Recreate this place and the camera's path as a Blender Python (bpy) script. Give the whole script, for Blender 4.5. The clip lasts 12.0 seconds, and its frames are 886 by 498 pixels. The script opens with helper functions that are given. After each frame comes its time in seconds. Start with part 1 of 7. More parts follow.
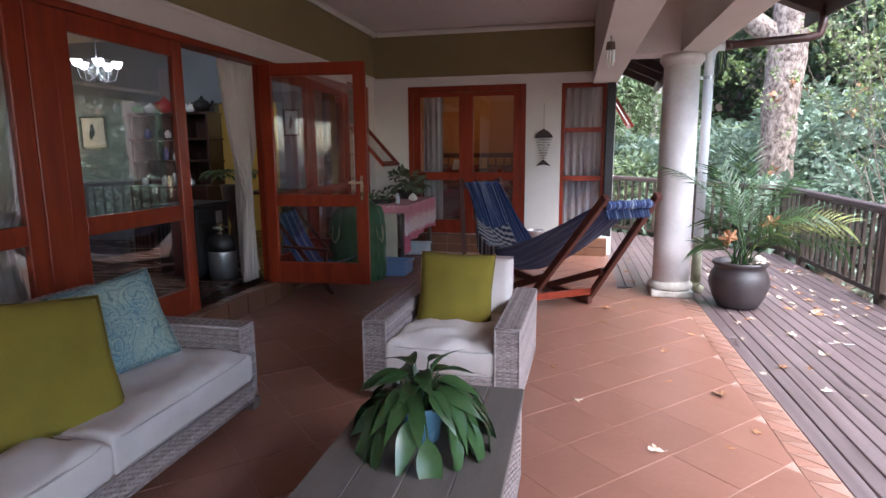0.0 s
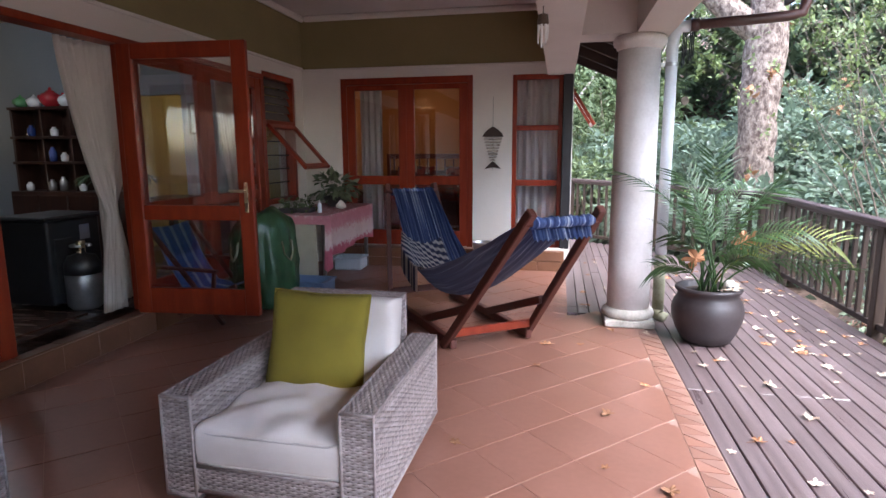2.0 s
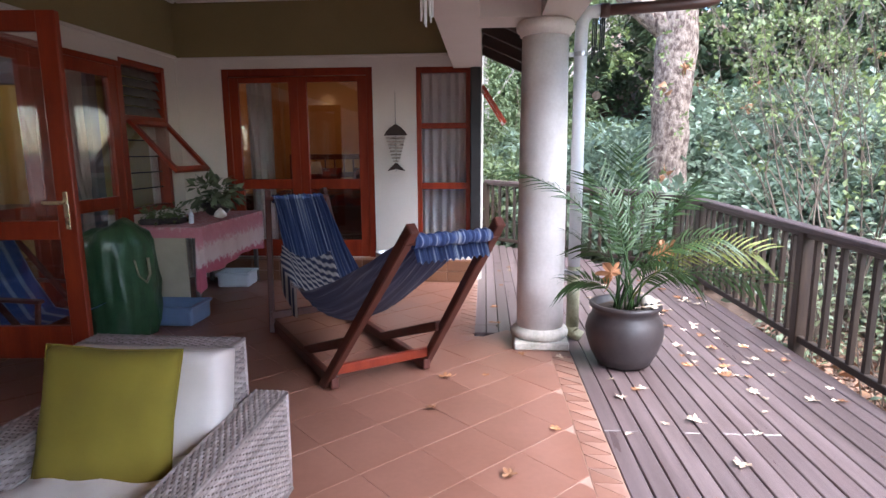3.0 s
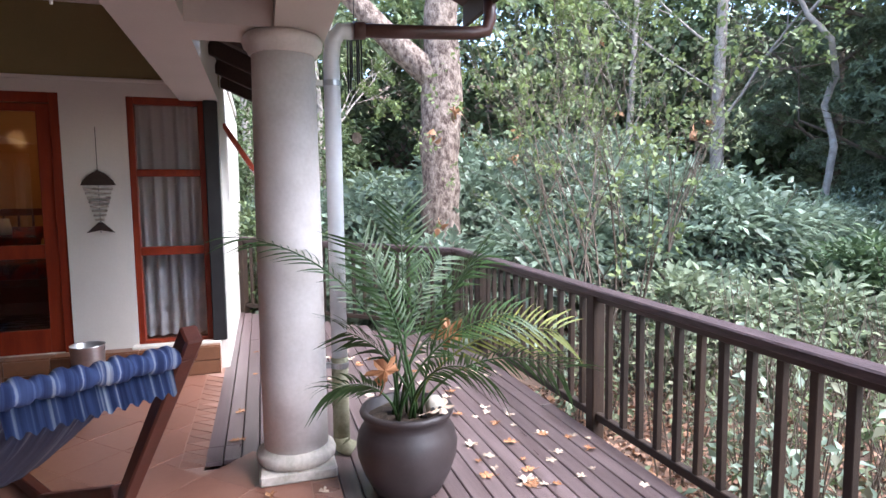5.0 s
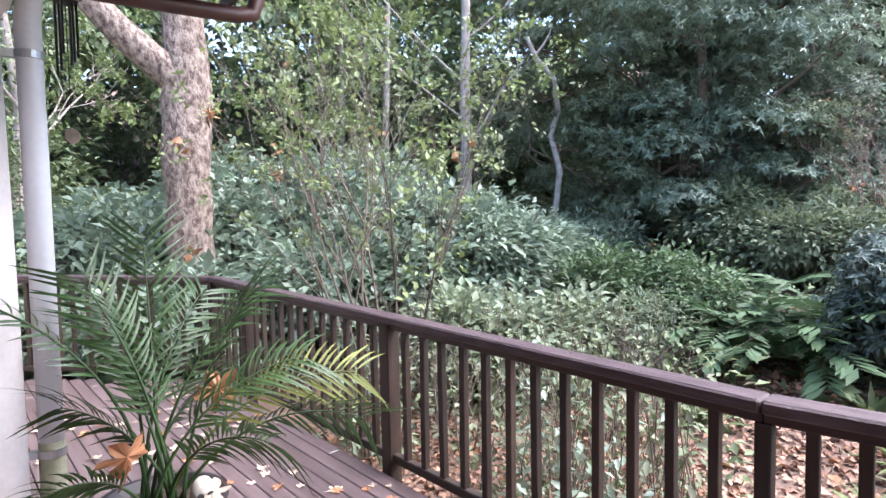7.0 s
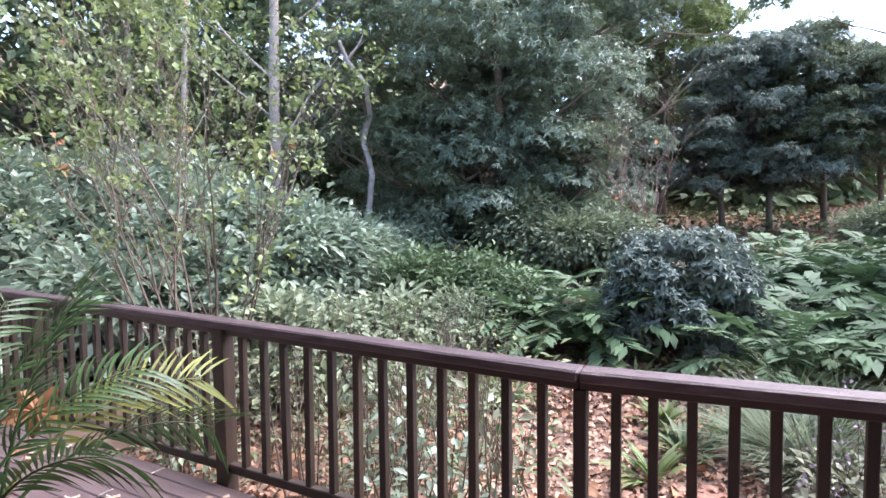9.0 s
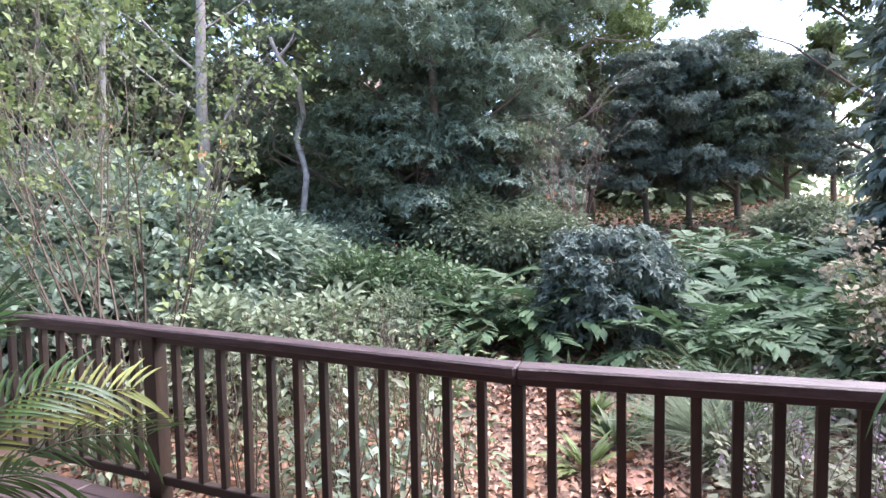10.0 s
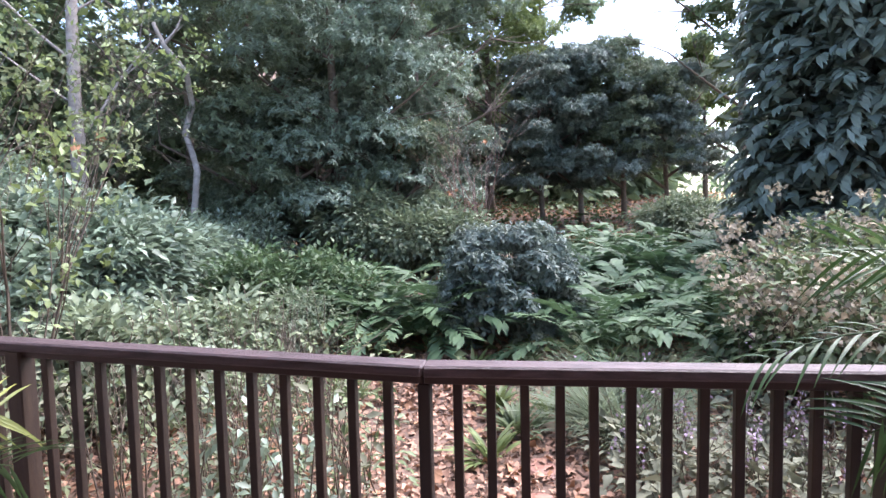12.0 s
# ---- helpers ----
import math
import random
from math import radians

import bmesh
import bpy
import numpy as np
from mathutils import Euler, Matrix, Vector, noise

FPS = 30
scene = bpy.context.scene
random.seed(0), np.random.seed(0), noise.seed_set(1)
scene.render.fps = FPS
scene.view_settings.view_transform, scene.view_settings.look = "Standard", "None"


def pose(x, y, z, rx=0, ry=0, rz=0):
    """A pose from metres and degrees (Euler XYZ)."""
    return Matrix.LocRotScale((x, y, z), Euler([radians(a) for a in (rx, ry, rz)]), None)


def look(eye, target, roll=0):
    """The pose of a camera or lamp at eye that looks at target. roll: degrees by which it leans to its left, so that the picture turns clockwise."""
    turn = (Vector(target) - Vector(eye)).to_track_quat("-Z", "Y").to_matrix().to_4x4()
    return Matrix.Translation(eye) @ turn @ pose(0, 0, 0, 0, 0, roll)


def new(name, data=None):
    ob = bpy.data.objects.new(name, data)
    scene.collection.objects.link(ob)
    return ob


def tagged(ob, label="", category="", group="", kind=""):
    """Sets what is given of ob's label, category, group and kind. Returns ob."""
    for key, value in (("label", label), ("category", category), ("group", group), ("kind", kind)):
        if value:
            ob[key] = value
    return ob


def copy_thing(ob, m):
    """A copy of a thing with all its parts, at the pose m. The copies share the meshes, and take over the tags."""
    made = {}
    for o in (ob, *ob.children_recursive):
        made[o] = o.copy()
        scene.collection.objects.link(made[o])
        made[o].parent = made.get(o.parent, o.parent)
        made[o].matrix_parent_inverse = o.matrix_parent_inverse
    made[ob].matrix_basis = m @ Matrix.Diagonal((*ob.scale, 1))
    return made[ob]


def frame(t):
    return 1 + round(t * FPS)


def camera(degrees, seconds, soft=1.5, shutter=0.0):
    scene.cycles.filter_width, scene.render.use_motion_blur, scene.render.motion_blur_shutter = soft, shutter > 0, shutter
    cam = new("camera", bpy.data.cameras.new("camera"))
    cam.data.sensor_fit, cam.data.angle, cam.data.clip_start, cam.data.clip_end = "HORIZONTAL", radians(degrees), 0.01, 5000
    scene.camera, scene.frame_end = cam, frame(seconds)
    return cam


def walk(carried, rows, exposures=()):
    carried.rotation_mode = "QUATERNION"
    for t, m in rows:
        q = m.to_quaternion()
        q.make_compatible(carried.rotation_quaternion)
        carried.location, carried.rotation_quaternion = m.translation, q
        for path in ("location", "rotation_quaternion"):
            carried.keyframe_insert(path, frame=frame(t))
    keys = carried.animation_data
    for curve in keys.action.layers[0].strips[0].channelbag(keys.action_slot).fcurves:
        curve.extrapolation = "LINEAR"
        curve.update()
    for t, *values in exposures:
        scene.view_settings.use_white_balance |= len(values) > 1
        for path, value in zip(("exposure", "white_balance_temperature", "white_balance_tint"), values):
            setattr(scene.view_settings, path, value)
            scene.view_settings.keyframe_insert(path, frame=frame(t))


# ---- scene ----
cam = camera(74.8, 12.0)
PATH = [
    (0, (1.695, 3.33, 1.386), (1.26, 5.254, 1.059), -0.4),
    (0.5, (1.804, 3.532, 1.38), (1.361, 5.455, 1.055), -0.3),
    (1, (1.932, 3.759, 1.373), (1.479, 5.68, 1.052), -0.4),
    (1.5, (1.984, 4.083, 1.387), (1.535, 6.004, 1.062), -0.2),
    (2, (2.065, 4.412, 1.393), (1.677, 6.346, 1.066), -0.3),
    (2.5, (2.164, 4.762, 1.406), (1.879, 6.714, 1.077), -0.4),
    (3, (2.239, 5.101, 1.397), (2.095, 7.068, 1.068), -0.4),
    (5, (2.51, 6.147, 1.437), (3.103, 8.049, 1.265), -0.7),
    (5.5, (2.551, 6.328, 1.43), (3.357, 8.153, 1.288), -0.8),
    (6, (2.632, 6.49, 1.427), (3.603, 8.234, 1.308), -0.8),
    (6.5, (2.638, 6.575, 1.425), (3.786, 8.209, 1.313), -1.0),
    (7, (2.593, 6.64, 1.42), (3.908, 8.143, 1.307), -1.1),
    (7.5, (2.51, 6.678, 1.42), (3.974, 8.036, 1.304), -1.2),
    (9.5, (2.358, 6.696, 1.423), (4.145, 7.585, 1.307), -0.7),
    (10, (2.336, 6.689, 1.436), (4.168, 7.482, 1.315), -1.0),
    (10.5, (2.325, 6.684, 1.442), (4.196, 7.38, 1.317), -1.0),
    (11, (2.325, 6.682, 1.444), (4.229, 7.278, 1.314), -1.2),
    (11.5, (2.342, 6.688, 1.444), (4.269, 7.204, 1.308), -1.4),
    (12, (2.36, 6.703, 1.442), (4.298, 7.179, 1.303), -1.3),
]
EXPOSURES = [(0.0, 2.85, 6050, 12), (3.0, 2.75, 6050, 12), (5.0, 2.46, 6150, 13), (7.5, 2.53, 6300, 17), (9.5, 2.5, 6350, 18), (12.0, 2.45, 6350, 19)]
walk(cam, [(t, look(eye, target, roll)) for t, eye, target, roll in PATH], EXPOSURES)

# ---- light ----
world = bpy.data.worlds.new("sky")
scene.world = world
world.use_nodes = True
wn = world.node_tree
sky = wn.nodes.new("ShaderNodeTexSky")
sky.sky_type, sky.sun_disc = "NISHITA", False
sky.sun_elevation, sky.sun_rotation = radians(55), radians(133)
sky.air_density, sky.dust_density, sky.ozone_density = 1.0, 1.2, 1.0
bg = wn.nodes["Background"]
wn.links.new(sky.outputs["Color"], bg.inputs["Color"])
bg.inputs["Strength"].default_value = 0.15


def lamp(name, kind, loc, energy, color, size=0.1, rot=None, angle=None):
    d = bpy.data.lights.new(name, kind)
    d.energy, d.color = energy, color
    if kind == "SUN":
        d.angle = radians(angle)
    elif kind == "AREA":
        d.size = size
    else:
        d.shadow_soft_size = size
    ob = new(name, d)
    ob.matrix_world = Matrix.Translation(loc) @ (rot or Matrix())
    return ob


lamp("sun", "SUN", (20, 5, 30), 3.0, (0.98, 0.98, 1.0), angle=60, rot=look((0, 0, 0), (-0.42, 0.39, -0.82)))
lamp("chandelier_light", "POINT", (-3.0, 8.5, 2.25), 3.2, (0.85, 0.92, 1.0), 0.12)
lamp("passage_light", "POINT", (-2.3, 12.2, 2.1), 1.1, (1.0, 0.82, 0.5), 0.1)
lamp("corner_lamp_light", "POINT", (-5.3, 9.8, 1.42), 2.2, (1.0, 0.75, 0.45), 0.08)
lamp("bedroom_light", "POINT", (-0.2, 14.2, 2.2), 0.9, (1.0, 0.55, 0.22), 0.1)


# ---- helpers for meshes ----
def part(name, bm, material, parent=None, label="", smooth=False):
    me = bpy.data.meshes.new(name)
    bm.to_mesh(me)
    bm.free()
    return link(name, me, material, parent, label, smooth)


def link(name, me, material, parent=None, label="", smooth=False):
    if smooth:
        me.polygons.foreach_set("use_smooth", [True] * len(me.polygons))
    if material and not me.materials:
        me.materials.append(material)
    ob = new(name, me)
    if parent:
        ob.parent = parent
    if label:
        ob["label"] = label
    return ob


def thing(name, m, label, category, group="", kind=""):
    ob = new(name)
    ob.empty_display_size = 0.1
    ob.matrix_world = m
    return tagged(ob, label, category, group, kind)


def box(bm, x0, x1, y0, y1, z0, z1, bevel=0.0, m=None, seg=1):
    r = bmesh.ops.create_cube(bm, size=1)
    vs = r["verts"]
    t = Matrix.LocRotScale(((x0 + x1) / 2, (y0 + y1) / 2, (z0 + z1) / 2), None, (abs(x1 - x0), abs(y1 - y0), abs(z1 - z0)))
    bmesh.ops.transform(bm, matrix=t, verts=vs)
    if bevel:
        es = list({e for v in vs for e in v.link_edges})
        vs = list({v for f in bmesh.ops.bevel(bm, geom=es, offset=bevel, segments=seg, affect="EDGES", profile=0.5)["faces"] for v in f.verts} | {v for v in vs if v.is_valid})
    if m:
        bmesh.ops.transform(bm, matrix=m, verts=[v for v in vs if v.is_valid])
    return bm


def bx(x0, x1, y0, y1, z0, z1, bevel=0.0, m=None, seg=1):
    return box(bmesh.new(), x0, x1, y0, y1, z0, z1, bevel, m, seg)


def tube(bm, pts, radii, seg=8, caps=True, flat=1.0):
    """A tapered tube along points; flat squashes it across."""
    pts = [Vector(p) for p in pts]
    if not hasattr(radii, "__len__"):
        radii = [radii] * len(pts)
    rings, side = [], None
    for i, p in enumerate(pts):
        d = (pts[min(i + 1, len(pts) - 1)] - pts[max(i - 1, 0)]).normalized()
        if side is None:
            side = d.orthogonal().normalized()
        side = (side - d * side.dot(d)).normalized()
        up = d.cross(side)
        rings.append([bm.verts.new(p + (side * math.cos(a) + up * math.sin(a) * flat) * radii[i]) for a in (2 * math.pi * k / seg for k in range(seg))])
    for a, b in zip(rings, rings[1:]):
        for k in range(seg):
            bm.faces.new((a[k], a[(k + 1) % seg], b[(k + 1) % seg], b[k]))
    if caps:
        bm.faces.new(rings[0][::-1]), bm.faces.new(rings[-1])
    return bm


def beam(bm, p0, p1, w, h, bevel=0.006):
    """A squared timber from p0 to p1, w across and h deep."""
    p0, p1 = Vector(p0), Vector(p1)
    d = p1 - p0
    m = Matrix.Translation((p0 + p1) / 2) @ d.to_track_quat("X", "Z").to_matrix().to_4x4()
    return box(bm, -d.length / 2, d.length / 2, -w / 2, w / 2, -h / 2, h / 2, bevel, m)


def lathe(bm, profile, seg=32, centre=(0, 0, 0)):
    rings = [[bm.verts.new((centre[0] + r * math.cos(2 * math.pi * k / seg), centre[1] + r * math.sin(2 * math.pi * k / seg), centre[2] + z)) for k in range(seg)] for r, z in profile]
    for a, b in zip(rings, rings[1:]):
        for k in range(seg):
            bm.faces.new((a[k], a[(k + 1) % seg], b[(k + 1) % seg], b[k]))
    bm.faces.new(rings[0][::-1]), bm.faces.new(rings[-1])
    return bm


def cushion(w, d, h, n=14, puff=0.5, crumple=0.012, seed=0, boxy=False):
    """A stuffed cushion lying in the xy plane, centred, with a seam round its rim."""
    bm = bmesh.new()
    top, bot = {}, {}
    for i in range(n + 1):
        for j in range(n + 1):
            u, v = 2 * i / n - 1, 2 * j / n - 1
            if boxy:
                u, v = math.sin(math.pi / 2 * u), math.sin(math.pi / 2 * v)
                e = min(1 - abs(u) ** 14, 1 - abs(v) ** 14)
            else:
                e = (1 - abs(u) ** 2.6) * (1 - abs(v) ** 2.6)
            k = max(0.0, e) ** (0.2 if boxy else puff)
            pinch = 1 - 0.05 * (1 - abs(u)) * abs(v) ** 4 if not boxy else 1
            pinch2 = 1 - 0.05 * (1 - abs(v)) * abs(u) ** 4 if not boxy else 1
            x, y = u * w / 2 * pinch2, v * d / 2 * pinch
            w_ = noise.noise(Vector((x * 7 + seed, y * 7, seed * 1.7))) * crumple * (1 + k)
            zt = (h / 2) * k + w_ * min(1, k * 2)
            edge = i in (0, n) or j in (0, n)
            top[i, j] = bm.verts.new((x, y, zt if not edge else (h * 0.12 if boxy else 0)))
            bot[i, j] = bm.verts.new((x, y, -(h / 2) * k)) if not edge else top[i, j]
    for i in range(n):
        for j in range(n):
            bm.faces.new((top[i, j], top[i + 1, j], top[i + 1, j + 1], top[i, j + 1]))
            bm.faces.new((bot[i, j], bot[i, j + 1], bot[i + 1, j + 1], bot[i + 1, j]))
    return bm


def sheet(f, nu, nv, thick=0.0):
    """A sheet of nu by nv cells from f(u, v) -> point, u and v from 0 to 1; thick gives it a back."""
    bm = bmesh.new()
    g = [[bm.verts.new(f(i / nu, j / nv)) for j in range(nv + 1)] for i in range(nu + 1)]
    for i in range(nu):
        for j in range(nv):
            bm.faces.new((g[i][j], g[i + 1][j], g[i + 1][j + 1], g[i][j + 1]))
    if thick:
        bmesh.ops.solidify(bm, geom=bm.faces[:], thickness=thick)
    return bm


def wicker(bm, o, u, v, w, h, pitch=0.0105, step=0.023, depth=0.0045):
    """Woven strands over upright stakes: a panel from o along the unit vectors u (w long) and v (h high)."""
    o, u, v = Vector(o), Vector(u), Vector(v)
    n = u.cross(v)
    rows, cols = max(2, round(h / pitch)), max(2, round(w / step))
    ph, st = h / rows, w / cols
    for r in range(rows):
        prev = None
        jit = random.uniform(-0.1, 0.1)
        for c in range(cols * 2 + 1):
            wave = math.cos(math.pi * (c / 2 + r)) * depth * (1 if c % 2 == 0 else 0)
            base = o + u * (c * st / 2) + v * ((r + 0.5 + jit * random.random()) * ph) + n * wave
            ring = [bm.verts.new(base - v * ph * 0.56), bm.verts.new(base + n * 0.005), bm.verts.new(base + v * ph * 0.56)]
            if prev:
                for k in (0, 1):
                    bm.faces.new((prev[k], ring[k], ring[k + 1], prev[k + 1]))
            prev = ring
    return bm


# ---- materials ----
def rgb(c):
    return (*c, 1.0)


def material(name, c1, c2, rough=0.6, metal=0.0, scale=8.0, fine=90.0, bump=0.15, spread=0.5, stretch=(1, 1, 1), random_amt=0.0, spec=0.5, island=False, coat=0.0, trans=0.0, dist=0.01):
    """Two colours mixed by noise at two scales, with fine relief; stretch draws the grain out along an axis."""
    m = bpy.data.materials.new(name)
    m.use_nodes = True
    nt = m.node_tree
    N, L = nt.nodes, nt.links
    b = N["Principled BSDF"]
    tc = N.new("ShaderNodeTexCoord")
    mp = N.new("ShaderNodeMapping")
    mp.inputs["Scale"].default_value = stretch
    L.new(tc.outputs["Object"], mp.inputs["Vector"])
    vec = mp.outputs["Vector"]
    if random_amt:
        oi = N.new("ShaderNodeObjectInfo")
        add = N.new("ShaderNodeVectorMath")
        mul = N.new("ShaderNodeVectorMath")
        mul.operation = "SCALE"
        comb = N.new("ShaderNodeCombineXYZ")
        for k in ("X", "Y", "Z"):
            L.new(oi.outputs["Random"], comb.inputs[k])
        L.new(comb.outputs[0], mul.inputs[0])
        mul.inputs["Scale"].default_value = 40
        L.new(vec, add.inputs[0])
        L.new(mul.outputs[0], add.inputs[1])
        vec = add.outputs[0]
    n1, n2 = N.new("ShaderNodeTexNoise"), N.new("ShaderNodeTexNoise")
    n1.inputs["Scale"].default_value, n1.inputs["Detail"].default_value = scale, 6
    n2.inputs["Scale"].default_value, n2.inputs["Detail"].default_value = fine, 4
    for n in (n1, n2):
        L.new(vec, n.inputs["Vector"])
    mixn = N.new("ShaderNodeMath")
    mixn.operation = "MULTIPLY_ADD"
    L.new(n2.outputs["Fac"], mixn.inputs[0])
    mixn.inputs[1].default_value = 0.4
    L.new(n1.outputs["Fac"], mixn.inputs[2])
    ramp = N.new("ShaderNodeMapRange")
    ramp.inputs["From Min"].default_value, ramp.inputs["From Max"].default_value = 0.7 - spread / 2, 0.7 + spread / 2
    L.new(mixn.outputs[0], ramp.inputs["Value"])
    mix = N.new("ShaderNodeMix")
    mix.data_type = "RGBA"
    mix.inputs["A"].default_value, mix.inputs["B"].default_value = rgb(c1), rgb(c2)
    L.new(ramp.outputs["Result"], mix.inputs["Factor"])
    col = mix.outputs["Result"]
    if random_amt or island:
        hs = N.new("ShaderNodeHueSaturation")
        src = N.new("ShaderNodeNewGeometry").outputs["Random Per Island"] if island else oi.outputs["Random"]
        mr = N.new("ShaderNodeMapRange")
        amt = random_amt or 0.28
        mr.inputs["To Min"].default_value, mr.inputs["To Max"].default_value = 1 - amt, 1 + amt
        L.new(src, mr.inputs["Value"])
        L.new(mr.outputs["Result"], hs.inputs["Value"])
        L.new(col, hs.inputs["Color"])
        col = hs.outputs["Color"]
    L.new(col, b.inputs["Base Color"])
    b.inputs["Metallic"].default_value = metal
    b.inputs["Specular IOR Level"].default_value = spec
    b.inputs["Coat Weight"].default_value = coat
    rr = N.new("ShaderNodeMapRange")
    rr.inputs["To Min"].default_value, rr.inputs["To Max"].default_value = max(0.02, rough - 0.08), min(1, rough + 0.1)
    L.new(n1.outputs["Fac"], rr.inputs["Value"])
    L.new(rr.outputs["Result"], b.inputs["Roughness"])
    if bump:
        bp = N.new("ShaderNodeBump")
        bp.inputs["Strength"].default_value, bp.inputs["Distance"].default_value = bump, dist
        L.new(mixn.outputs[0], bp.inputs["Height"])
        L.new(bp.outputs["Normal"], b.inputs["Normal"])
    if trans:
        tl = N.new("ShaderNodeBsdfTranslucent")
        L.new(col, tl.inputs["Color"])
        ms = N.new("ShaderNodeMixShader")
        ms.inputs["Fac"].default_value = trans
        L.new(b.outputs[0], ms.inputs[1])
        L.new(tl.outputs[0], ms.inputs[2])
        L.new(ms.outputs[0], N["Material Output"].inputs["Surface"])
    return m


def leaf_material(name, c1, c2, rough=0.4, amount=0.45, trans=0.25, spec=0.5):
    c1, c2 = [tuple(min(0.8, v * k) for v, k in zip(c, (1.22, 1.08, 0.9))) for c in (c1, c2)]
    return material(name, c1, c2, rough + 0.12, scale=3.0, fine=40, bump=0.1, spread=0.6, island=True, random_amt=0, trans=trans, spec=spec * 0.8)


def glass(name, tint=(1, 1, 1)):
    m = bpy.data.materials.new(name)
    m.use_nodes = True
    N, L = m.node_tree.nodes, m.node_tree.links
    t, g, f, ms = N.new("ShaderNodeBsdfTransparent"), N.new("ShaderNodeBsdfGlossy"), N.new("ShaderNodeLayerWeight"), N.new("ShaderNodeMixShader")
    pw, ma = N.new("ShaderNodeMath"), N.new("ShaderNodeMath")
    t.inputs["Color"].default_value = rgb(tint)
    g.inputs["Roughness"].default_value = 0.01
    pw.operation, ma.operation = "POWER", "MULTIPLY_ADD"
    pw.inputs[1].default_value, ma.inputs[1].default_value, ma.inputs[2].default_value = 4.0, 0.7, 0.13
    L.new(f.outputs["Facing"], pw.inputs[0])
    L.new(pw.outputs[0], ma.inputs[0])
    L.new(ma.outputs[0], ms.inputs[0])
    L.new(t.outputs[0], ms.inputs[1])
    L.new(g.outputs[0], ms.inputs[2])
    L.new(ms.outputs[0], N["Material Output"].inputs["Surface"])
    return m


def glow(name, color, strength):
    m = bpy.data.materials.new(name)
    m.use_nodes = True
    b = m.node_tree.nodes["Principled BSDF"]
    b.inputs["Base Color"].default_value = rgb(color)
    b.inputs["Emission Color"].default_value = rgb(color)
    b.inputs["Emission Strength"].default_value = strength
    return m


def striped(name, base, stripe, period, width, axis="X", rough=0.85, soft=0.02):
    """A woven cloth with stripes across one axis of the object, and fine relief."""
    m = material(name, base, tuple(c * 0.8 for c in base), rough, scale=14, fine=260, bump=0.2)
    N, L = m.node_tree.nodes, m.node_tree.links
    b = N["Principled BSDF"]
    old = b.inputs["Base Color"].links[0].from_socket
    tc, sep, mod, ms = N.new("ShaderNodeTexCoord"), N.new("ShaderNodeSeparateXYZ"), N.new("ShaderNodeMath"), N.new("ShaderNodeMapRange")
    L.new(tc.outputs["Object"], sep.inputs[0])
    mod.operation = "PINGPONG"
    mod.inputs[1].default_value = period
    L.new(sep.outputs[axis], mod.inputs[0])
    ms.inputs["From Min"].default_value, ms.inputs["From Max"].default_value = width, width + soft
    ms.inputs["To Min"].default_value, ms.inputs["To Max"].default_value = 1, 0
    L.new(mod.outputs[0], ms.inputs["Value"])
    mix = N.new("ShaderNodeMix")
    mix.data_type = "RGBA"
    mix.inputs["B"].default_value = rgb(stripe)
    L.new(ms.outputs[0], mix.inputs["Factor"])
    L.new(old, mix.inputs["A"])
    L.new(mix.outputs["Result"], b.inputs["Base Color"])
    return m


M = {}
M["plaster"] = material("cream_plaster", (0.64, 0.585, 0.525), (0.71, 0.655, 0.595), 0.85, scale=2, fine=60, bump=0.12)
M["trim"] = material("cream_trim", (0.67, 0.62, 0.56), (0.73, 0.68, 0.62), 0.7, scale=3, fine=70, bump=0.06)
M["olive_wall"] = material("olive_plaster", (0.225, 0.182, 0.082), (0.265, 0.215, 0.1), 0.85, scale=2, fine=60, bump=0.12)
M["ceiling"] = material("ceiling_paint", (0.57, 0.51, 0.47), (0.62, 0.56, 0.52), 0.8, scale=1.5, fine=50, bump=0.05)
M["column"] = material("column_paint", (0.56, 0.5, 0.47), (0.7, 0.64, 0.615), 0.6, scale=4, fine=50, bump=0.15, spread=0.4)
M["louvre"] = material("smoky_louvre_glass", (0.12, 0.11, 0.1), (0.18, 0.165, 0.15), 0.2, bump=0.02)
M["grimy"] = material("grimy_column_base", (0.3, 0.27, 0.21), (0.7, 0.63, 0.57), 0.8, scale=9, fine=45, bump=0.3, spread=0.6)
M["pipe"] = material("white_pvc", (0.66, 0.67, 0.7), (0.78, 0.79, 0.82), 0.4, scale=5, fine=40, bump=0.03)
M["green_pipe"] = material("mossy_pvc", (0.16, 0.15, 0.08), (0.34, 0.33, 0.24), 0.8, scale=9, fine=60, bump=0.2)
M["red_wood"] = material("red_varnished_timber", (0.17, 0.018, 0.007), (0.27, 0.036, 0.011), 0.36, scale=3, fine=40, bump=0.06, stretch=(6, 6, 0.6), spec=0.35)
M["dark_wood"] = material("dark_varnished_timber", (0.06, 0.016, 0.011), (0.11, 0.03, 0.02), 0.38, scale=5, fine=60, bump=0.1, stretch=(3, 3, 3))
M["cabinet_wood"] = material("dark_cabinet_wood", (0.03, 0.012, 0.008), (0.055, 0.022, 0.014), 0.4, scale=4, fine=60, bump=0.05, stretch=(4, 4, 0.5))
M["rail_wood"] = material("weathered_rail_timber", (0.026, 0.0125, 0.011), (0.055, 0.027, 0.025), 0.5, scale=5, fine=70, bump=0.3, stretch=(5, 0.7, 5), random_amt=0.2)
M["rail_top"] = material("weathered_handrail_timber", (0.022, 0.0105, 0.0105), (0.1, 0.065, 0.068), 0.52, scale=9, fine=90, bump=0.6, spread=0.5, stretch=(6, 0.7, 6), random_amt=0.1)
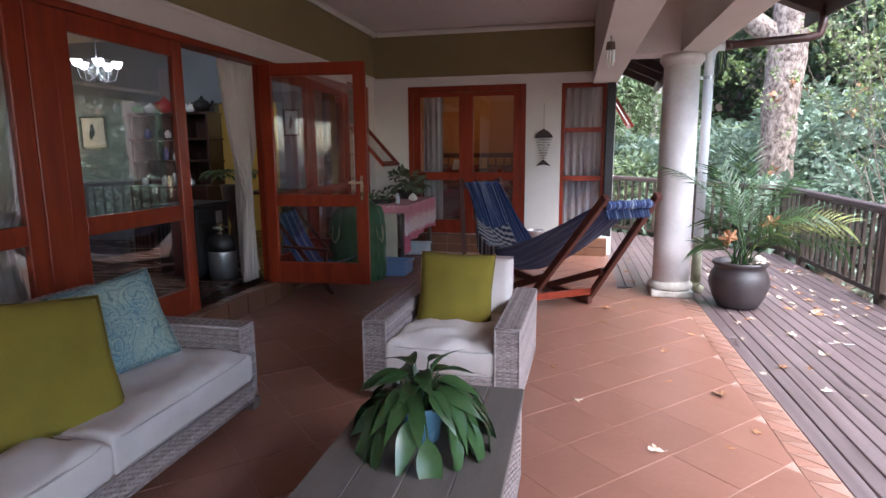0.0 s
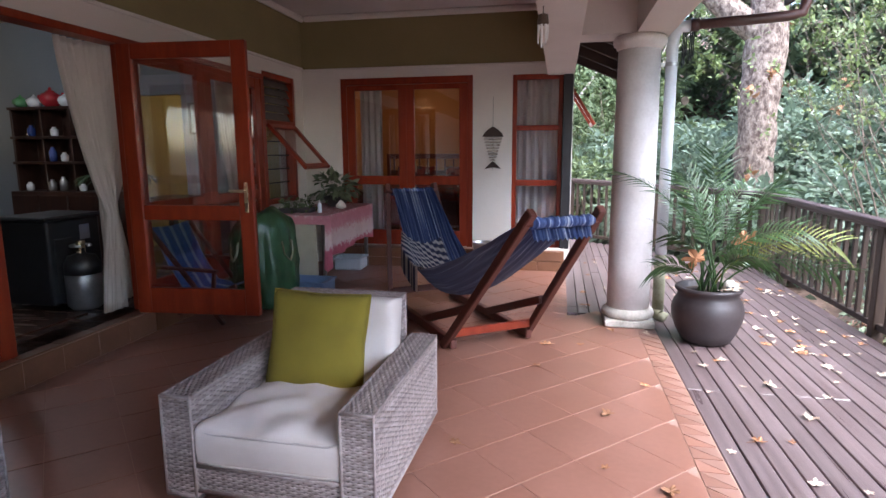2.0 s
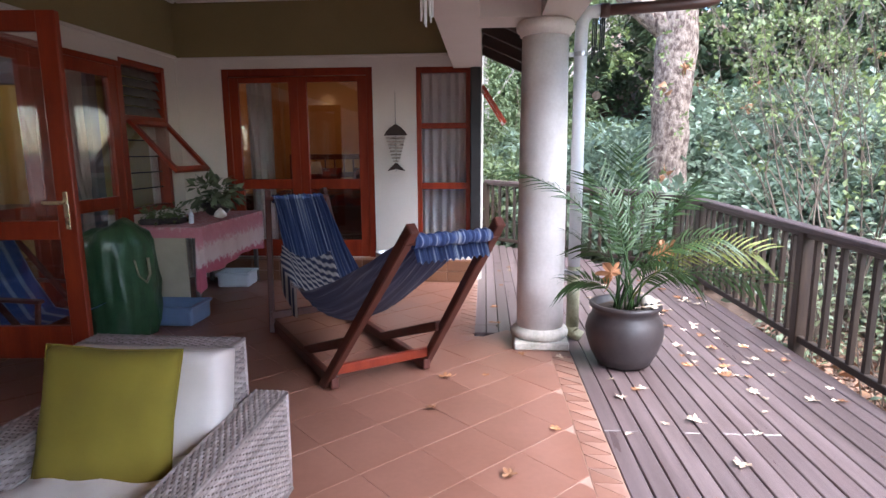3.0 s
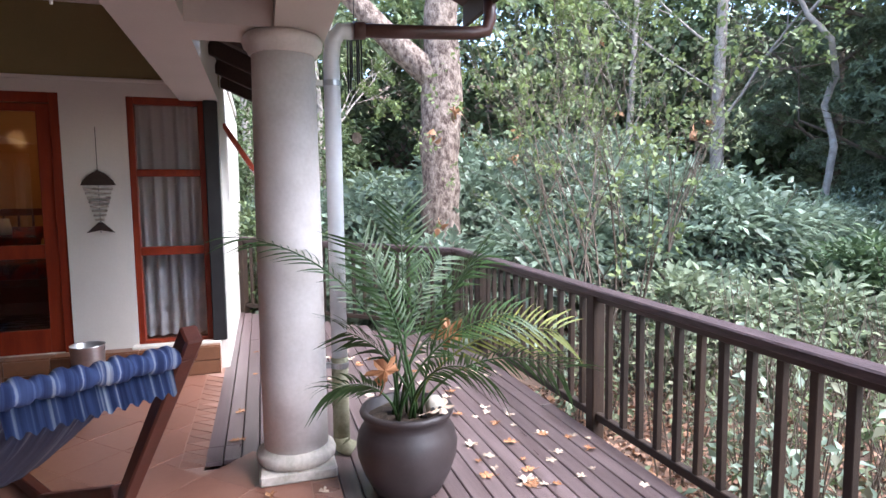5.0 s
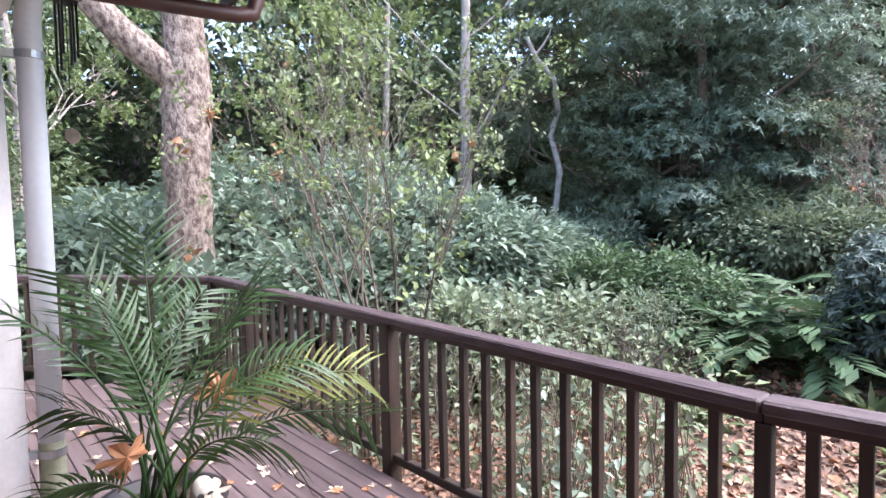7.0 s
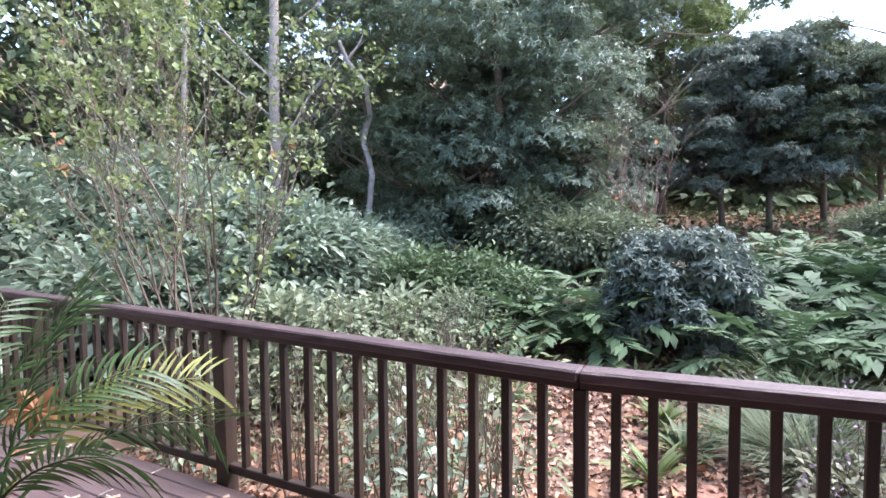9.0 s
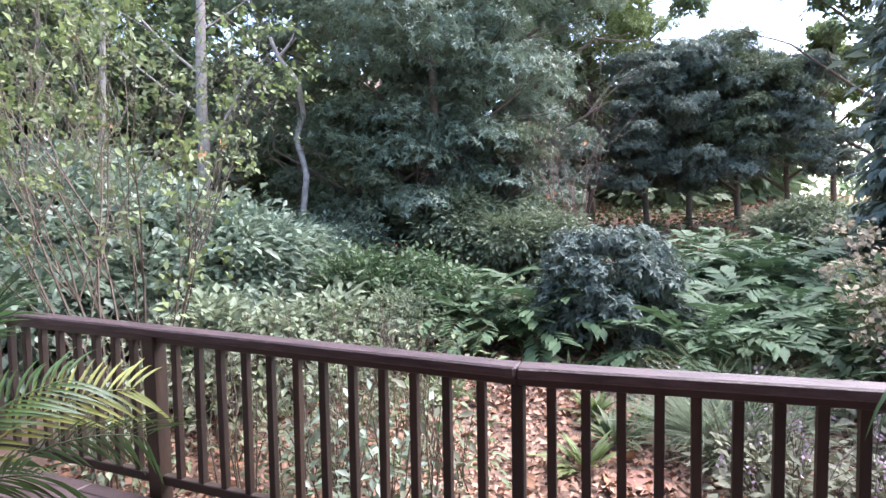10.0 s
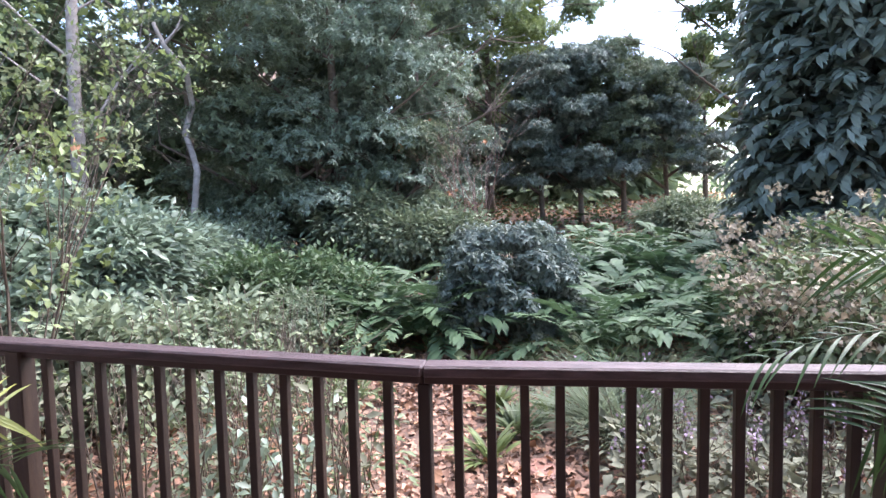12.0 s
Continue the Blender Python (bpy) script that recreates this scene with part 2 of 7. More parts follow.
M["bal_wood"] = material("mossy_baluster_timber", (0.018, 0.0085, 0.0055), (0.042, 0.024, 0.014), 0.6, scale=5, fine=70, bump=0.25, stretch=(6, 6, 0.8), random_amt=0.3)
M["deck"] = material("weathered_deck_board", (0.08, 0.053, 0.052), (0.16, 0.116, 0.115), 0.3, scale=3, fine=60, bump=0.18, stretch=(8, 0.5, 8), random_amt=0.16, spec=0.6)
# near-black colour standing in for the shade under the boards
M["deck_shade"] = material("painted_deck_shade", (0.012, 0.01, 0.009), (0.02, 0.016, 0.014), 0.9, bump=0)
M["tile"] = material("terracotta_tile", (0.205, 0.088, 0.058), (0.29, 0.136, 0.096), 0.34, scale=3, fine=35, bump=0.05, spread=0.7, random_amt=0.05, spec=0.55)
M["border_pale"] = material("pale_border_tile", (0.25, 0.13, 0.094), (0.34, 0.195, 0.15), 0.4, scale=6, fine=35, bump=0.05, random_amt=0.2, spec=0.4)
M["border_tile"] = material("terracotta_border_tile", (0.22, 0.1, 0.068), (0.29, 0.145, 0.104), 0.35, scale=4, fine=35, bump=0.05, random_amt=0.15, spec=0.4)
M["grout"] = material("pale_grout", (0.3, 0.175, 0.13), (0.42, 0.27, 0.21), 0.85, scale=4, fine=80, bump=0.2)
M["step_tile"] = material("brown_step_tile", (0.15, 0.065, 0.035), (0.21, 0.095, 0.05), 0.35, scale=4, fine=40, bump=0.05, random_amt=0.12)
M["inner_floor"] = material("dark_parquet", (0.05, 0.022, 0.014), (0.09, 0.04, 0.025), 0.25, scale=3, fine=40, bump=0.04, stretch=(1, 6, 1))
M["blue_wall"] = material("blue_grey_paint", (0.21, 0.235, 0.26), (0.25, 0.275, 0.3), 0.8, scale=2, fine=50, bump=0.06)
M["orange_wall"] = material("warm_ochre_paint", (0.5, 0.25, 0.09), (0.56, 0.29, 0.11), 0.8, scale=2, fine=50, bump=0.06)
M["yellow_wall"] = material("yellow_paint", (0.55, 0.45, 0.19), (0.6, 0.5, 0.22), 0.8, scale=2, fine=50, bump=0.06)
M["curtain"] = material("cream_curtain_cloth", (0.7, 0.62, 0.56), (0.78, 0.7, 0.64), 0.9, scale=5, fine=200, bump=0.15, trans=0.25)
M["sheer"] = material("grey_white_curtain_cloth", (0.72, 0.72, 0.74), (0.8, 0.8, 0.82), 0.9, scale=5, fine=200, bump=0.15, trans=0.2)
M["wicker"] = material("grey_washed_wicker", (0.16, 0.115, 0.105), (0.44, 0.362, 0.345), 0.7, scale=30, fine=160, bump=0.3, island=True, random_amt=0, spread=0.9)
M["wicker_in"] = material("dark_wicker_core", (0.08, 0.058, 0.045), (0.14, 0.105, 0.085), 0.9, scale=30, fine=100, bump=0.2)
M["cream_cloth"] = material("cream_canvas", (0.55, 0.475, 0.435), (0.68, 0.6, 0.56), 0.92, scale=4, fine=420, bump=0.25)
M["seam"] = material("cream_seam_cloth", (0.42, 0.37, 0.34), (0.52, 0.46, 0.43), 0.92, bump=0.1)
M["piping"] = material("grey_piping", (0.13, 0.13, 0.12), (0.2, 0.2, 0.18), 0.9, bump=0.1)
M["olive_cloth"] = material("olive_velvet_cloth", (0.17, 0.126, 0.011), (0.225, 0.17, 0.018), 0.9, scale=5, fine=380, bump=0.25)
M["table"] = material("grey_stained_plank", (0.095, 0.078, 0.068), (0.15, 0.125, 0.11), 0.5, scale=3, fine=60, bump=0.12, stretch=(6, 0.6, 6), random_amt=0.08)
M["pot"] = material("dark_glazed_clay", (0.026, 0.019, 0.019), (0.052, 0.039, 0.04), 0.5, scale=4, fine=40, bump=0.12)
M["soil"] = material("dark_soil", (0.03, 0.02, 0.014), (0.07, 0.045, 0.03), 0.95, scale=20, fine=90, bump=0.8)
M["gutter"] = material("brown_gutter_paint", (0.06, 0.026, 0.022), (0.1, 0.045, 0.037), 0.4, scale=6, fine=60, bump=0.08)
M["rafter"] = material("dark_brown_rafter", (0.03, 0.017, 0.012), (0.06, 0.034, 0.025), 0.7, scale=4, fine=60, bump=0.15)
M["metal"] = material("galvanised_steel", (0.4, 0.4, 0.41), (0.55, 0.55, 0.56), 0.35, metal=0.9, scale=9, fine=60, bump=0.05)
M["dark_metal"] = material("dark_metal", (0.03, 0.028, 0.028), (0.06, 0.055, 0.055), 0.45, metal=0.6, bump=0.05)
M["brass"] = material("worn_brass", (0.6, 0.5, 0.33), (0.7, 0.6, 0.42), 0.25, metal=1.0, bump=0.03)
M["black"] = material("black_enamel", (0.012, 0.012, 0.013), (0.022, 0.022, 0.024), 0.35, bump=0.03)
M["glass"] = glass("window_glass")
M["bark"] = material("pale_flaking_bark", (0.065, 0.038, 0.029), (0.31, 0.24, 0.195), 0.9, scale=17, fine=55, bump=1.0, spread=0.32, stretch=(1, 1, 0.6), dist=0.03)
M["grey_bark"] = material("pale_grey_bark", (0.2, 0.165, 0.145), (0.4, 0.35, 0.315), 0.9, scale=9, fine=40, bump=0.6, dist=0.02)
M["pink_twig"] = material("pinkish_twig", (0.16, 0.1, 0.08), (0.3, 0.2, 0.17), 0.85, scale=12, fine=60, bump=0.3)
M["twig"] = material("brown_twig", (0.07, 0.05, 0.035), (0.16, 0.12, 0.09), 0.85, scale=12, fine=60, bump=0.3)

# ---- structure ----
STEP = 0.19


def wall(name, boxes, mat, label="", category="wall"):
    bm = bmesh.new()
    for b in boxes:
        box(bm, *b)
    return tagged(part(name, bm, mat), label, category, kind="structure")


wall("wall_west", [(-1.38, -1.13, 0, 4.8, 0, 2.43), (-1.38, -1.13, 4.8, 10.4, 2.24, 2.43), (-1.38, -1.13, 4.8, 10.4, -0.2, 0.0),
                   (-1.38, -1.13, 10.4, 11.2, 0, 0.82), (-1.38, -1.13, 10.4, 11.2, 2.29, 2.43), (-1.38, -1.13, 11.2, 11.67, 0, 2.43)], M["plaster"], "cream plastered veranda wall with red-framed glass doors")
wall("wall_west_upper", [(-1.38, -1.126, 0, 11.42, 2.43, 3.1)], M["olive_wall"], "olive painted band above the doors")
wall("wall_north", [(-1.13, -0.63, 11.42, 11.67, 0, 2.41), (-0.63, 1.03, 11.42, 11.67, 2.3, 2.41), (1.03, 1.5, 11.42, 11.67, 0, 2.41), (1.5, 2.08, 11.42, 11.67, 2.29, 2.41),
                    (-0.63, 1.03, 11.42, 11.67, 0, 0.24), (1.5, 2.08, 11.42, 11.67, 0, 0.24), (2.08, 2.2, 11.42, 11.67, 0, 2.41)], M["plaster"], "cream plastered end wall of the veranda")
wall("wall_north_upper", [(-1.126, 1.9, 11.416, 11.67, 2.41, 3.1), (1.9, 2.2, 11.43, 11.67, 2.41, 3.1)], M["olive_wall"], "olive painted band above the end doors")
# added out of view: shuts off light where the veranda really runs on
wall("wall_south", [(-1.38, 2.86, -0.25, 0, 0, 3.1)], M["plaster"], "unseen cream wall added to close the veranda behind the camera")
tagged(part("trim", box(bx(-1.13, -1.108, 0, 11.42, 2.415, 2.445, 0.006), -1.13, 1.9, 11.398, 11.42, 2.395, 2.425, 0.006), M["trim"]), "cream moulding between the two wall colours", "moulding", kind="structure")
tagged(part("trim_cornice", box(bx(-1.126, -1.06, 0, 11.416, 2.98, 3.048, 0.02), -1.06, 1.9, 11.35, 11.416, 2.98, 3.048, 0.02), M["trim"]), "white cornice under the ceiling", "cornice", kind="structure")
tagged(part("ceiling", box(bx(-1.38, 1.9, 0, 11.67, 3.05, 3.18), 2.2, 2.6, 0, 9.13, 3.05, 3.18), M["ceiling"]), "off-white painted veranda ceiling", "ceiling", kind="structure")
wall("beam_inner", [(1.9, 2.2, 0, 11.42, 2.27, 3.1)], M["plaster"], "cream plastered ceiling beam", "beam")
wall("beam_outer", [(2.6, 2.86, 0, 9.45, 2.27, 3.1)], M["plaster"], "cream plastered beam along the edge of the deck", "beam")
wall("beam_cross", [(2.2, 2.6, 9.13, 9.45, 2.27, 3.1)], M["plaster"], "cream plastered cross beam over the column", "beam")

# the wing beyond the end wall, and the rooms behind the glass
wall("wall_wing", [(2.0, 2.2, 11.67, 15.6, -0.6, 2.6)], M["plaster"], "cream plastered outer wall of the bedroom")
wall("wall_bedroom", [(-1.5, 2.0, 15.4, 15.6, 0, 2.7), (-1.6, -1.4, 11.67, 15.6, 0, 2.7)], M["orange_wall"], "warm ochre bedroom wall")
wall("floor_bedroom", [(-1.4, 2.0, 11.67, 15.4, 0.1, 0.24)], M["inner_floor"], "dark wooden bedroom floor", "floor")
wall("ceiling_bedroom", [(-1.6, 2.2, 11.67, 15.6, 2.7, 2.8)], M["ceiling"], "pale bedroom ceiling", "ceiling")
wall("floor_lounge", [(-6.4, -1.14, 2.5, 10.3, 0.0, 0.19), (-3.3, -1.38, 10.3, 13.2, 0.0, 0.19)], M["inner_floor"], "dark polished lounge floor", "floor")
wall("wall_lounge", [(-6.4, -2.96, 10.3, 10.42, 0.19, 2.9), (-2.06, -1.38, 10.3, 10.42, 0.19, 2.9), (-2.96, -2.06, 10.3, 10.42, 2.05, 2.9), (-6.5, -6.4, 2.4, 10.42, 0.19, 2.9), (-6.5, -1.38, 2.4, 2.5, 0.19, 2.9)], M["blue_wall"], "blue-grey painted lounge wall with a doorway")
wall("wall_passage", [(-3.3, -3.2, 10.42, 13.2, 0.19, 2.9), (-1.9, -1.8, 10.42, 13.2, 0.19, 2.9), (-3.3, -1.8, 13.1, 13.2, 0.19, 2.9)], M["yellow_wall"], "yellow painted passage wall")
wall("ceiling_lounge", [(-6.5, -1.38, 2.4, 13.2, 2.9, 3.0)], M["ceiling"], "pale lounge ceiling", "ceiling")

# steps of tile along the two walls
def step(name, x0, x1, y0, y1, h, along, label):
    s = thing(name, Matrix(), label, "step", kind="structure")
    part("core", bx(x0 + 0.006, x1 - 0.006, y0 + 0.006, y1 - 0.006, 0, h - 0.012), M["grout"], s)
    n = max(1, round(((y1 - y0) if along == "Y" else (x1 - x0)) / 0.3))
    me_t = me_r = None
    for i in range(n):
        if along == "Y":
            a, d = y0 + i * (y1 - y0) / n, (y1 - y0) / n
            if me_t is None:
                me_t = bx(0, x1 - x0, 0.003, d - 0.003, -0.014, 0, 0.004)
                me_r = bx(-0.014, 0, 0.003, d - 0.003, 0.003, h - 0.017, 0.003)
                t0, r0 = part("tile", me_t, M["step_tile"], s), part("tile", me_r, M["step_tile"], s)
                t0.location, r0.location = (x0, a, h), (x1, a, 0)
                continue
            for src, loc in ((t0, (x0, a, h)), (r0, (x1, a, 0))):
                link("tile", src.data, None, s).location = loc
        else:
            a, d = x0 + i * (x1 - x0) / n, (x1 - x0) / n
            if me_t is None:
                me_t = bx(0.003, d - 0.003, 0, y1 - y0, -0.014, 0, 0.004)
                me_r = bx(0.003, d - 0.003, 0, 0.014, 0.003, h / 2 - 0.008, 0.003)
                t0, r0 = part("tile", me_t, M["step_tile"], s), part("tile", me_r, M["step_tile"], s)
                t0.location, r0.location = (a, y0, h), (a, y0 - 0.008, 0)
            else:
                link("tile", t0.data, None, s).location = (a, y0, h)
                link("tile", r0.data, None, s).location = (a, y0 - 0.008, 0)
            link("tile", r0.data, None, s).location = (a, y0 - 0.008, h / 2 - 0.004)
    return s


step("step_west", -1.36, -1.05, 4.8, 10.4, STEP, "Y", "brown tiled step below the glass doors")
step("step_north", -0.66, 2.14, 11.28, 11.42, 0.24, "X", "brown tiled step below the end doors")


# ---- glazed doors and windows ----
def glazed_leaf(name, w, h, label, category="door", stile=0.11, top=0.11, mid=(0.72, 0.83), bottom=0.2, t=0.045, kind="structure"):
    """A glazed leaf with two lights, standing at x 0..w, y 0..t, z 0..h."""
    d = thing(name, Matrix(), label, category, kind=kind)
    for x in (0, w - stile):
        part("stile", bx(x, x + stile, 0, t, 0, h, 0.005), M["red_wood"], d)
    for a, b in ((0, bottom), mid, (h - top, h)):
        part("rail", bx(stile, w - stile, 0.002, t - 0.002, a, b, 0.004), M["red_wood"], d)
    for a, b in ((bottom, mid[0]), (mid[1], h - top)):
        p = part("pane", bx(stile, w - stile, t / 2 - 0.003, t / 2 + 0.003, a, b), M["glass"], d)
        p.visible_shadow = False
    return d


H_LEAF = 2.0
for i, (y, w) in enumerate(((4.85, 1.08), (6.1, 1.1), (8.36, 0.95), (9.31, 1.02))):
    leaf = glazed_leaf("door_%d" % (i + 2), w, H_LEAF, "closed red-stained timber door with two panes of glass")
    leaf.matrix_world = Matrix.Translation((-1.12, y, STEP)) @ Matrix.Rotation(radians(90), 4, "Z")
bm = bmesh.new()
for y0, y1 in ((4.8, 4.85), (5.93, 6.1), (8.27, 8.36), (10.33, 10.4)):
    box(bm, -1.26 if y0 != 8.27 else -1.19, -1.112, y0, y1, STEP, 2.19, 0.005)
box(bm, -1.26, -1.108, 4.8, 10.4, 2.19, 2.242, 0.005)
tagged(part("door_frame", bm, M["red_wood"]), "red-stained timber frame of the glass doors", "door frame", kind="structure")
open_leaf = glazed_leaf("door_1", 0.98, 1.99, "open red-stained timber door with two panes of glass")
open_leaf.matrix_world = Matrix.Translation((-1.09, 8.2, STEP)) @ Matrix.Rotation(radians(4), 4, "Z")
hb = bx(0.915, 0.945, -0.008, 0.0, 0.78, 1.0, 0.003)
box(hb, 0.92, 0.94, -0.05, -0.006, 0.93, 0.95, 0.004)
box(hb, 0.82, 0.94, -0.055, -0.042, 0.928, 0.95, 0.004)
part("door_handle", hb, M["brass"], open_leaf, "brass lever handle")

# end doors: a pair with two lights each
pair = thing("door_6", Matrix(), "closed pair of red-stained glazed end doors", "door", kind="structure")
bm = bmesh.new()
for x0, x1 in ((-0.63, -0.56), (0.96, 1.03)):
    box(bm, x0, x1, 11.43, 11.55, 0.24, 2.3, 0.005)
box(bm, -0.56, 0.96, 11.43, 11.55, 2.22, 2.3, 0.005)
part("frame", bm, M["red_wood"], pair)
for x in (-0.56, 0.2):
    d = glazed_leaf("leaf", 0.76, 1.97, "", stile=0.1, top=0.06, mid=(0.76, 0.87), bottom=0.19)
    for c in d.children:
        c.parent = pair
        c.matrix_world = Matrix.Translation((x, 11.45, 0.245)) @ c.matrix_basis
    bpy.data.objects.remove(d)
win = thing("window_1", Matrix(), "tall narrow red-framed window with three panes", "window", kind="structure")
for x0, x1 in ((1.5, 1.55), (2.03, 2.08)):
    part("window_frame", bx(x0, x1, 11.43, 11.5, 0.24, 2.29, 0.005), M["red_wood"], win)
for a, b in ((0.24, 0.29), (1.0, 1.07), (1.65, 1.71), (2.23, 2.29)):
    part("rail", bx(1.55, 2.03, 11.433, 11.497, a, b, 0.004), M["red_wood"], win)
for a, b in ((0.29, 1.0), (1.07, 1.65), (1.71, 2.23)):
    part("pane", bx(1.55, 2.03, 11.462, 11.468, a, b), M["glass"], win).visible_shadow = False
part("window_sill", bx(1.46, 2.14, 11.34, 11.43, 0.215, 0.262, 0.006), M["trim"], win)
tagged(part("dark_post", bx(2.08, 2.19, 11.35, 11.418, 0.26, 2.27, 0.008), M["black"]), "dark stained timber post at the corner of the wing", "post", kind="structure")

# louvre window with an awning sash swung out
lw = thing("window_2", Matrix(), "red-framed louvre window with its lower sash swung open", "window", kind="structure")
for a, b in ((10.4, 10.46), (11.14, 11.2)):
    part("window_frame", bx(-1.26, -1.14, a, b, 0.82, 2.29, 0.005), M["red_wood"], lw)
for a, b in ((0.82, 0.88), (1.7, 1.77), (2.23, 2.29)):
    part("rail", bx(-1.255, -1.145, 10.46, 11.14, a, b, 0.004), M["red_wood"], lw)
for k in range(5):
    bmz = bx(-0.05, 0.05, 10.46, 11.14, -0.003, 0.003, 0, Matrix.Translation((-1.2, 0, 1.82 + k * 0.09)) @ Matrix.Rotation(radians(62), 4, "Y"))
    part("louvre", bmz, M["louvre"], lw, "frosted glass louvre")
for k in range(4):
    bmz = bx(-0.004, 0.004, 10.46, 11.14, 0, 0.012, 0, Matrix.Translation((-1.22, 0, 1.05 + k * 0.16)))
    part("bar", bmz, M["dark_metal"], lw)
part("pane", bx(-1.235, -1.229, 10.46, 11.14, 0.88, 1.7), M["glass"], lw).visible_shadow = False
sash = Matrix.Translation((-1.13, 0, 1.72)) @ Matrix.Rotation(radians(-42), 4, "Y")
for a, b in ((10.46, 10.52), (11.08, 11.14)):
    part("sash_stile", bx(-0.02, 0.02, a, b, -0.66, 0, 0.004, sash), M["red_wood"], lw)
for a, b in ((-0.66, -0.6), (-0.06, 0)):
    part("sash_rail", bx(-0.018, 0.018, 10.52, 11.08, a, b, 0.004, sash), M["red_wood"], lw)
part("sash_pane", bx(-0.003, 0.003, 10.52, 11.08, -0.6, -0.06, 0, sash), M["glass"], lw).visible_shadow = False
sash2 = thing("window_3", Matrix(), "red timber awning sash standing open on the side wall", "window", kind="structure")
m2 = Matrix.Translation((2.2, 11.9, 2.15)) @ Matrix.Rotation(radians(-32), 4, "Y")
for a, b in ((0, 0.05), (0.6, 0.65)):
    part("sash_stile", bx(-0.02, 0.02, a, b, -0.5, 0, 0.004, m2), M["red_wood"], sash2)
for a, b in ((-0.5, -0.45), (-0.05, 0)):
    part("sash_rail", bx(-0.018, 0.018, 0.05, 0.6, a, b, 0.004, m2), M["red_wood"], sash2)
part("pane", bx(-0.003, 0.003, 0.05, 0.6, -0.45, -0.05, 0, m2), M["glass"], sash2).visible_shadow = False


# ---- column, pipes, eaves ----
col = thing("column", Matrix.Translation((2.645, 9.28, 0)), "cream painted round column on a square base", "column", kind="structure")
part("plinth", bx(-0.195, 0.195, -0.195, 0.195, 0, 0.06, 0.01), M["grimy"], col)
prof = [(0.19, 0.06), (0.205, 0.075), (0.208, 0.1), (0.2, 0.12), (0.182, 0.128), (0.178, 0.14)]
part("base", lathe(bmesh.new(), prof, 48), M["grimy"], col, smooth=True)
part("shaft", lathe(bmesh.new(), [(0.168, 0.14), (0.169, 0.5), (0.167, 1.1), (0.162, 1.7), (0.157, 2.17)], 48), M["column"], col, smooth=True)
part("capital", lathe(bmesh.new(), [(0.157, 2.165), (0.172, 2.172), (0.175, 2.19), (0.192, 2.2), (0.2, 2.225), (0.194, 2.252), (0.18, 2.268)], 48), M["column"], col, smooth=True)
dp = thing("downpipe", Matrix.Translation((2.9, 9.38, 0)), "white plastic downpipe, mossy towards its foot", "downpipe")
part("pipe", tube(bmesh.new(), [(0, 0, 0.5), (0, 0, 2.2), (0.01, 0, 2.29), (0.05, 0, 2.345), (0.12, 0, 2.35)], 0.045, 16), M["pipe"], dp, smooth=True)
part("lower_pipe", tube(bmesh.new(), [(0, 0, 0.06), (0, 0, 0.56)], 0.047, 16), M["green_pipe"], dp, "mossy green-brown lower pipe", smooth=True)
part("shoe", tube(bmesh.new(), [(0, 0, 0.1), (0.0, -0.0, 0.05), (0.06, -0.03, 0.02)], 0.05, 12), M["green_pipe"], dp, smooth=True)
for z in (0.5, 2.05):
    part("bracket", box(lathe(bmesh.new(), [(0.05, z), (0.052, z), (0.052, z + 0.03), (0.05, z + 0.03)], 20), -0.16, -0.05, -0.012, 0.012, z, z + 0.03), M["metal"], dp)
gp = thing("gutter_pipe", Matrix(), "brown painted gutter pipe below the eave", "gutter pipe")
part("pipe", tube(bmesh.new(), [(3.02, 9.36, 2.35), (3.4, 9.37, 2.37), (3.72, 9.38, 2.39), (3.8, 9.38, 2.41), (3.82, 9.38, 2.48), (3.82, 9.38, 2.66)], 0.038, 14), M["gutter"], gp, smooth=True)
part("collar", tube(bmesh.new(), [(3.02, 9.36, 2.35), (3.08, 9.36, 2.352)], 0.047, 14), M["gutter"], gp, smooth=True)
roof = thing("roof", Matrix(), "dark timbered eave of the veranda roof", "roof", kind="structure")
SL = math.tan(radians(24))
def eave(x0, x1, z1, y0, y1, name):
    bm = bmesh.new()
    vs = [bm.verts.new(p) for p in ((x0, y0, z1 + (x1 - x0) * SL), (x1, y0, z1), (x1, y1, z1), (x0, y1, z1 + (x1 - x0) * SL))]
    bm.faces.new(vs)
    bmesh.ops.solidify(bm, geom=bm.faces[:], thickness=-0.05)
    part(name, bm, M["rafter"], roof)
    y = y0 + 0.05
    while y < y1:
        b2 = beam(bmesh.new(), (x0, y, z1 - 0.07 + (x1 - x0) * SL), (x1 - 0.06, y, z1 - 0.07 + 0.06 * SL), 0.045, 0.11)
        part("rafter", b2, M["rafter"], roof)
        y += 0.62
    part("fascia", bx(x1 - 0.03, x1, y0, y1, z1 - 0.12, z1 + 0.03, 0.004), M["rafter"], roof)
eave(1.2, 3.85, 2.68, 0.0, 9.85, "roof_sheet")
eave(2.2, 2.78, 2.33, 9.9, 12.3, "roof_sheet")
part("roof_sheet", bx(-6.6, 1.2, -0.3, 16, 3.95, 4.05), M["rafter"], roof)
part("gutter", sheet(lambda u, v: (3.91 + 0.055 * math.cos(math.pi * (1 + u)), 9.85 * v, 2.7 + 0.055 * math.sin(math.pi * (1 + u))), 10, 1, 0.004), M["gutter"], roof, smooth=True)


# ---- floors ----
FLOOR_X, BORDER = 2.70, 2.84
tagged(part("floor_bed", box(bx(-1.1, 2.84, 0, 9.4, -0.3, -0.0032), -1.1, 2.16, 9.4, 11.42, -0.3, -0.0032), M["grout"]), "pale grout bed under the veranda tiles", "floor", kind="structure")
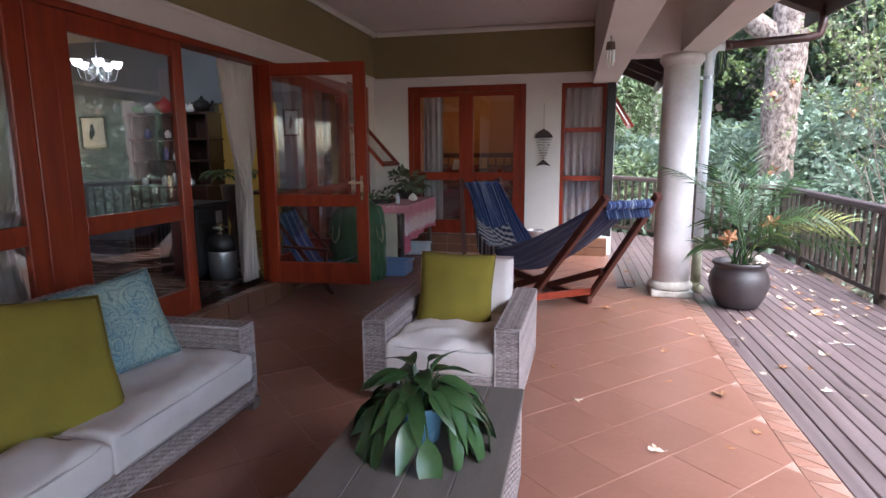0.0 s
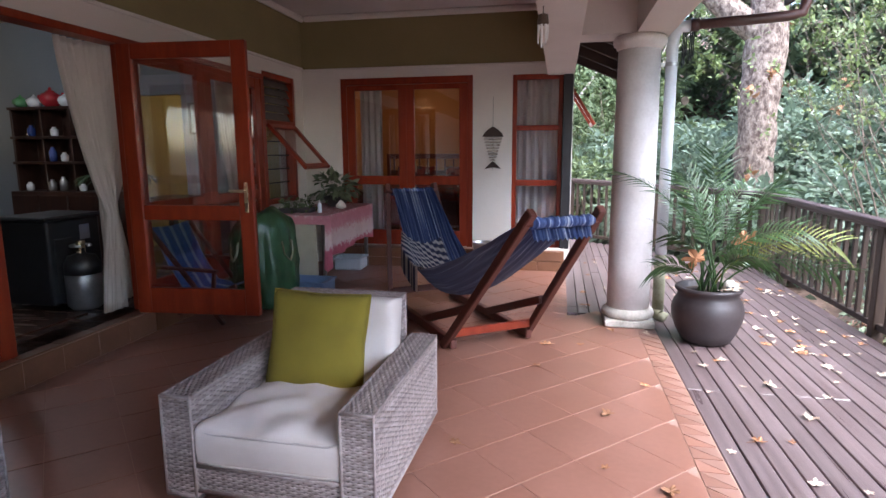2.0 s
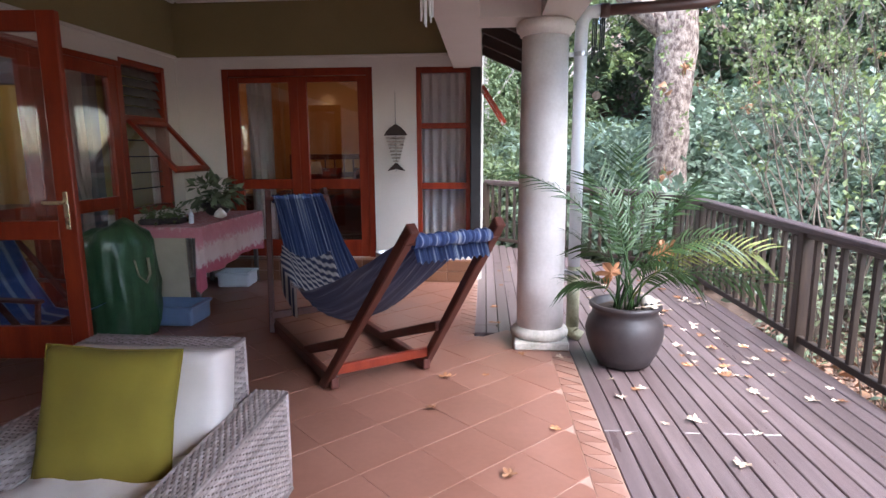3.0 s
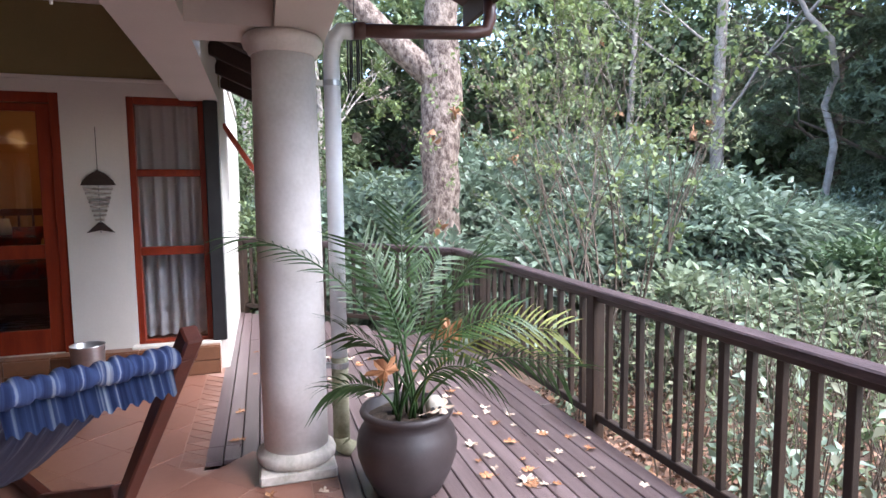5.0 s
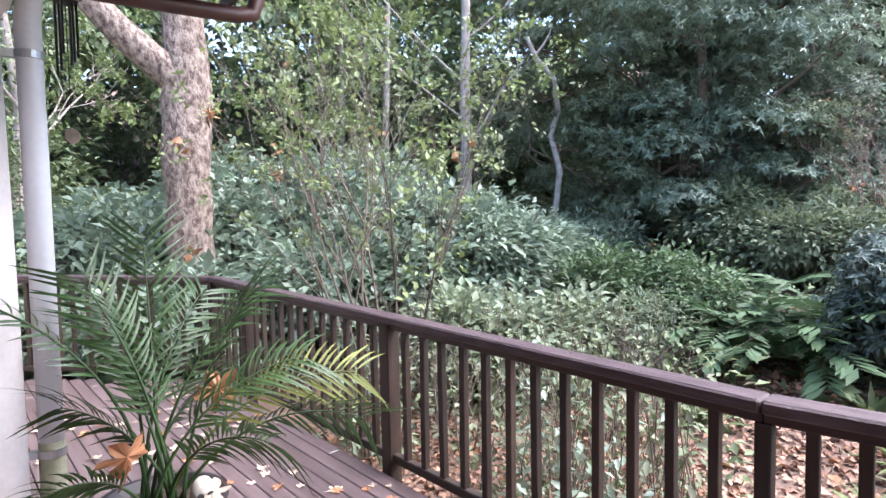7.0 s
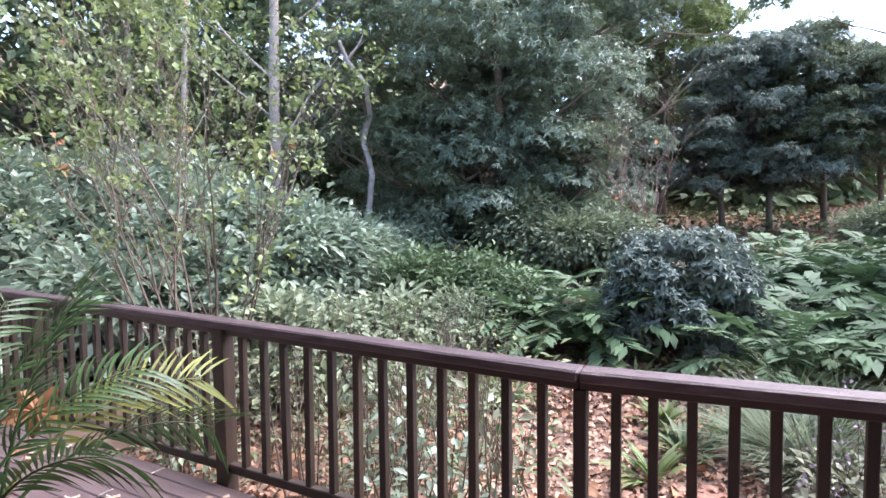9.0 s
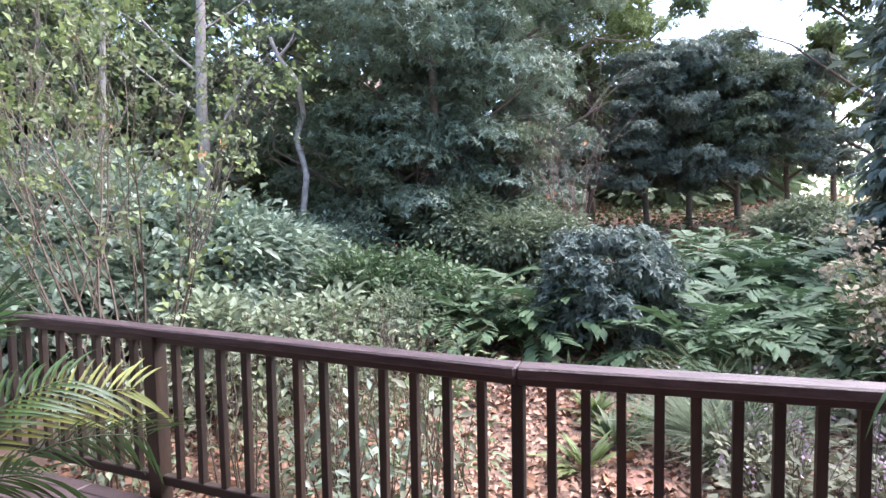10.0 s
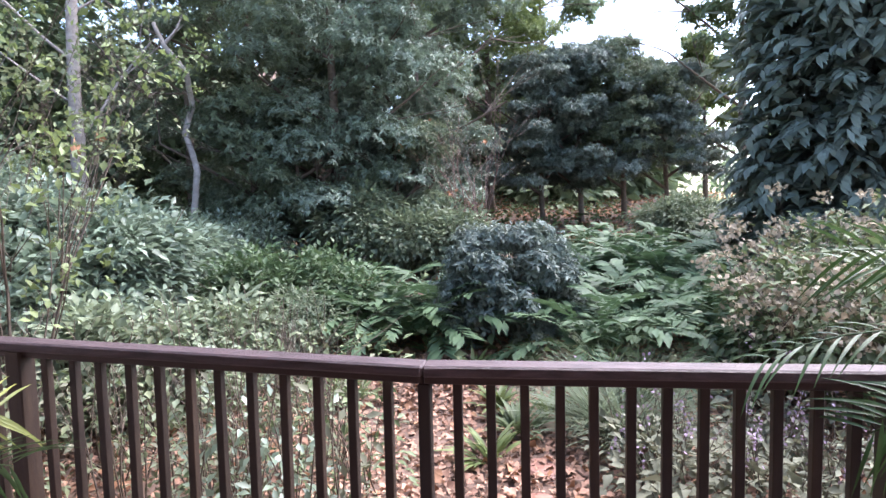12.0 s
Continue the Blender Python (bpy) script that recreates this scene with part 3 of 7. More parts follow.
floor = thing("floor", Matrix(), "diagonally laid terracotta floor tiles with pale joints", "floor", kind="structure")


def clip(poly, axis, lim, sign):
    out = []
    for a, b in zip(poly, poly[1:] + poly[:1]):
        ia, ib = sign * (a[axis] - lim) <= 0, sign * (b[axis] - lim) <= 0
        if ia:
            out.append(a)
        if ia != ib:
            k = (lim - a[axis]) / (b[axis] - a[axis])
            out.append((a[0] + k * (b[0] - a[0]), a[1] + k * (b[1] - a[1])))
    return out


def slab(poly, z0, z1, bev=0.0007):
    bm = bmesh.new()
    cx, cy = sum(p[0] for p in poly) / len(poly), sum(p[1] for p in poly) / len(poly)
    ins = [(x + (cx - x) * 0.012, y + (cy - y) * 0.012) for x, y in poly]
    lo = [bm.verts.new((x, y, z0)) for x, y in poly]
    mid = [bm.verts.new((x, y, z1 - bev)) for x, y in poly]
    up = [bm.verts.new((x, y, z1)) for x, y in ins]
    n = len(poly)
    for a, b in ((lo, mid), (mid, up)):
        for k in range(n):
            bm.faces.new((a[k], a[(k + 1) % n], b[(k + 1) % n], b[k]))
    bm.faces.new(up)
    return bm


def tiles():
    # wide pale joints one way, tight dark ones the other
    side, r2 = 0.338, math.sqrt(0.5)
    ha, hb = (side - 0.0025) / 2, (side - 0.006) / 2
    whole = None
    spare = bmesh.new()
    for i in range(-40, 60):
        for j in range(-40, 60):
            cx, cy = 0.02 + (i - j) * side / math.sqrt(2), 5.51 + (i + j) * side / math.sqrt(2)
            poly = [(cx + (sa * ha + sb * hb) * r2, cy + (sa * ha - sb * hb) * r2) for sa, sb in ((-1, -1), (-1, 1), (1, 1), (1, -1))]
            lim = FLOOR_X if cy < 9.35 else 2.03
            full = poly
            for ax, l, sg in ((0, -1.04, -1), (0, lim, 1), (1, 0.02, -1), (1, 11.27, 1)):
                poly = clip(poly, ax, l, sg) if poly else poly
            if len(poly) < 3:
                continue
            area = abs(sum(a[0] * b[1] - b[0] * a[1] for a, b in zip(poly, poly[1:] + poly[:1]))) / 2
            if area < 0.004:
                continue
            dz = random.uniform(-0.0012, 0.0012)
            if cy < 3.6:
                b2 = slab(poly, -0.012, dz)
                me = bpy.data.meshes.new("t")
                b2.to_mesh(me)
                b2.free()
                spare.from_mesh(me)
                bpy.data.meshes.remove(me)
            elif poly == full:
                if whole is None:
                    whole = part("tile", slab([(x - cx, y - cy) for x, y in poly], -0.012, 0), M["tile"], floor)
                    whole.location = (cx, cy, dz)
                else:
                    o = link("tile", whole.data, None, floor)
                    o.location = (cx, cy, dz)
                    o.rotation_euler = (random.uniform(-0.0006, 0.0006), random.uniform(-0.0006, 0.0006), 0)
            else:
                part("tile", slab([(x - cx, y - cy) for x, y in poly], -0.012, 0), M["tile"], floor).location = (cx, cy, dz)
    tagged(part("tiles_rest", spare, M["tile"], floor), kind="stuff")
    # zigzag border of small triangles along the deck
    tri = None
    y = 2.0
    while y < 9.05:
        for k, pts in enumerate((((0, -0.006), (0.127, -0.006), (0.0, 0.105)), ((0.13, 0.002), (0.13, 0.108), (0.004, 0.108)))):
            if tri is None or k >= len(tri):
                tri = (tri or []) + [part("border_tile", slab(list(pts), -0.012, 0, 0.001), M["border_pale" if k else "border_tile"], floor)]
                tri[-1].location = (FLOOR_X + 0.004, y, 0)
            else:
                link("border_tile", tri[k].data, None, floor).location = (FLOOR_X + 0.004, y, random.uniform(-0.001, 0.001))
        y += 0.118
    y = 9.46
    while y < 11.15:
        for k in (0, 1):
            link("border_tile", tri[k].data, None, floor).location = (2.034, y, random.uniform(-0.001, 0.001))
        y += 0.118


DECK_CORNER, DECK_FAR = (4.42, 11.85), (2.2, 14.07)
def deck_boards():
    deck = thing("deck", Matrix(), "weathered grey-brown timber deck with dark gaps", "deck", kind="structure")
    pitch, gap = 0.098, 0.007
    x = BORDER + 0.004
    xs = []
    while x < 4.95:
        xs.append((x, 0.0 if x > BORDER else 9.45))
        x += pitch
    x = BORDER + 0.004 - pitch
    while x > 2.1:
        xs.append((x, 9.49))
        x -= pitch
    for x, y0 in xs:
        y1 = 11.85 + (DECK_CORNER[0] - x - pitch / 2)
        if x > 4.36:
            y1 = 7.33 - (x - 4.36) / 0.108
        cuts = [y0] + sorted(random.sample([4.3, 6.1, 7.9, 9.7, 11.3, 12.4], 2)) + [y1]
        cuts = [c for c in cuts if y0 <= c <= y1]
        for a, b in zip(cuts, cuts[1:]):
            if b - a < 0.2:
                continue
            bm = bx(0, pitch - gap, 0, b - a - 0.004, -0.028, 0, 0.004)
            o = part("board", bm, M["deck"], deck)
            o.location = (x, a, random.uniform(-0.002, 0.001))
    bm = bmesh.new()
    for y in (1, 3, 5, 7, 9, 11):
        box(bm, 2.86, 4.4, y, y + 0.06, -0.2, -0.03)
    box(bm, 4.36, 4.41, 0, 11.85, -0.25, -0.03)
    part("joist", bm, M["rafter"], deck)
    # flat sheets painted as the shade that shows through the board gaps
    tagged(part("deck_void", box(bx(2.85, 4.3, 0, 11.8, -0.34, -0.3), 2.2, 4.3, 9.5, 11.9, -0.38, -0.34), M["deck_shade"]), "near-black sheets added below the deck as painted shade", "ground", kind="structure")


# ---- railing ----
RX = 4.47
def rail_z(y):
    return 0.862 + (y - 7.3) * 0.014


def railing():
    r = thing("railing", Matrix(), "weathered brown timber railing with square balusters", "railing")
    def run(p0, p1, z0, z1, posts, mids, pitch=0.1487):
        p0, p1 = Vector(p0), Vector(p1)
        d = p1 - p0
        n = round(d.length / pitch)
        ang = math.atan2(d.y, d.x)
        def top(k):
            return z0 + (z1 - z0) * k
        a, b = Vector((*p0, z0 - 0.032)), Vector((*p1, z1 - 0.032))
        part("top_rail", beam(bmesh.new(), a, b, 0.105, 0.045, 0.008), M["rail_top"], r, "weathered grey-brown handrail")
        part("under_rail", beam(bmesh.new(), a + Vector((0, 0, -0.038)), b + Vector((0, 0, -0.038)), 0.05, 0.034, 0.004), M["rail_wood"], r)
        part("bottom_rail", beam(bmesh.new(), (*p0, 0.075), (*p1, 0.075), 0.045, 0.05, 0.005), M["bal_wood"], r)
        for k in range(n + 1):
            if k in posts:
                o = part("post", bx(-0.042, 0.042, -0.042, 0.042, -0.5, top(k / n) - 0.054, 0.006), M["bal_wood"], r)
            elif k in mids:
                o = part("post", bx(-0.024, 0.024, -0.024, 0.024, -0.2, top(k / n) - 0.085, 0.004), M["bal_wood"], r)
            else:
                o = part("baluster", bx(-0.0175, 0.0175, -0.0175, 0.0175, 0.05, top(k / n) - 0.086, 0.003), M["bal_wood"], r)
            p = p0 + d * (k / n)
            o.location, o.rotation_euler = (p.x, p.y, 0), (random.uniform(-0.006, 0.006), random.uniform(-0.006, 0.006), ang)
    run((RX, 11.96), (RX, 7.305), rail_z(11.96), rail_z(7.305), (0, 5, 18), (31,))
    run((RX, 7.305), (RX + 0.64, 1.6), rail_z(7.305), rail_z(7.305), (13, 26, 39), (), 0.1262)
    run((RX, 11.96), (2.25, 14.17), 0.925, 0.985, (11, 21), ())


railing()


# ---- wicker seats ----
X, Y, Z = Vector((1, 0, 0)), Vector((0, 1, 0)), Vector((0, 0, 1))


def wicker_box(name, parent, x0, x1, y0, y1, z0, z1, faces="xXyYZ"):
    """A block of wickerwork: a dark core with woven panels on its faces."""
    c = part(name, bx(x0 + 0.01, x1 - 0.01, y0 + 0.01, y1 - 0.01, z0 + 0.005, z1 - 0.01, 0.01), M["wicker_in"], parent)
    bm = bmesh.new()
    if "y" in faces:
        wicker(bm, (x0, y0 + 0.004, z0), X, Z, x1 - x0, z1 - z0)
    if "Y" in faces:
        wicker(bm, (x1, y1 - 0.004, z0), -X, Z, x1 - x0, z1 - z0)
    if "x" in faces:
        wicker(bm, (x0 + 0.004, y1, z0), -Y, Z, y1 - y0, z1 - z0)
    if "X" in faces:
        wicker(bm, (x1 - 0.004, y0, z0), Y, Z, y1 - y0, z1 - z0)
    if "Z" in faces:
        if x1 - x0 < y1 - y0:
            wicker(bm, (x1, y0, z1 - 0.004), Y, -X, y1 - y0, x1 - x0)
        else:
            wicker(bm, (x0, y0, z1 - 0.004), X, Y, x1 - x0, y1 - y0)
    part("weave", bm, M["wicker"], c, smooth=True)
    bm = bmesh.new()
    for a, b in (((x0, y0), (x1, y0)), ((x1, y0), (x1, y1)), ((x1, y1), (x0, y1)), ((x0, y1), (x0, y0))):
        tube(bm, [(*a, z1 - 0.006), (*b, z1 - 0.006)], 0.007, 6)
        tube(bm, [(*a, z0 + 0.006), (*b, z0 + 0.006)], 0.009, 6)
        tube(bm, [(*a, z0), (*a, z1)], 0.006, 6)
    part("edge", bm, M["wicker"], c, smooth=True)
    return c


def seat(name, w, d, arm_h, back_h, cushions, label, category, inset=0.0):
    """Faces -y; front left foot corner at the origin."""
    s = thing(name, Matrix(), label, category)
    aw = 0.13
    for x in (0, w - aw):
        wicker_box("armrest", s, x, x + aw, inset, d, 0.055, arm_h)
    wicker_box("base", s, aw, w - aw, 0.01, d - 0.1, 0.075, 0.19, "yZ")
    wicker_box("backrest", s, aw - 0.02, w - aw - 0.03, d - 0.12, d, 0.12, back_h, "yYZxX")
    for x in (0.03, w - 0.1):
        for y in (0.03, d - 0.1):
            part("leg", bx(x, x + 0.07, y, y + 0.07, 0, 0.06, 0.004), M["table"], s, "grey wooden foot")
    cw = (w - 2 * aw) / cushions
    for k in range(cushions):
        x = aw + cw * (k + 0.5)
        c = part("seat_cushion", cushion(cw - 0.004, d - 0.17, 0.19, 26, crumple=0.02, seed=k + 3, boxy=True), M["cream_cloth"], s, "cream canvas seat cushion", True)
        c.location = (x, 0.0 + (d - 0.17) / 2 + 0.005, 0.265)
        for sz in (0.064, -0.064):
            q = [(math.copysign(abs(math.cos(a)) ** 0.12, math.cos(a)) * (cw - 0.004) * 0.4945, math.copysign(abs(math.sin(a)) ** 0.12, math.sin(a)) * (d - 0.17) * 0.4945, sz + 0.004 * math.sin(a * 5 + k)) for a in np.linspace(0, 2 * math.pi, 73)]
            part("piping", tube(bmesh.new(), q, 0.0045, 6, caps=False), M["seam"], c, "cream seam piping", True)
        b = part("back_cushion", cushion(cw - 0.01, 0.42, 0.17, 18, crumple=0.01, seed=k + 9, boxy=True), M["cream_cloth"], s, "cream canvas back cushion with a dark seam", True)
        b.matrix_basis = pose(x, d - 0.225, 0.5, 78, 0, 0)
        e = bmesh.new()
        hw = cw / 2 - 0.012
        tube(e, [(hw * u, 0.205 * v, 0.05) for u, v in ((-1, -1), (-1, 1), (1, 1), (1, -1))], 0.004, 6)
        part("piping", e, M["piping"], b, "dark piping")
    return s


arm = seat("wicker_armchair", 0.875, 0.95, 0.475, 0.69, 1, "grey-washed wicker armchair with cream canvas cushions", "armchair")
arm.matrix_world = pose(0.565, 6.28, 0, 0, 0, -1.5)
sofa = seat("wicker_sofa", 2.2, 0.98, 0.475, 0.68, 2, "grey-washed wicker sofa with cream canvas cushions", "sofa", 0.07)
sofa.matrix_world = pose(0.05, 3.92, 0, 0, 0, 90)


def throw_pillow(m, mat, w, label, seed):
    p = part("throw_pillow", cushion(w, w, 0.15, 20, 0.5, 0.006, seed), mat, None, "", True)
    p.matrix_world = m
    e = bmesh.new()
    n, pts = 20, []
    edge = [(-1 + 2 * i / n, -1) for i in range(n)] + [(1, -1 + 2 * i / n) for i in range(n)] + [(1 - 2 * i / n, 1) for i in range(n)] + [(-1, 1 - 2 * i / n) for i in range(n + 1)]
    for u, v in edge:
        pts.append((u * w / 2 * (1 - 0.05 * (1 - abs(v)) * abs(u) ** 4), v * w / 2 * (1 - 0.05 * (1 - abs(u)) * abs(v) ** 4), 0))
    part("seam", tube(e, pts, 0.0035, 6, caps=False), mat, p)
    return tagged(p, label, "pillow")


def paisley():
    m = material("blue_paisley_cloth", (0.1, 0.2, 0.26), (0.27, 0.33, 0.26), 0.92, scale=7, fine=300, bump=0.2, spread=0.5)
    N, L = m.node_tree.nodes, m.node_tree.links
    b = N["Principled BSDF"]
    tc = N.new("ShaderNodeTexCoord")
    warp = N.new("ShaderNodeTexNoise")
    warp.inputs["Scale"].default_value = 6
    L.new(tc.outputs["Object"], warp.inputs["Vector"])
    add = N.new("ShaderNodeMix")
    add.data_type = "VECTOR"
    add.inputs["Factor"].default_value = 0.12
    L.new(tc.outputs["Object"], add.inputs["A"])
    L.new(warp.outputs["Color"], add.inputs["B"])
    for scale, rings, tint, lo in ((9, 7.0, (0.06, 0.1, 0.14), 0.78), (17, 5.0, (0.36, 0.39, 0.3), 0.8), (44, 3.0, (0.1, 0.16, 0.2), 0.86)):
        vo, mul, sn, ms, mix = N.new("ShaderNodeTexVoronoi"), N.new("ShaderNodeMath"), N.new("ShaderNodeMath"), N.new("ShaderNodeMapRange"), N.new("ShaderNodeMix")
        vo.inputs["Scale"].default_value = scale
        L.new(add.outputs["Result"], vo.inputs["Vector"])
        mul.operation, sn.operation = "MULTIPLY", "SINE"
        mul.inputs[1].default_value = rings * 5
        L.new(vo.outputs["Distance"], mul.inputs[0])
        L.new(mul.outputs[0], sn.inputs[0])
        ms.inputs["From Min"].default_value, ms.inputs["From Max"].default_value = lo, 0.97
        ms.inputs["To Max"].default_value = 0.7
        L.new(sn.outputs[0], ms.inputs["Value"])
        mix.data_type = "RGBA"
        mix.inputs["B"].default_value = rgb(tint)
        old = b.inputs["Base Color"].links[0].from_socket
        L.new(ms.outputs[0], mix.inputs["Factor"])
        L.new(old, mix.inputs["A"])
        L.new(mix.outputs["Result"], b.inputs["Base Color"])
    return m


M["paisley"] = paisley()
throw_pillow(pose(0.985, 6.83, 0.53, 74, 2, 2), M["olive_cloth"], 0.47, "olive green square pillow leaning in the armchair", 1)
throw_pillow(pose(-0.33, 5.1, 0.56, 60, 8, 72), M["olive_cloth"], 0.58, "olive green square pillow leaning on the sofa", 2)
throw_pillow(pose(-0.45, 5.62, 0.57, 66, -10, 58), M["paisley"], 0.46, "blue and green paisley pillow on the sofa", 3)

# ---- coffee table ----
ct = thing("coffee_table", Matrix.Translation((1.22, 5.0, 0)), "low wicker coffee table with a grey plank top", "coffee table")
for k in range(4):
    a = -0.3 + k * 0.15
    part("plank", bx(a + 0.001, a + 0.149, -0.62, 0.62, 0.385, 0.42, 0.003), M["table"], ct)
wicker_box("body", ct, -0.285, 0.285, -0.6, 0.6, 0.055, 0.384, "xXyY")
for x in (-0.27, 0.2):
    for y in (-0.58, 0.51):
        part("leg", bx(x, x + 0.07, y, y + 0.07, 0, 0.06, 0.005), M["table"], ct, "grey wooden foot")


# ---- hammock chair ----
def hammock_chair():
    h = thing("hammock_chair", Matrix(), "blue hammock slung in a dark wooden folding frame", "hammock chair")
    o, ax, la = Vector((2.1, 7.78, 0)), Vector((-0.566, 0.825, 0)), Vector((0.825, 0.566, 0))
    def P(s, l, z):
        return o + ax * s + la * l + Z * z
    hw, foot = 0.235, 0.345
    for sg in (-1, 1):
        l, q = sg * hw, sg * foot
        part("front_pole", beam(bmesh.new(), P(-0.03, l, 1.07), P(0.97, q, 0.0), 0.05, 0.06), M["dark_wood"], h)
        part("base_beam", beam(bmesh.new(), P(0.86, q * 0.9, 0.045), P(2.3, q * 0.9, 0.045), 0.05, 0.07), M["dark_wood"], h)
        part("back_pole", beam(bmesh.new(), P(2.2, q, 0.0), P(2.56, l, 1.1), 0.045, 0.06), M["dark_wood"], h)
        part("brace", beam(bmesh.new(), P(0.66, q * 0.83, 0.36), P(1.5, q * 0.83, 0.06), 0.045, 0.06), M["dark_wood"], h)
    for s, z, r in ((0.02, 1.0, 0.02), (2.52, 1.03, 0.02)):
        part("crossbar", tube(bmesh.new(), [P(s, -hw - 0.03, z), P(s, hw + 0.03, z)], r, 12), M["dark_wood"], h, smooth=True)
    part("stretcher", beam(bmesh.new(), P(0.86, -foot, 0.13), P(0.86, foot, 0.13), 0.035, 0.06), M["red_wood"], h)
    part("stretcher", beam(bmesh.new(), P(2.22, -foot, 0.14), P(2.22, foot, 0.14), 0.035, 0.06), M["dark_wood"], h)
    S = [0.0, 0.05, 0.45, 0.9, 1.3, 1.6, 1.8, 2.1, 2.5, 2.55]
    Zs = [0.9, 1.02, 0.83, 0.65, 0.52, 0.45, 0.47, 0.68, 1.06, 1.0]
    def f(u, v):
        s = 2.55 * u
        z = float(np.interp(s, S, Zs))
        l = (v * 2 - 1)
        sag = 1 - l * l
        mid = math.sin(math.pi * u)
        fold = 0.012 * math.sin(l * 38 + 3 * math.sin(u * 5)) * (0.4 + abs(u - 0.5) * 0.6)
        return P(s, l * (hw - 0.035) * (1 + 0.45 * mid), z - 0.24 * sag * mid + fold)
    m = striped("blue_hammock_cloth", (0.02, 0.045, 0.15), (0.17, 0.24, 0.34), 0.02, 0.004, "X", soft=0.012)
    N = m.node_tree.nodes
    L = m.node_tree.links
    b = N["Principled BSDF"]
    L.remove(b.inputs["Base Color"].links[0])
    tc, mp, nz, rp = N.new("ShaderNodeTexCoord"), N.new("ShaderNodeMapping"), N.new("ShaderNodeTexNoise"), N.new("ShaderNodeValToRGB")
    mp.inputs["Rotation"].default_value = (0, 0, -math.atan2(0.825, -0.566))
    mp.inputs["Scale"].default_value = (1.0, 1.0, 1.0)
    mp.vector_type = "POINT"
    sc = N.new("ShaderNodeMapping")
    sc.inputs["Scale"].default_value = (1.1, 75, 0.0)
    L.new(tc.outputs["Object"], mp.inputs["Vector"])
    L.new(mp.outputs[0], sc.inputs["Vector"])
    L.new(sc.outputs[0], nz.inputs["Vector"])
    nz.inputs["Scale"].default_value, nz.inputs["Detail"].default_value = 1.0, 5
    rp.color_ramp.elements[0].position, rp.color_ramp.elements[0].color = 0.4, (0.016, 0.03, 0.1, 1)
    rp.color_ramp.elements[1].position, rp.color_ramp.elements[1].color = 0.68, (0.4, 0.44, 0.52, 1)
    e = rp.color_ramp.elements.new(0.56)
    e.color = (0.055, 0.085, 0.2, 1)
    L.new(nz.outputs["Fac"], rp.inputs[0])
    dot = N.new("ShaderNodeVectorMath")
    dot.operation = "DOT_PRODUCT"
    dot.inputs[1].default_value = ax
    L.new(tc.outputs["Object"], dot.inputs[0])
    # grey shading of the sling's belly, mixed into the cloth colour along its length
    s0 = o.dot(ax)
    up, dn, mu, belly_shading = N.new("ShaderNodeMapRange"), N.new("ShaderNodeMapRange"), N.new("ShaderNodeMath"), N.new("ShaderNodeMix")
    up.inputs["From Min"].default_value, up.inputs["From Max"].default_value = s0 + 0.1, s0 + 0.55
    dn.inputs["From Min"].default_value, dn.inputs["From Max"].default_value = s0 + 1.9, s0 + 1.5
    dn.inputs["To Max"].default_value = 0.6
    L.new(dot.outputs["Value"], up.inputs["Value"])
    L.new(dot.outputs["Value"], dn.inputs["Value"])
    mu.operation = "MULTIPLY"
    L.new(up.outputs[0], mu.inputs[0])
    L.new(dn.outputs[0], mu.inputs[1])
    belly_shading.data_type = "RGBA"
    belly_shading.inputs["B"].default_value = (0.21, 0.21, 0.27, 1)
    L.new(mu.outputs[0], belly_shading.inputs["Factor"])
    L.new(rp.outputs[0], belly_shading.inputs["A"])
    L.new(belly_shading.outputs["Result"], b.inputs["Base Color"])
    for s_, z_ in ((0.02, 1.0), (2.52, 1.03)):
        def sleeve(u, v):
            t_, a_ = (u * 2 - 1) * (hw - 0.025), 2 * math.pi * v
            r_ = 0.031 + 0.005 * math.sin(u * 60 + 2 * math.sin(v * 9)) + 0.004 * math.sin(u * 23)
            return P(s_ + r_ * math.cos(a_), t_, z_ + r_ * math.sin(a_))
        part("sling_sleeve", sheet(sleeve, 90, 12), m, h, "gathered blue hem round the bar", True)
    part("sling", sheet(f, 60, 60, 0.004), m, h, "blue tie-dyed hammock cloth, grey shading painted on its belly", True)
    # blanket over the sling
    def g(u, v):
        s, l = 1.55 + 0.56 * u, -1.3 + 1.8 * v
        lc = max(-1.02, min(1.02, l))
        p = Vector(f(s / 2.55, (lc + 1) / 2))
        over = -min(0, l + 1.02)
        w = 0.012 * math.sin(u * 9 + v * 5) + 0.01 * noise.noise(Vector((u * 5, v * 5, 0)))
        return p + Z * (0.02 + w - over * 0.75) - la * (0.03 + 0.02 * math.sin(u * 11)) * (over > 0)
    bm_ = striped("blue_striped_wool", (0.035, 0.04, 0.09), (0.5, 0.45, 0.42), 0.022, 0.006, "Y", soft=0.008)
    bk = part("blanket", sheet(g, 30, 40, 0.012), bm_, None, "", True)
    tagged(bk, "dark blue and cream patterned blanket draped over the hammock", "blanket")


hammock_chair()


# ---- foliage ----
RNG = np.random.default_rng(7)


def unit(a):
    return a / np.maximum(1e-9, np.linalg.norm(a, axis=1, keepdims=True))


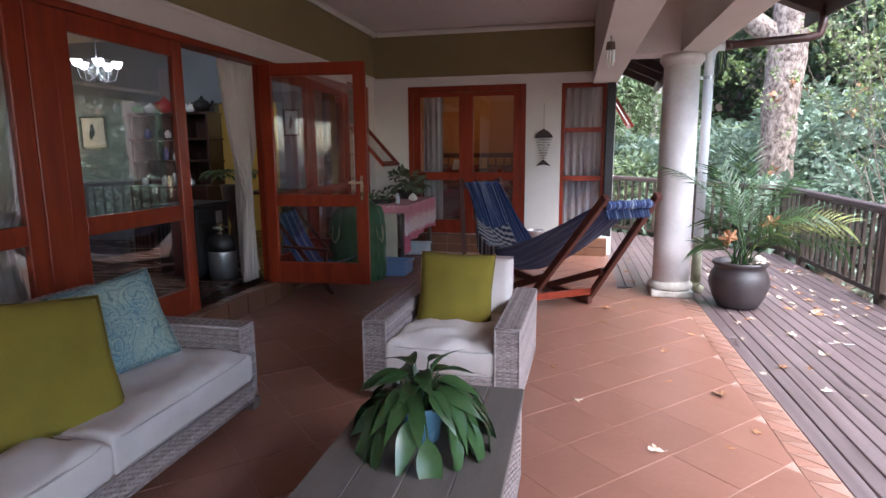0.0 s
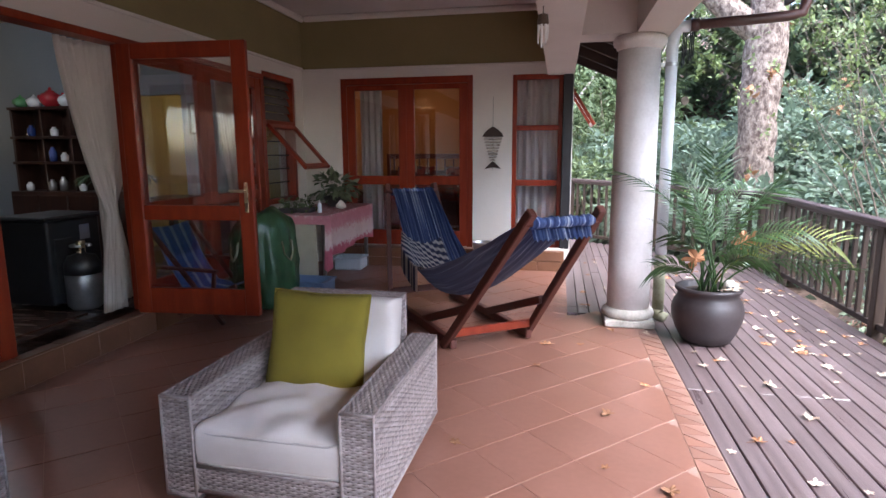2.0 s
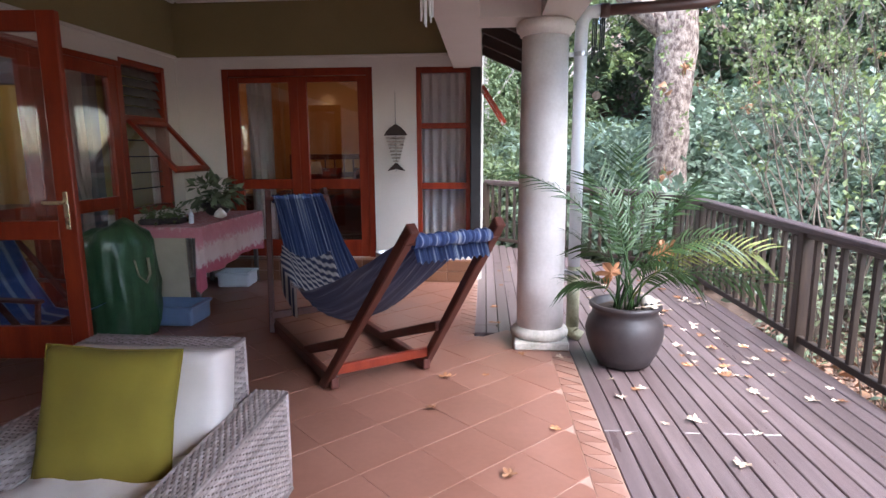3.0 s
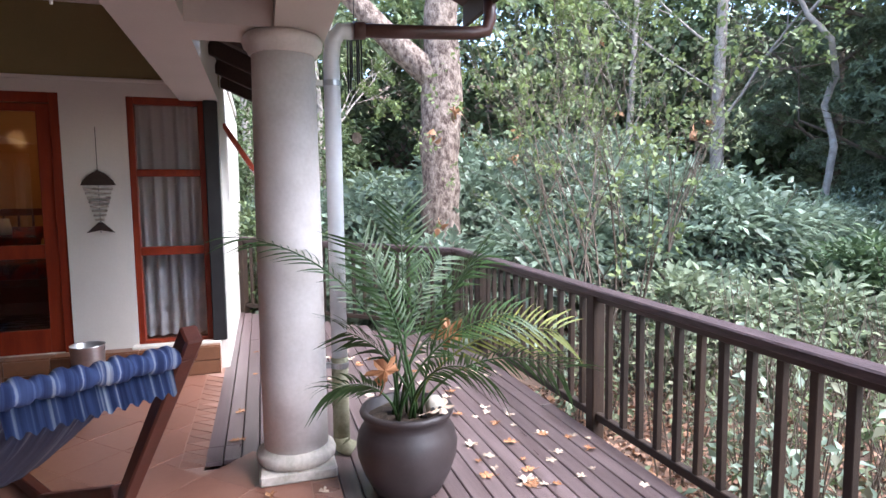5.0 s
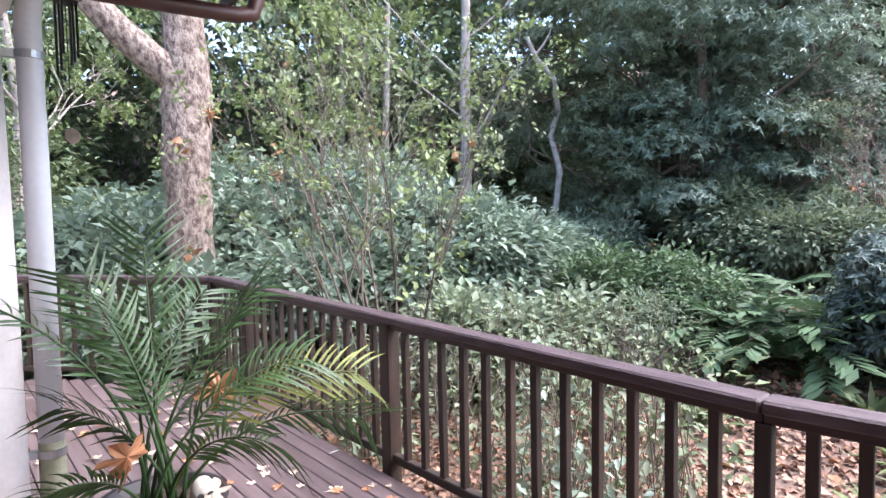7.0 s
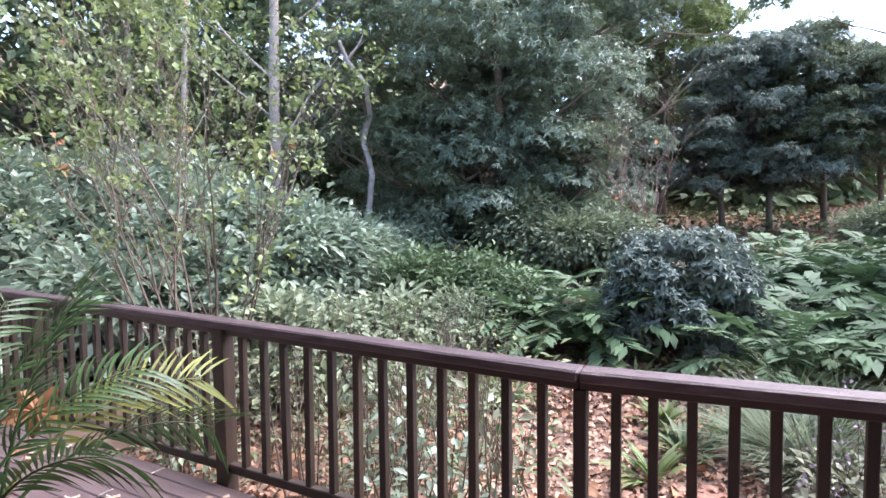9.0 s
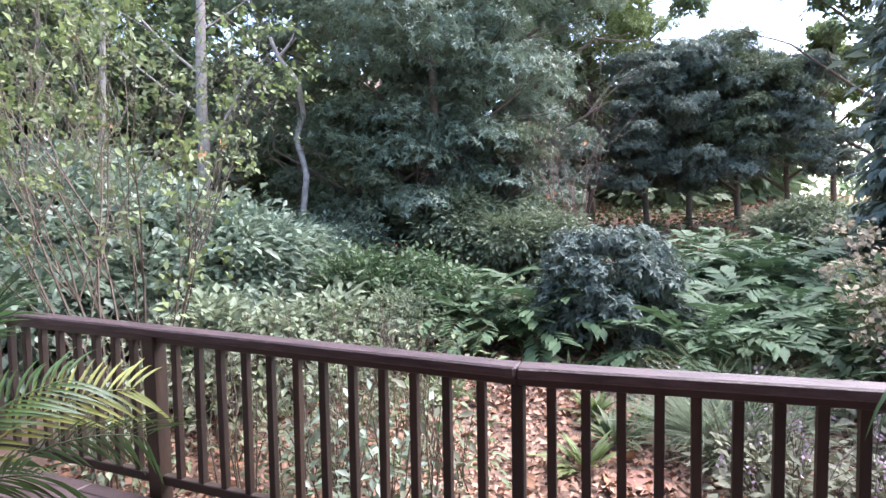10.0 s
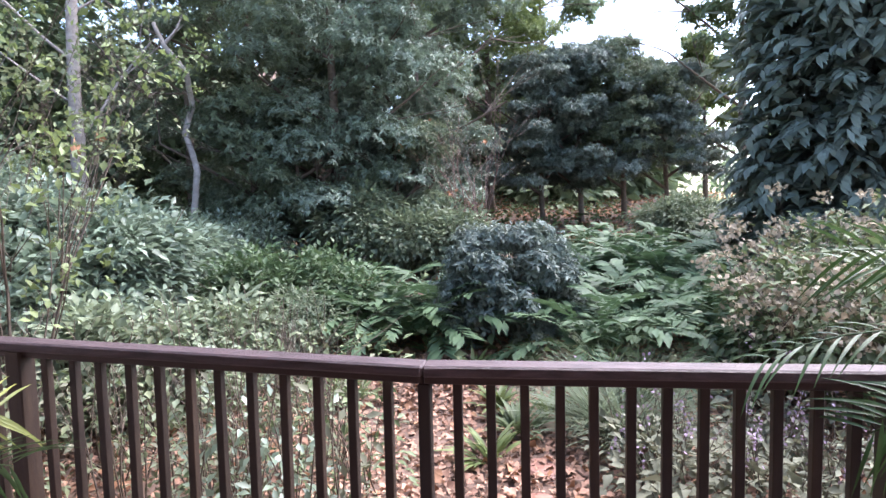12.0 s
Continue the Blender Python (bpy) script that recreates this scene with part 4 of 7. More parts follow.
def leaf_data(name, pos, way, up, length, width, droop=0.15, fold=0.12, seg=2):
    """A mesh of many folded leaves: where each one starts, the way it points, its upper side, its length and width."""
    n = len(pos)
    way = unit(way)
    side = unit(np.cross(way, up))
    nrm = np.cross(side, way)
    L, W = np.asarray(length).reshape(-1, 1) * np.ones((n, 1)), np.asarray(width).reshape(-1, 1) * np.ones((n, 1))
    if seg == 0:
        mid = pos + way * L * 0.45 + nrm * W * fold
        v = np.stack([pos, mid + side * W / 2, pos + way * L - nrm * L * droop, mid - side * W / 2], 1).reshape(-1, 3)
        f = np.array([[0, 1, 2], [0, 2, 3]])
        k = 4
    elif seg == 1:
        mid = pos + way * L * 0.45
        v = np.stack([pos, mid - side * W / 2 + nrm * W * fold, mid + side * W / 2 + nrm * W * fold, pos + way * L - nrm * L * droop, mid], 1).reshape(-1, 3)
        f = np.array([[0, 2, 4], [0, 4, 1], [4, 2, 3], [4, 3, 1]])
        k = 5
    else:
        rows = []
        for i in range(seg + 1):
            t = i / seg
            c = pos + way * L * t - nrm * L * droop * t * t * 1.3
            w = W * max(0.04, math.sin(math.pi * min(1.0, t ** 0.75)) if t < 1 else 0.02)
            rows += [c - side * w / 2 + nrm * w * fold, c, c + side * w / 2 + nrm * w * fold]
        v = np.stack(rows, 1).reshape(-1, 3)
        k = (seg + 1) * 3
        f = []
        for i in range(seg):
            a = i * 3
            f += [[a, a + 3, a + 4], [a, a + 4, a + 1], [a + 1, a + 4, a + 5], [a + 1, a + 5, a + 2]]
        f = np.array(f)
    faces = (f[None] + (np.arange(n) * k)[:, None, None]).reshape(-1, 3)
    me = bpy.data.meshes.new(name)
    me.vertices.add(len(v))
    me.vertices.foreach_set("co", v.astype(np.float32).ravel())
    me.loops.add(faces.size)
    me.loops.foreach_set("vertex_index", faces.astype(np.int32).ravel())
    me.polygons.add(len(faces))
    me.polygons.foreach_set("loop_start", np.arange(0, faces.size, 3, dtype=np.int32))
    me.polygons.foreach_set("loop_total", np.full(len(faces), 3, dtype=np.int32))
    me.update(calc_edges=True)
    return me


def crown(name, blobs, per, leaf, width, mat, parent, clump=0.3, shell=0.55, droop=0.15, down=0.25, seg=0, label=""):
    """Leaves in clumps over ellipsoids: blobs are (centre, radii, number of clumps)."""
    P, W, U = [], [], []
    for c, r, n in blobs:
        d = unit(RNG.normal(size=(n, 3)))
        rad = RNG.uniform(shell ** 3, 1, (n, 1)) ** (1 / 3)
        rad *= 1 + 0.18 * np.sin(d[:, :1] * 5 + c[0]) * np.cos(d[:, 2:] * 4 + c[1])
        cen = np.array(c) + d * rad * np.array(r)
        k = np.repeat(np.arange(n), per)
        off = RNG.normal(size=(n * per, 3)) * clump * np.array([1, 1, 0.55])
        P.append(cen[k] + off)
        W.append(unit(off) * 0.8 + d[k] * 0.7 + RNG.normal(size=(n * per, 3)) * 0.35 - np.array([0, 0, down]))
        U.append(np.array([0, 0, 1.0]) + d[k] * 0.5 + RNG.normal(size=(n * per, 3)) * 0.35)
    P, W, U = np.concatenate(P), np.concatenate(W), np.concatenate(U)
    s = RNG.uniform(0.65, 1.25, len(P))
    return link(name, leaf_data(name, P, W, U, leaf * s, width * s, droop, seg=seg), mat, parent, label)


def boughs(name, mounds, rosettes, per, leaf, width, mat, parent, label="", upper=0.88, droop=0.25, seg=0):
    """Leaves in rosettes at the twig tips of boughs: mounds are (centre, radii); upper is the share on their upper side."""
    P, W, U = [], [], []
    for c, r in mounds:
        d = unit(RNG.normal(size=(rosettes, 3)))
        flip = RNG.random(rosettes) < upper
        d[flip, 2] = np.abs(d[flip, 2])
        rad = RNG.uniform(0.6, 1.08, (rosettes, 1)) * (1 + 0.2 * np.sin(d[:, :1] * 6 + c[0] * 3) * np.cos(d[:, 1:2] * 5 + c[1] * 3))
        tip = np.array(c) + d * rad * np.array(r)
        n = unit(d * 0.8 + np.array([0, 0, 0.55]) + RNG.normal(size=d.shape) * 0.3)
        a = unit(np.cross(n, RNG.normal(size=d.shape)))
        b = np.cross(n, a)
        k = np.repeat(np.arange(rosettes), per)
        phi = (np.tile(np.arange(per), rosettes) * (2 * np.pi / per) + RNG.normal(size=len(k)) * 0.3)[:, None]
        way = a[k] * np.cos(phi) + b[k] * np.sin(phi) + n[k] * RNG.uniform(-0.15, 0.8, (len(k), 1)) - np.array([0, 0, 0.35])
        P.append(tip[k] - n[k] * RNG.uniform(0, leaf * 0.7, (len(k), 1)))
        W.append(way)
        U.append(n[k] + RNG.normal(size=way.shape) * 0.2)
    P, W, U = np.concatenate(P), np.concatenate(W), np.concatenate(U)
    s = RNG.uniform(0.65, 1.25, len(P))
    return link(name, leaf_data(name, P, W, U, leaf * s, width * s, droop, seg=seg), mat, parent, label)


def ground_z(x, y):
    d = max(x - 4.4, (x + y - 16.3) / 1.414, 0.0)
    a = math.atan2(y - 6.7, x - 2.4)
    hill = min(1.0, max(0.0, (a - 0.12) / 0.35))
    z = -0.52 + 0.105 * min(max(0.0, d - 2.5), 22) + hill * 0.5 * min(max(0.0, d - 15), 18)
    if y > 12 and x < 9:
        z += 0.10 * min(max(0.0, d), 5)
    return z + 0.05 * noise.noise(Vector((x * 0.7, y * 0.7, 0))) * min(1, d)


def polar(angle, dist):
    return 2.36 + dist * math.cos(radians(angle)), 6.7 + dist * math.sin(radians(angle))


G = {
    "glossy": leaf_material("blue_green_glossy_leaf", (0.1, 0.155, 0.128), (0.2, 0.285, 0.24), 0.24, spec=0.8, trans=0.32),
    "dark": leaf_material("dark_evergreen_leaf", (0.075, 0.115, 0.08), (0.18, 0.24, 0.172), 0.34, trans=0.35),
    "mid": leaf_material("mid_green_leaf", (0.06, 0.1, 0.05), (0.12, 0.168, 0.086), 0.4),
    "airy": leaf_material("sparse_grey_green_leaf", (0.095, 0.135, 0.085), (0.19, 0.235, 0.15), 0.42, trans=0.35),
    "light": leaf_material("yellow_green_leaf", (0.08, 0.125, 0.055), (0.17, 0.235, 0.1), 0.4, trans=0.35),
    "pale": leaf_material("pale_green_leaf", (0.11, 0.16, 0.115), (0.21, 0.275, 0.21), 0.45, trans=0.3),
    "fresh": leaf_material("bright_green_leaf", (0.042, 0.085, 0.045), (0.095, 0.155, 0.085), 0.42, trans=0.3),
    "fern": leaf_material("fern_green", (0.045, 0.1, 0.055), (0.09, 0.155, 0.088), 0.5, trans=0.25),
    "palm": leaf_material("palm_green", (0.02, 0.056, 0.017), (0.056, 0.11, 0.046), 0.28, trans=0.25),
    "yellow": leaf_material("yellowed_palm_leaf", (0.08, 0.12, 0.03), (0.18, 0.2, 0.055), 0.45, trans=0.3),
    "lily": leaf_material("peace_lily_green", (0.016, 0.046, 0.016), (0.045, 0.105, 0.04), 0.16, trans=0.1, spec=0.8),
    "grey": leaf_material("grey_green_leaf", (0.1, 0.12, 0.09), (0.17, 0.19, 0.15), 0.55),
    "dead": leaf_material("dead_brown_leaf", (0.17, 0.085, 0.05), (0.34, 0.21, 0.14), 0.7, trans=0.1),
    "litter": leaf_material("fallen_leaf_litter", (0.16, 0.095, 0.075), (0.4, 0.27, 0.22), 0.75, trans=0.05),
    "soil_leaf": leaf_material("dark_rotted_leaf", (0.05, 0.032, 0.024), (0.13, 0.08, 0.058), 0.8, trans=0.0),
    "dry": leaf_material("dry_flower_head", (0.2, 0.19, 0.16), (0.4, 0.375, 0.32), 0.8),
    "violet": leaf_material("violet_flower", (0.24, 0.19, 0.32), (0.36, 0.3, 0.44), 0.6),
    "far": leaf_material("far_wood_leaf", (0.095, 0.15, 0.095), (0.2, 0.285, 0.19), 0.45, trans=0.35),
    "blue": leaf_material("blue_grey_leaf", (0.08, 0.125, 0.12), (0.165, 0.22, 0.208), 0.4),
    "split": leaf_material("grey_green_split_leaf", (0.1, 0.145, 0.128), (0.19, 0.245, 0.222), 0.45),
    "white": leaf_material("pale_veined_leaf", (0.2, 0.27, 0.18), (0.4, 0.45, 0.36), 0.5),
}


def ground():
    m = material("leaf_strewn_earth", (0.075, 0.047, 0.033), (0.2, 0.125, 0.09), 0.95, scale=2.5, fine=26, bump=0.8, spread=0.7, dist=0.03)
    N, L = m.node_tree.nodes, m.node_tree.links
    b = N["Principled BSDF"]
    old = b.inputs["Base Color"].links[0].from_socket
    tc, sep = N.new("ShaderNodeTexCoord"), N.new("ShaderNodeSeparateXYZ")
    L.new(tc.outputs["Object"], sep.inputs[0])
    a, c, mul = N.new("ShaderNodeMapRange"), N.new("ShaderNodeMapRange"), N.new("ShaderNodeMath")
    a.inputs["From Min"].default_value, a.inputs["From Max"].default_value = 24.0, 26.0
    c.inputs["From Min"].default_value, c.inputs["From Max"].default_value = 3.6, 2.2
    L.new(sep.outputs["X"], a.inputs["Value"])
    L.new(sep.outputs["Y"], c.inputs["Value"])
    mul.operation = "MULTIPLY"
    L.new(a.outputs[0], mul.inputs[0])
    L.new(c.outputs[0], mul.inputs[1])
    mix = N.new("ShaderNodeMix")
    mix.data_type = "RGBA"
    mix.inputs["B"].default_value = (0.2, 0.25, 0.11, 1)
    L.new(mul.outputs[0], mix.inputs["Factor"])
    L.new(old, mix.inputs["A"])
    L.new(mix.outputs["Result"], b.inputs["Base Color"])
    def axis(lo, hi, c0, c1):
        v = list(np.arange(c0, c1 + 0.01, 0.6))
        s, x = 0.7, c0
        while x > lo:
            x -= s
            s *= 1.25
            v.insert(0, x)
        s, x = 0.7, c1
        while x < hi:
            x += s
            s *= 1.25
            v.append(x)
        return v
    xs, ys = axis(-400, 500, 0, 40), axis(-400, 500, -8, 34)
    bm = bmesh.new()
    g = [[bm.verts.new((x, y, ground_z(x, y))) for y in ys] for x in xs]
    for i in range(len(xs) - 1):
        for j in range(len(ys) - 1):
            bm.faces.new((g[i][j], g[i + 1][j], g[i + 1][j + 1], g[i][j + 1]))
    tagged(part("ground", bm, m, smooth=True), "brown earth strewn with fallen leaves, lawn farther off", "ground", kind="structure")


ground()


def branchy(bm, p, d, length, r, depth, tips, rng, spread=0.6, wob=0.12):
    """A limb that bends and forks."""
    pts, q, v = [p], Vector(p), Vector(d).normalized()
    n = 4
    for i in range(n):
        v = (v + Vector([rng.uniform(-wob, wob) for _ in range(3)]) + Vector((0, 0, 0.03))).normalized()
        q = q + v * (length / n)
        pts.append(q.copy())
    tube(bm, pts, [r * (1 - 0.55 * i / n) for i in range(n + 1)], 7 if r > 0.03 else 4, caps=False)
    tips.append(q.copy())
    if depth:
        for k in range(rng.choice((2, 3))):
            at = pts[rng.choice((2, 3, 4))]
            nd = (v + Vector([rng.uniform(-1, 1) for _ in range(3)]) * spread).normalized()
            branchy(bm, at, nd, length * rng.uniform(0.55, 0.8), r * 0.45, depth - 1, tips, rng, spread, wob)


def tree(name, x, y, trunk, label, bark, blobs, per, leaf, width, mat, forks=(), clump=0.35, depth=2, droop=0.15, shell=0.5, seed=1):
    """trunk: points with radii above the ground at x, y; blobs relative to there."""
    z = ground_z(x, y)
    t = thing(name, Matrix.Translation((x, y, z - 0.05)), label, "tree")
    rng = random.Random(seed)
    bm = bmesh.new()
    fine = []
    for a, b in zip(trunk, trunk[1:]):
        for k in range(4):
            u = k / 4
            q = [a[i] + (b[i] - a[i]) * u for i in range(4)]
            w = q[3] * 0.18
            fine.append((q[0] + rng.uniform(-w, w), q[1] + rng.uniform(-w, w), q[2], q[3] * rng.uniform(0.95, 1.06)))
    fine.append(trunk[-1])
    tube(bm, [p[:3] for p in fine], [p[3] for p in fine], 14)
    part("trunk", bm, bark, t, smooth=True)
    if forks:
        bm, tips = bmesh.new(), []
        for p, d, ln, r in forks:
            branchy(bm, p, d, ln, r, depth, tips, rng)
        part("limb", bm, bark, t, smooth=True)
    if blobs:
        crown("crown", blobs, per, leaf, width, mat, t, clump, shell, droop)
    return t


def shrub(name, x, y, r, h, clumps, per, leaf, width, mat, label, clump=0.14, stems=6, z=None, shell=0.45, category="shrub", down=0.2, seg=0):
    z = ground_z(x, y) if z is None else z
    t = thing(name, Matrix.Translation((x, y, z)), label, category)
    rng = random.Random(int(x * 100 + y * 10))
    bm, tips = bmesh.new(), []
    for k in range(stems):
        a = 2 * math.pi * k / stems + rng.random()
        branchy(bm, (0.08 * math.cos(a), 0.08 * math.sin(a), -0.05), (0.4 * math.cos(a), 0.4 * math.sin(a), 1), h * 0.6, 0.012 + 0.006 * h, 1, tips, rng)
    part("stem", bm, M["twig"], t)
    blobs = [((0, 0, h * 0.55), (r * 0.85, r * 0.85, h * 0.48), clumps // 2)]
    for k in range(4):
        a = 2 * math.pi * k / 4 + rng.random()
        blobs.append(((r * 0.5 * math.cos(a), r * 0.5 * math.sin(a), h * rng.uniform(0.35, 0.7)), (r * 0.55, r * 0.55, h * 0.32), clumps // 8))
    crown("foliage", blobs, per, leaf, width, mat, t, clump, shell, down=down, seg=seg)
    return t


# the flaking trunk behind the corner of the rail
TX, TY = 4.92, 14.05
tree("forked_tree", TX, TY, [(0, 0, -0.1, 0.36), (0, 0, 0.8, 0.285), (0, 0, 2.0, 0.265), (0.02, 0, 3.2, 0.29), (0.1, 0, 4.4, 0.24), (0.3, 0.1, 6.5, 0.18), (0.5, 0.2, 9, 0.1)], "tall forked tree with pale flaking bark", M["bark"],
     [((0.2, 0.3, 9.5), (2.6, 2.6, 1.6), 90)], 45, 0.12, 0.06, G["mid"], forks=[((-0.05, 0, 3.5), (-0.75, 0.1, 0.8), 3.0, 0.2), ((0.2, 0, 5.0), (0.7, 0.1, 0.8), 2.5, 0.1)], seed=4)

# the glossy bank round it
for i, (x, y, r, h) in enumerate(((3.0, 16.2, 1.3, 1.9), (4.5, 15.4, 1.3, 2.0), (5.9, 15.0, 1.3, 2.0), (6.3, 13.2, 1.1, 1.45), (4.6, 13.3, 0.9, 1.3), (7.6, 14.0, 1.4, 1.9), (7.3, 12.4, 0.9, 1.3), (8.6, 12.6, 1.2, 1.6), (6.4, 16.8, 1.6, 2.3), (3.4, 14.6, 0.8, 1.2), (8.4, 15.8, 1.8, 2.2))):
    o = shrub("glossy_shrub", x, y, r, h, int(210 * r * r + 80), 12, 0.165, 0.092, G["glossy"], "dense shrub with blue-green glossy leaves", 0.13)
    tagged(o, group="glossy shrubs on the bank")
for x, y, r, h in ((2.6, 15.0, 0.85, 1.9), (1.8, 17.6, 1.6, 2.6), (3.2, 18.4, 2.0, 3.4)):
    shrub("green_shrub", x, y, r, h, int(120 * r * r + 60), 14, 0.13, 0.05, G["mid"], "bright green leafy shrub beyond the deck", 0.14)

# airy shrub behind the corner of the rail, with dead leaves caught in it
def airy_shrub(x, y, h, n, mat, label, leaf=0.055, seed=3, stems=8, wood="twig"):
    z = ground_z(x, y)
    t = thing("airy_shrub", Matrix.Translation((x, y, z)), label, "shrub")
    rng = random.Random(seed)
    bm, tips = bmesh.new(), []
    for k in range(stems):
        a = rng.uniform(0, 2 * math.pi)
        s = rng.uniform(0.1, 0.45)
        branchy(bm, (0.12 * math.cos(a), 0.12 * math.sin(a), -0.05), (s * math.cos(a), s * math.sin(a), 1), h * rng.uniform(0.45, 0.6), 0.017, 3, tips, rng, 0.55, 0.1)
    part("stem", bm, M[wood], t)
    tips = np.array([tuple(p) for p in tips])
    tips = tips[tips[:, 2] > h * 0.3]
    k = RNG.integers(0, len(tips), n)
    P = tips[k] + RNG.normal(size=(n, 3)) * 0.045
    W = RNG.normal(size=(n, 3)) + np.array([0, 0, 0.2])
    s_ = RNG.uniform(0.7, 1.3, n)
    link("foliage", leaf_data("foliage", P, W, RNG.normal(size=(n, 3)) * 0.5 + np.array([0, 0, 1]), leaf * s_, leaf * 0.55 * s_, seg=1), mat, t)
    k = RNG.integers(0, len(tips), 4)
    P = tips[k]
    link("dead_foliage", leaf_data("dead_foliage", np.repeat(P, 4, 0) + RNG.normal(size=(16, 3)) * 0.03, RNG.normal(size=(16, 3)) - np.array([0, 0, 0.4]), RNG.normal(size=(16, 3)), 0.1, 0.075, 0.4, 0.25, 3), G["dead"], t, "curled orange-brown dead leaves")
    return t


airy_shrub(5.75, 11.0, 3.5, 2000, G["light"], "airy thin-stemmed shrub with sparse yellow-green leaves", 0.064, 13)
airy_shrub(6.6, 11.9, 3.7, 1800, G["airy"], "airy thin-stemmed shrub with sparse yellow-green leaves", 0.066, 8)
airy_shrub(*polar(10.5, 12.5), 3.4, 200, G["dry"], "bare pinkish twiggy shrub before the evergreens", 0.05, 15, 12, "pink_twig")
airy_shrub(7.2, 15.0, 5.2, 3600, G["light"], "tall airy shrub with yellow-green leaves", 0.09, 25, 6)
airy_shrub(8.0, 14.0, 4.8, 2600, G["light"], "tall airy shrub with yellow-green leaves", 0.085, 26, 6)

# slender pale trees
x, y = polar(45.6, 14.2)
tree("pale_tree", x, y, [(0, 0, -0.1, 0.16), (0.05, 0, 2, 0.14), (0.02, 0, 4, 0.125), (0.1, 0, 6.5, 0.1), (0.15, 0, 10, 0.05)], "slender pale-barked tree with fine bare branches", M["grey_bark"], [], 0, 0, 0, None,
     forks=[((0.03, 0, 2.9), (0.4, -0.45, 1), 3.2, 0.04), ((0.05, 0, 4.5), (-0.5, 0.5, 0.7), 2.6, 0.035), ((0.08, 0, 5.5), (0.5, -0.5, 0.6), 2.4, 0.03), ((0.04, 0, 3.6), (-0.5, 0.4, 0.6), 2.2, 0.03)], depth=3, seed=11)
x, y = polar(37.6, 12.4)
tree("crooked_tree", x, y, [(0.0, 0, -0.1, 0.075), (0.1, -0.06, 1.2, 0.066), (0.22, -0.15, 2.3, 0.062), (0.36, 0.2, 3.1, 0.058), (0.5, 0.1, 3.6, 0.056), (0.1, -0.1, 4.2, 0.05), (-0.08, 0.24, 4.7, 0.046), (-0.15, 0.38, 5.1, 0.036)], "crooked pale tree stem with a bare top", M["grey_bark"], [], 0, 0, 0, None,
     forks=[((-0.08, 0.24, 4.7), (0.35, -0.45, 0.7), 0.5, 0.04)], depth=1, seed=2)

# the large dark evergreens
def evergreen(angle, dist, r, h, n, rosettes, label, mat, leaf=0.12, width=0.036, seed=1, low=0.08, per=10, flare=False, plump=0.35):
    """A trunk with limbs, and n spreading boughs of leaf rosettes from the height low * h up."""
    x, y = polar(angle, dist)
    rng = random.Random(seed)
    mounds = []
    for k in range(n):
        u = low + (1 - low) * ((k + rng.random()) / n)
        a = rng.uniform(0, 2 * math.pi)
        # flare widens the unseen top, a canopy added to shade the plants below
        wide = 0.5 + 0.8 * u * u if flare else math.sin(math.pi * min(0.95, 0.25 + 0.62 * u)) * 0.85
        out = r * wide * math.sqrt(rng.uniform(0.12, 1))
        rr = r * plump * rng.uniform(0.75, 1.25)
        mounds.append(((out * math.cos(a), out * math.sin(a), h * u), (rr, rr, rr * rng.uniform(0.45, 0.7))))
    t = tree("evergreen_tree", x, y, [(0, 0, -0.1, 0.012 * h + 0.03), (0.1, 0.05, h * 0.4, 0.009 * h + 0.02), (0.0, 0.1, h * 0.9, 0.03)], label, M["twig"], [], 0, 0, 0, None,
             forks=[((0.05, 0.02, h * q), (math.cos(q * 40), math.sin(q * 40), 0.7), h * 0.3, 0.05) for q in (0.2, 0.28, 0.36, 0.44, 0.52, 0.6)], seed=seed)
    boughs("crown", mounds, rosettes, per, leaf, width, mat, t)


DARK = "large dark evergreen tree with leathery leaf clusters"
evergreen(31.5, 14.0, 2.3, 8.0, 46, 115, DARK, G["dark"], seed=1, flare=True)
evergreen(24.0, 12.8, 2.9, 8.5, 62, 130, DARK, G["glossy"], seed=2, flare=True)
evergreen(16.0, 14.5, 2.5, 8.5, 48, 115, DARK, G["glossy"], seed=3, flare=True)
evergreen(27.5, 12.6, 1.3, 3.4, 20, 100, "dark evergreen sapling under the large trees", G["dark"], seed=14)
evergreen(18.0, 12.4, 1.4, 3.0, 22, 100, "dark evergreen sapling under the large trees", G["dark"], seed=15)
evergreen(37.0, 17.0, 2.6, 9.5, 42, 120, DARK, G["dark"], seed=4)
evergreen(9.0, 19.5, 2.5, 9.5, 44, 110, DARK, G["light"], seed=5, low=0.3)
evergreen(3.8, 23.0, 2.4, 10.5, 26, 60, "tall light green tree behind the evergreens", G["far"], 0.2, 0.08, seed=16, low=0.3)
BARE = "dark evergreen tree with bare lower stems"
evergreen(4.0, 17.5, 2.0, 4.9, 60, 90, BARE, G["blue"], plump=0.26, seed=6, low=0.24)
evergreen(0.3, 18.0, 2.1, 5.2, 64, 90, BARE, G["blue"], plump=0.26, seed=7, low=0.26)
evergreen(-3.6, 18.5, 2.1, 5.2, 64, 90, BARE, G["dark"], plump=0.26, seed=8, low=0.28)
evergreen(-7.4, 19.0, 1.9, 4.7, 56, 90, BARE, G["blue"], plump=0.26, seed=17, low=0.3)
evergreen(-10.6, 24, 1.7, 6.2, 20, 60, "green garden tree beyond the lawn", G["light"], 0.2, 0.09, seed=9, low=0.35)
evergreen(-13.6, 19, 2.1, 9.0, 20, 36, "tall thin-crowned tree beside the lawn", G["mid"], 0.2, 0.09, seed=10, low=0.45)

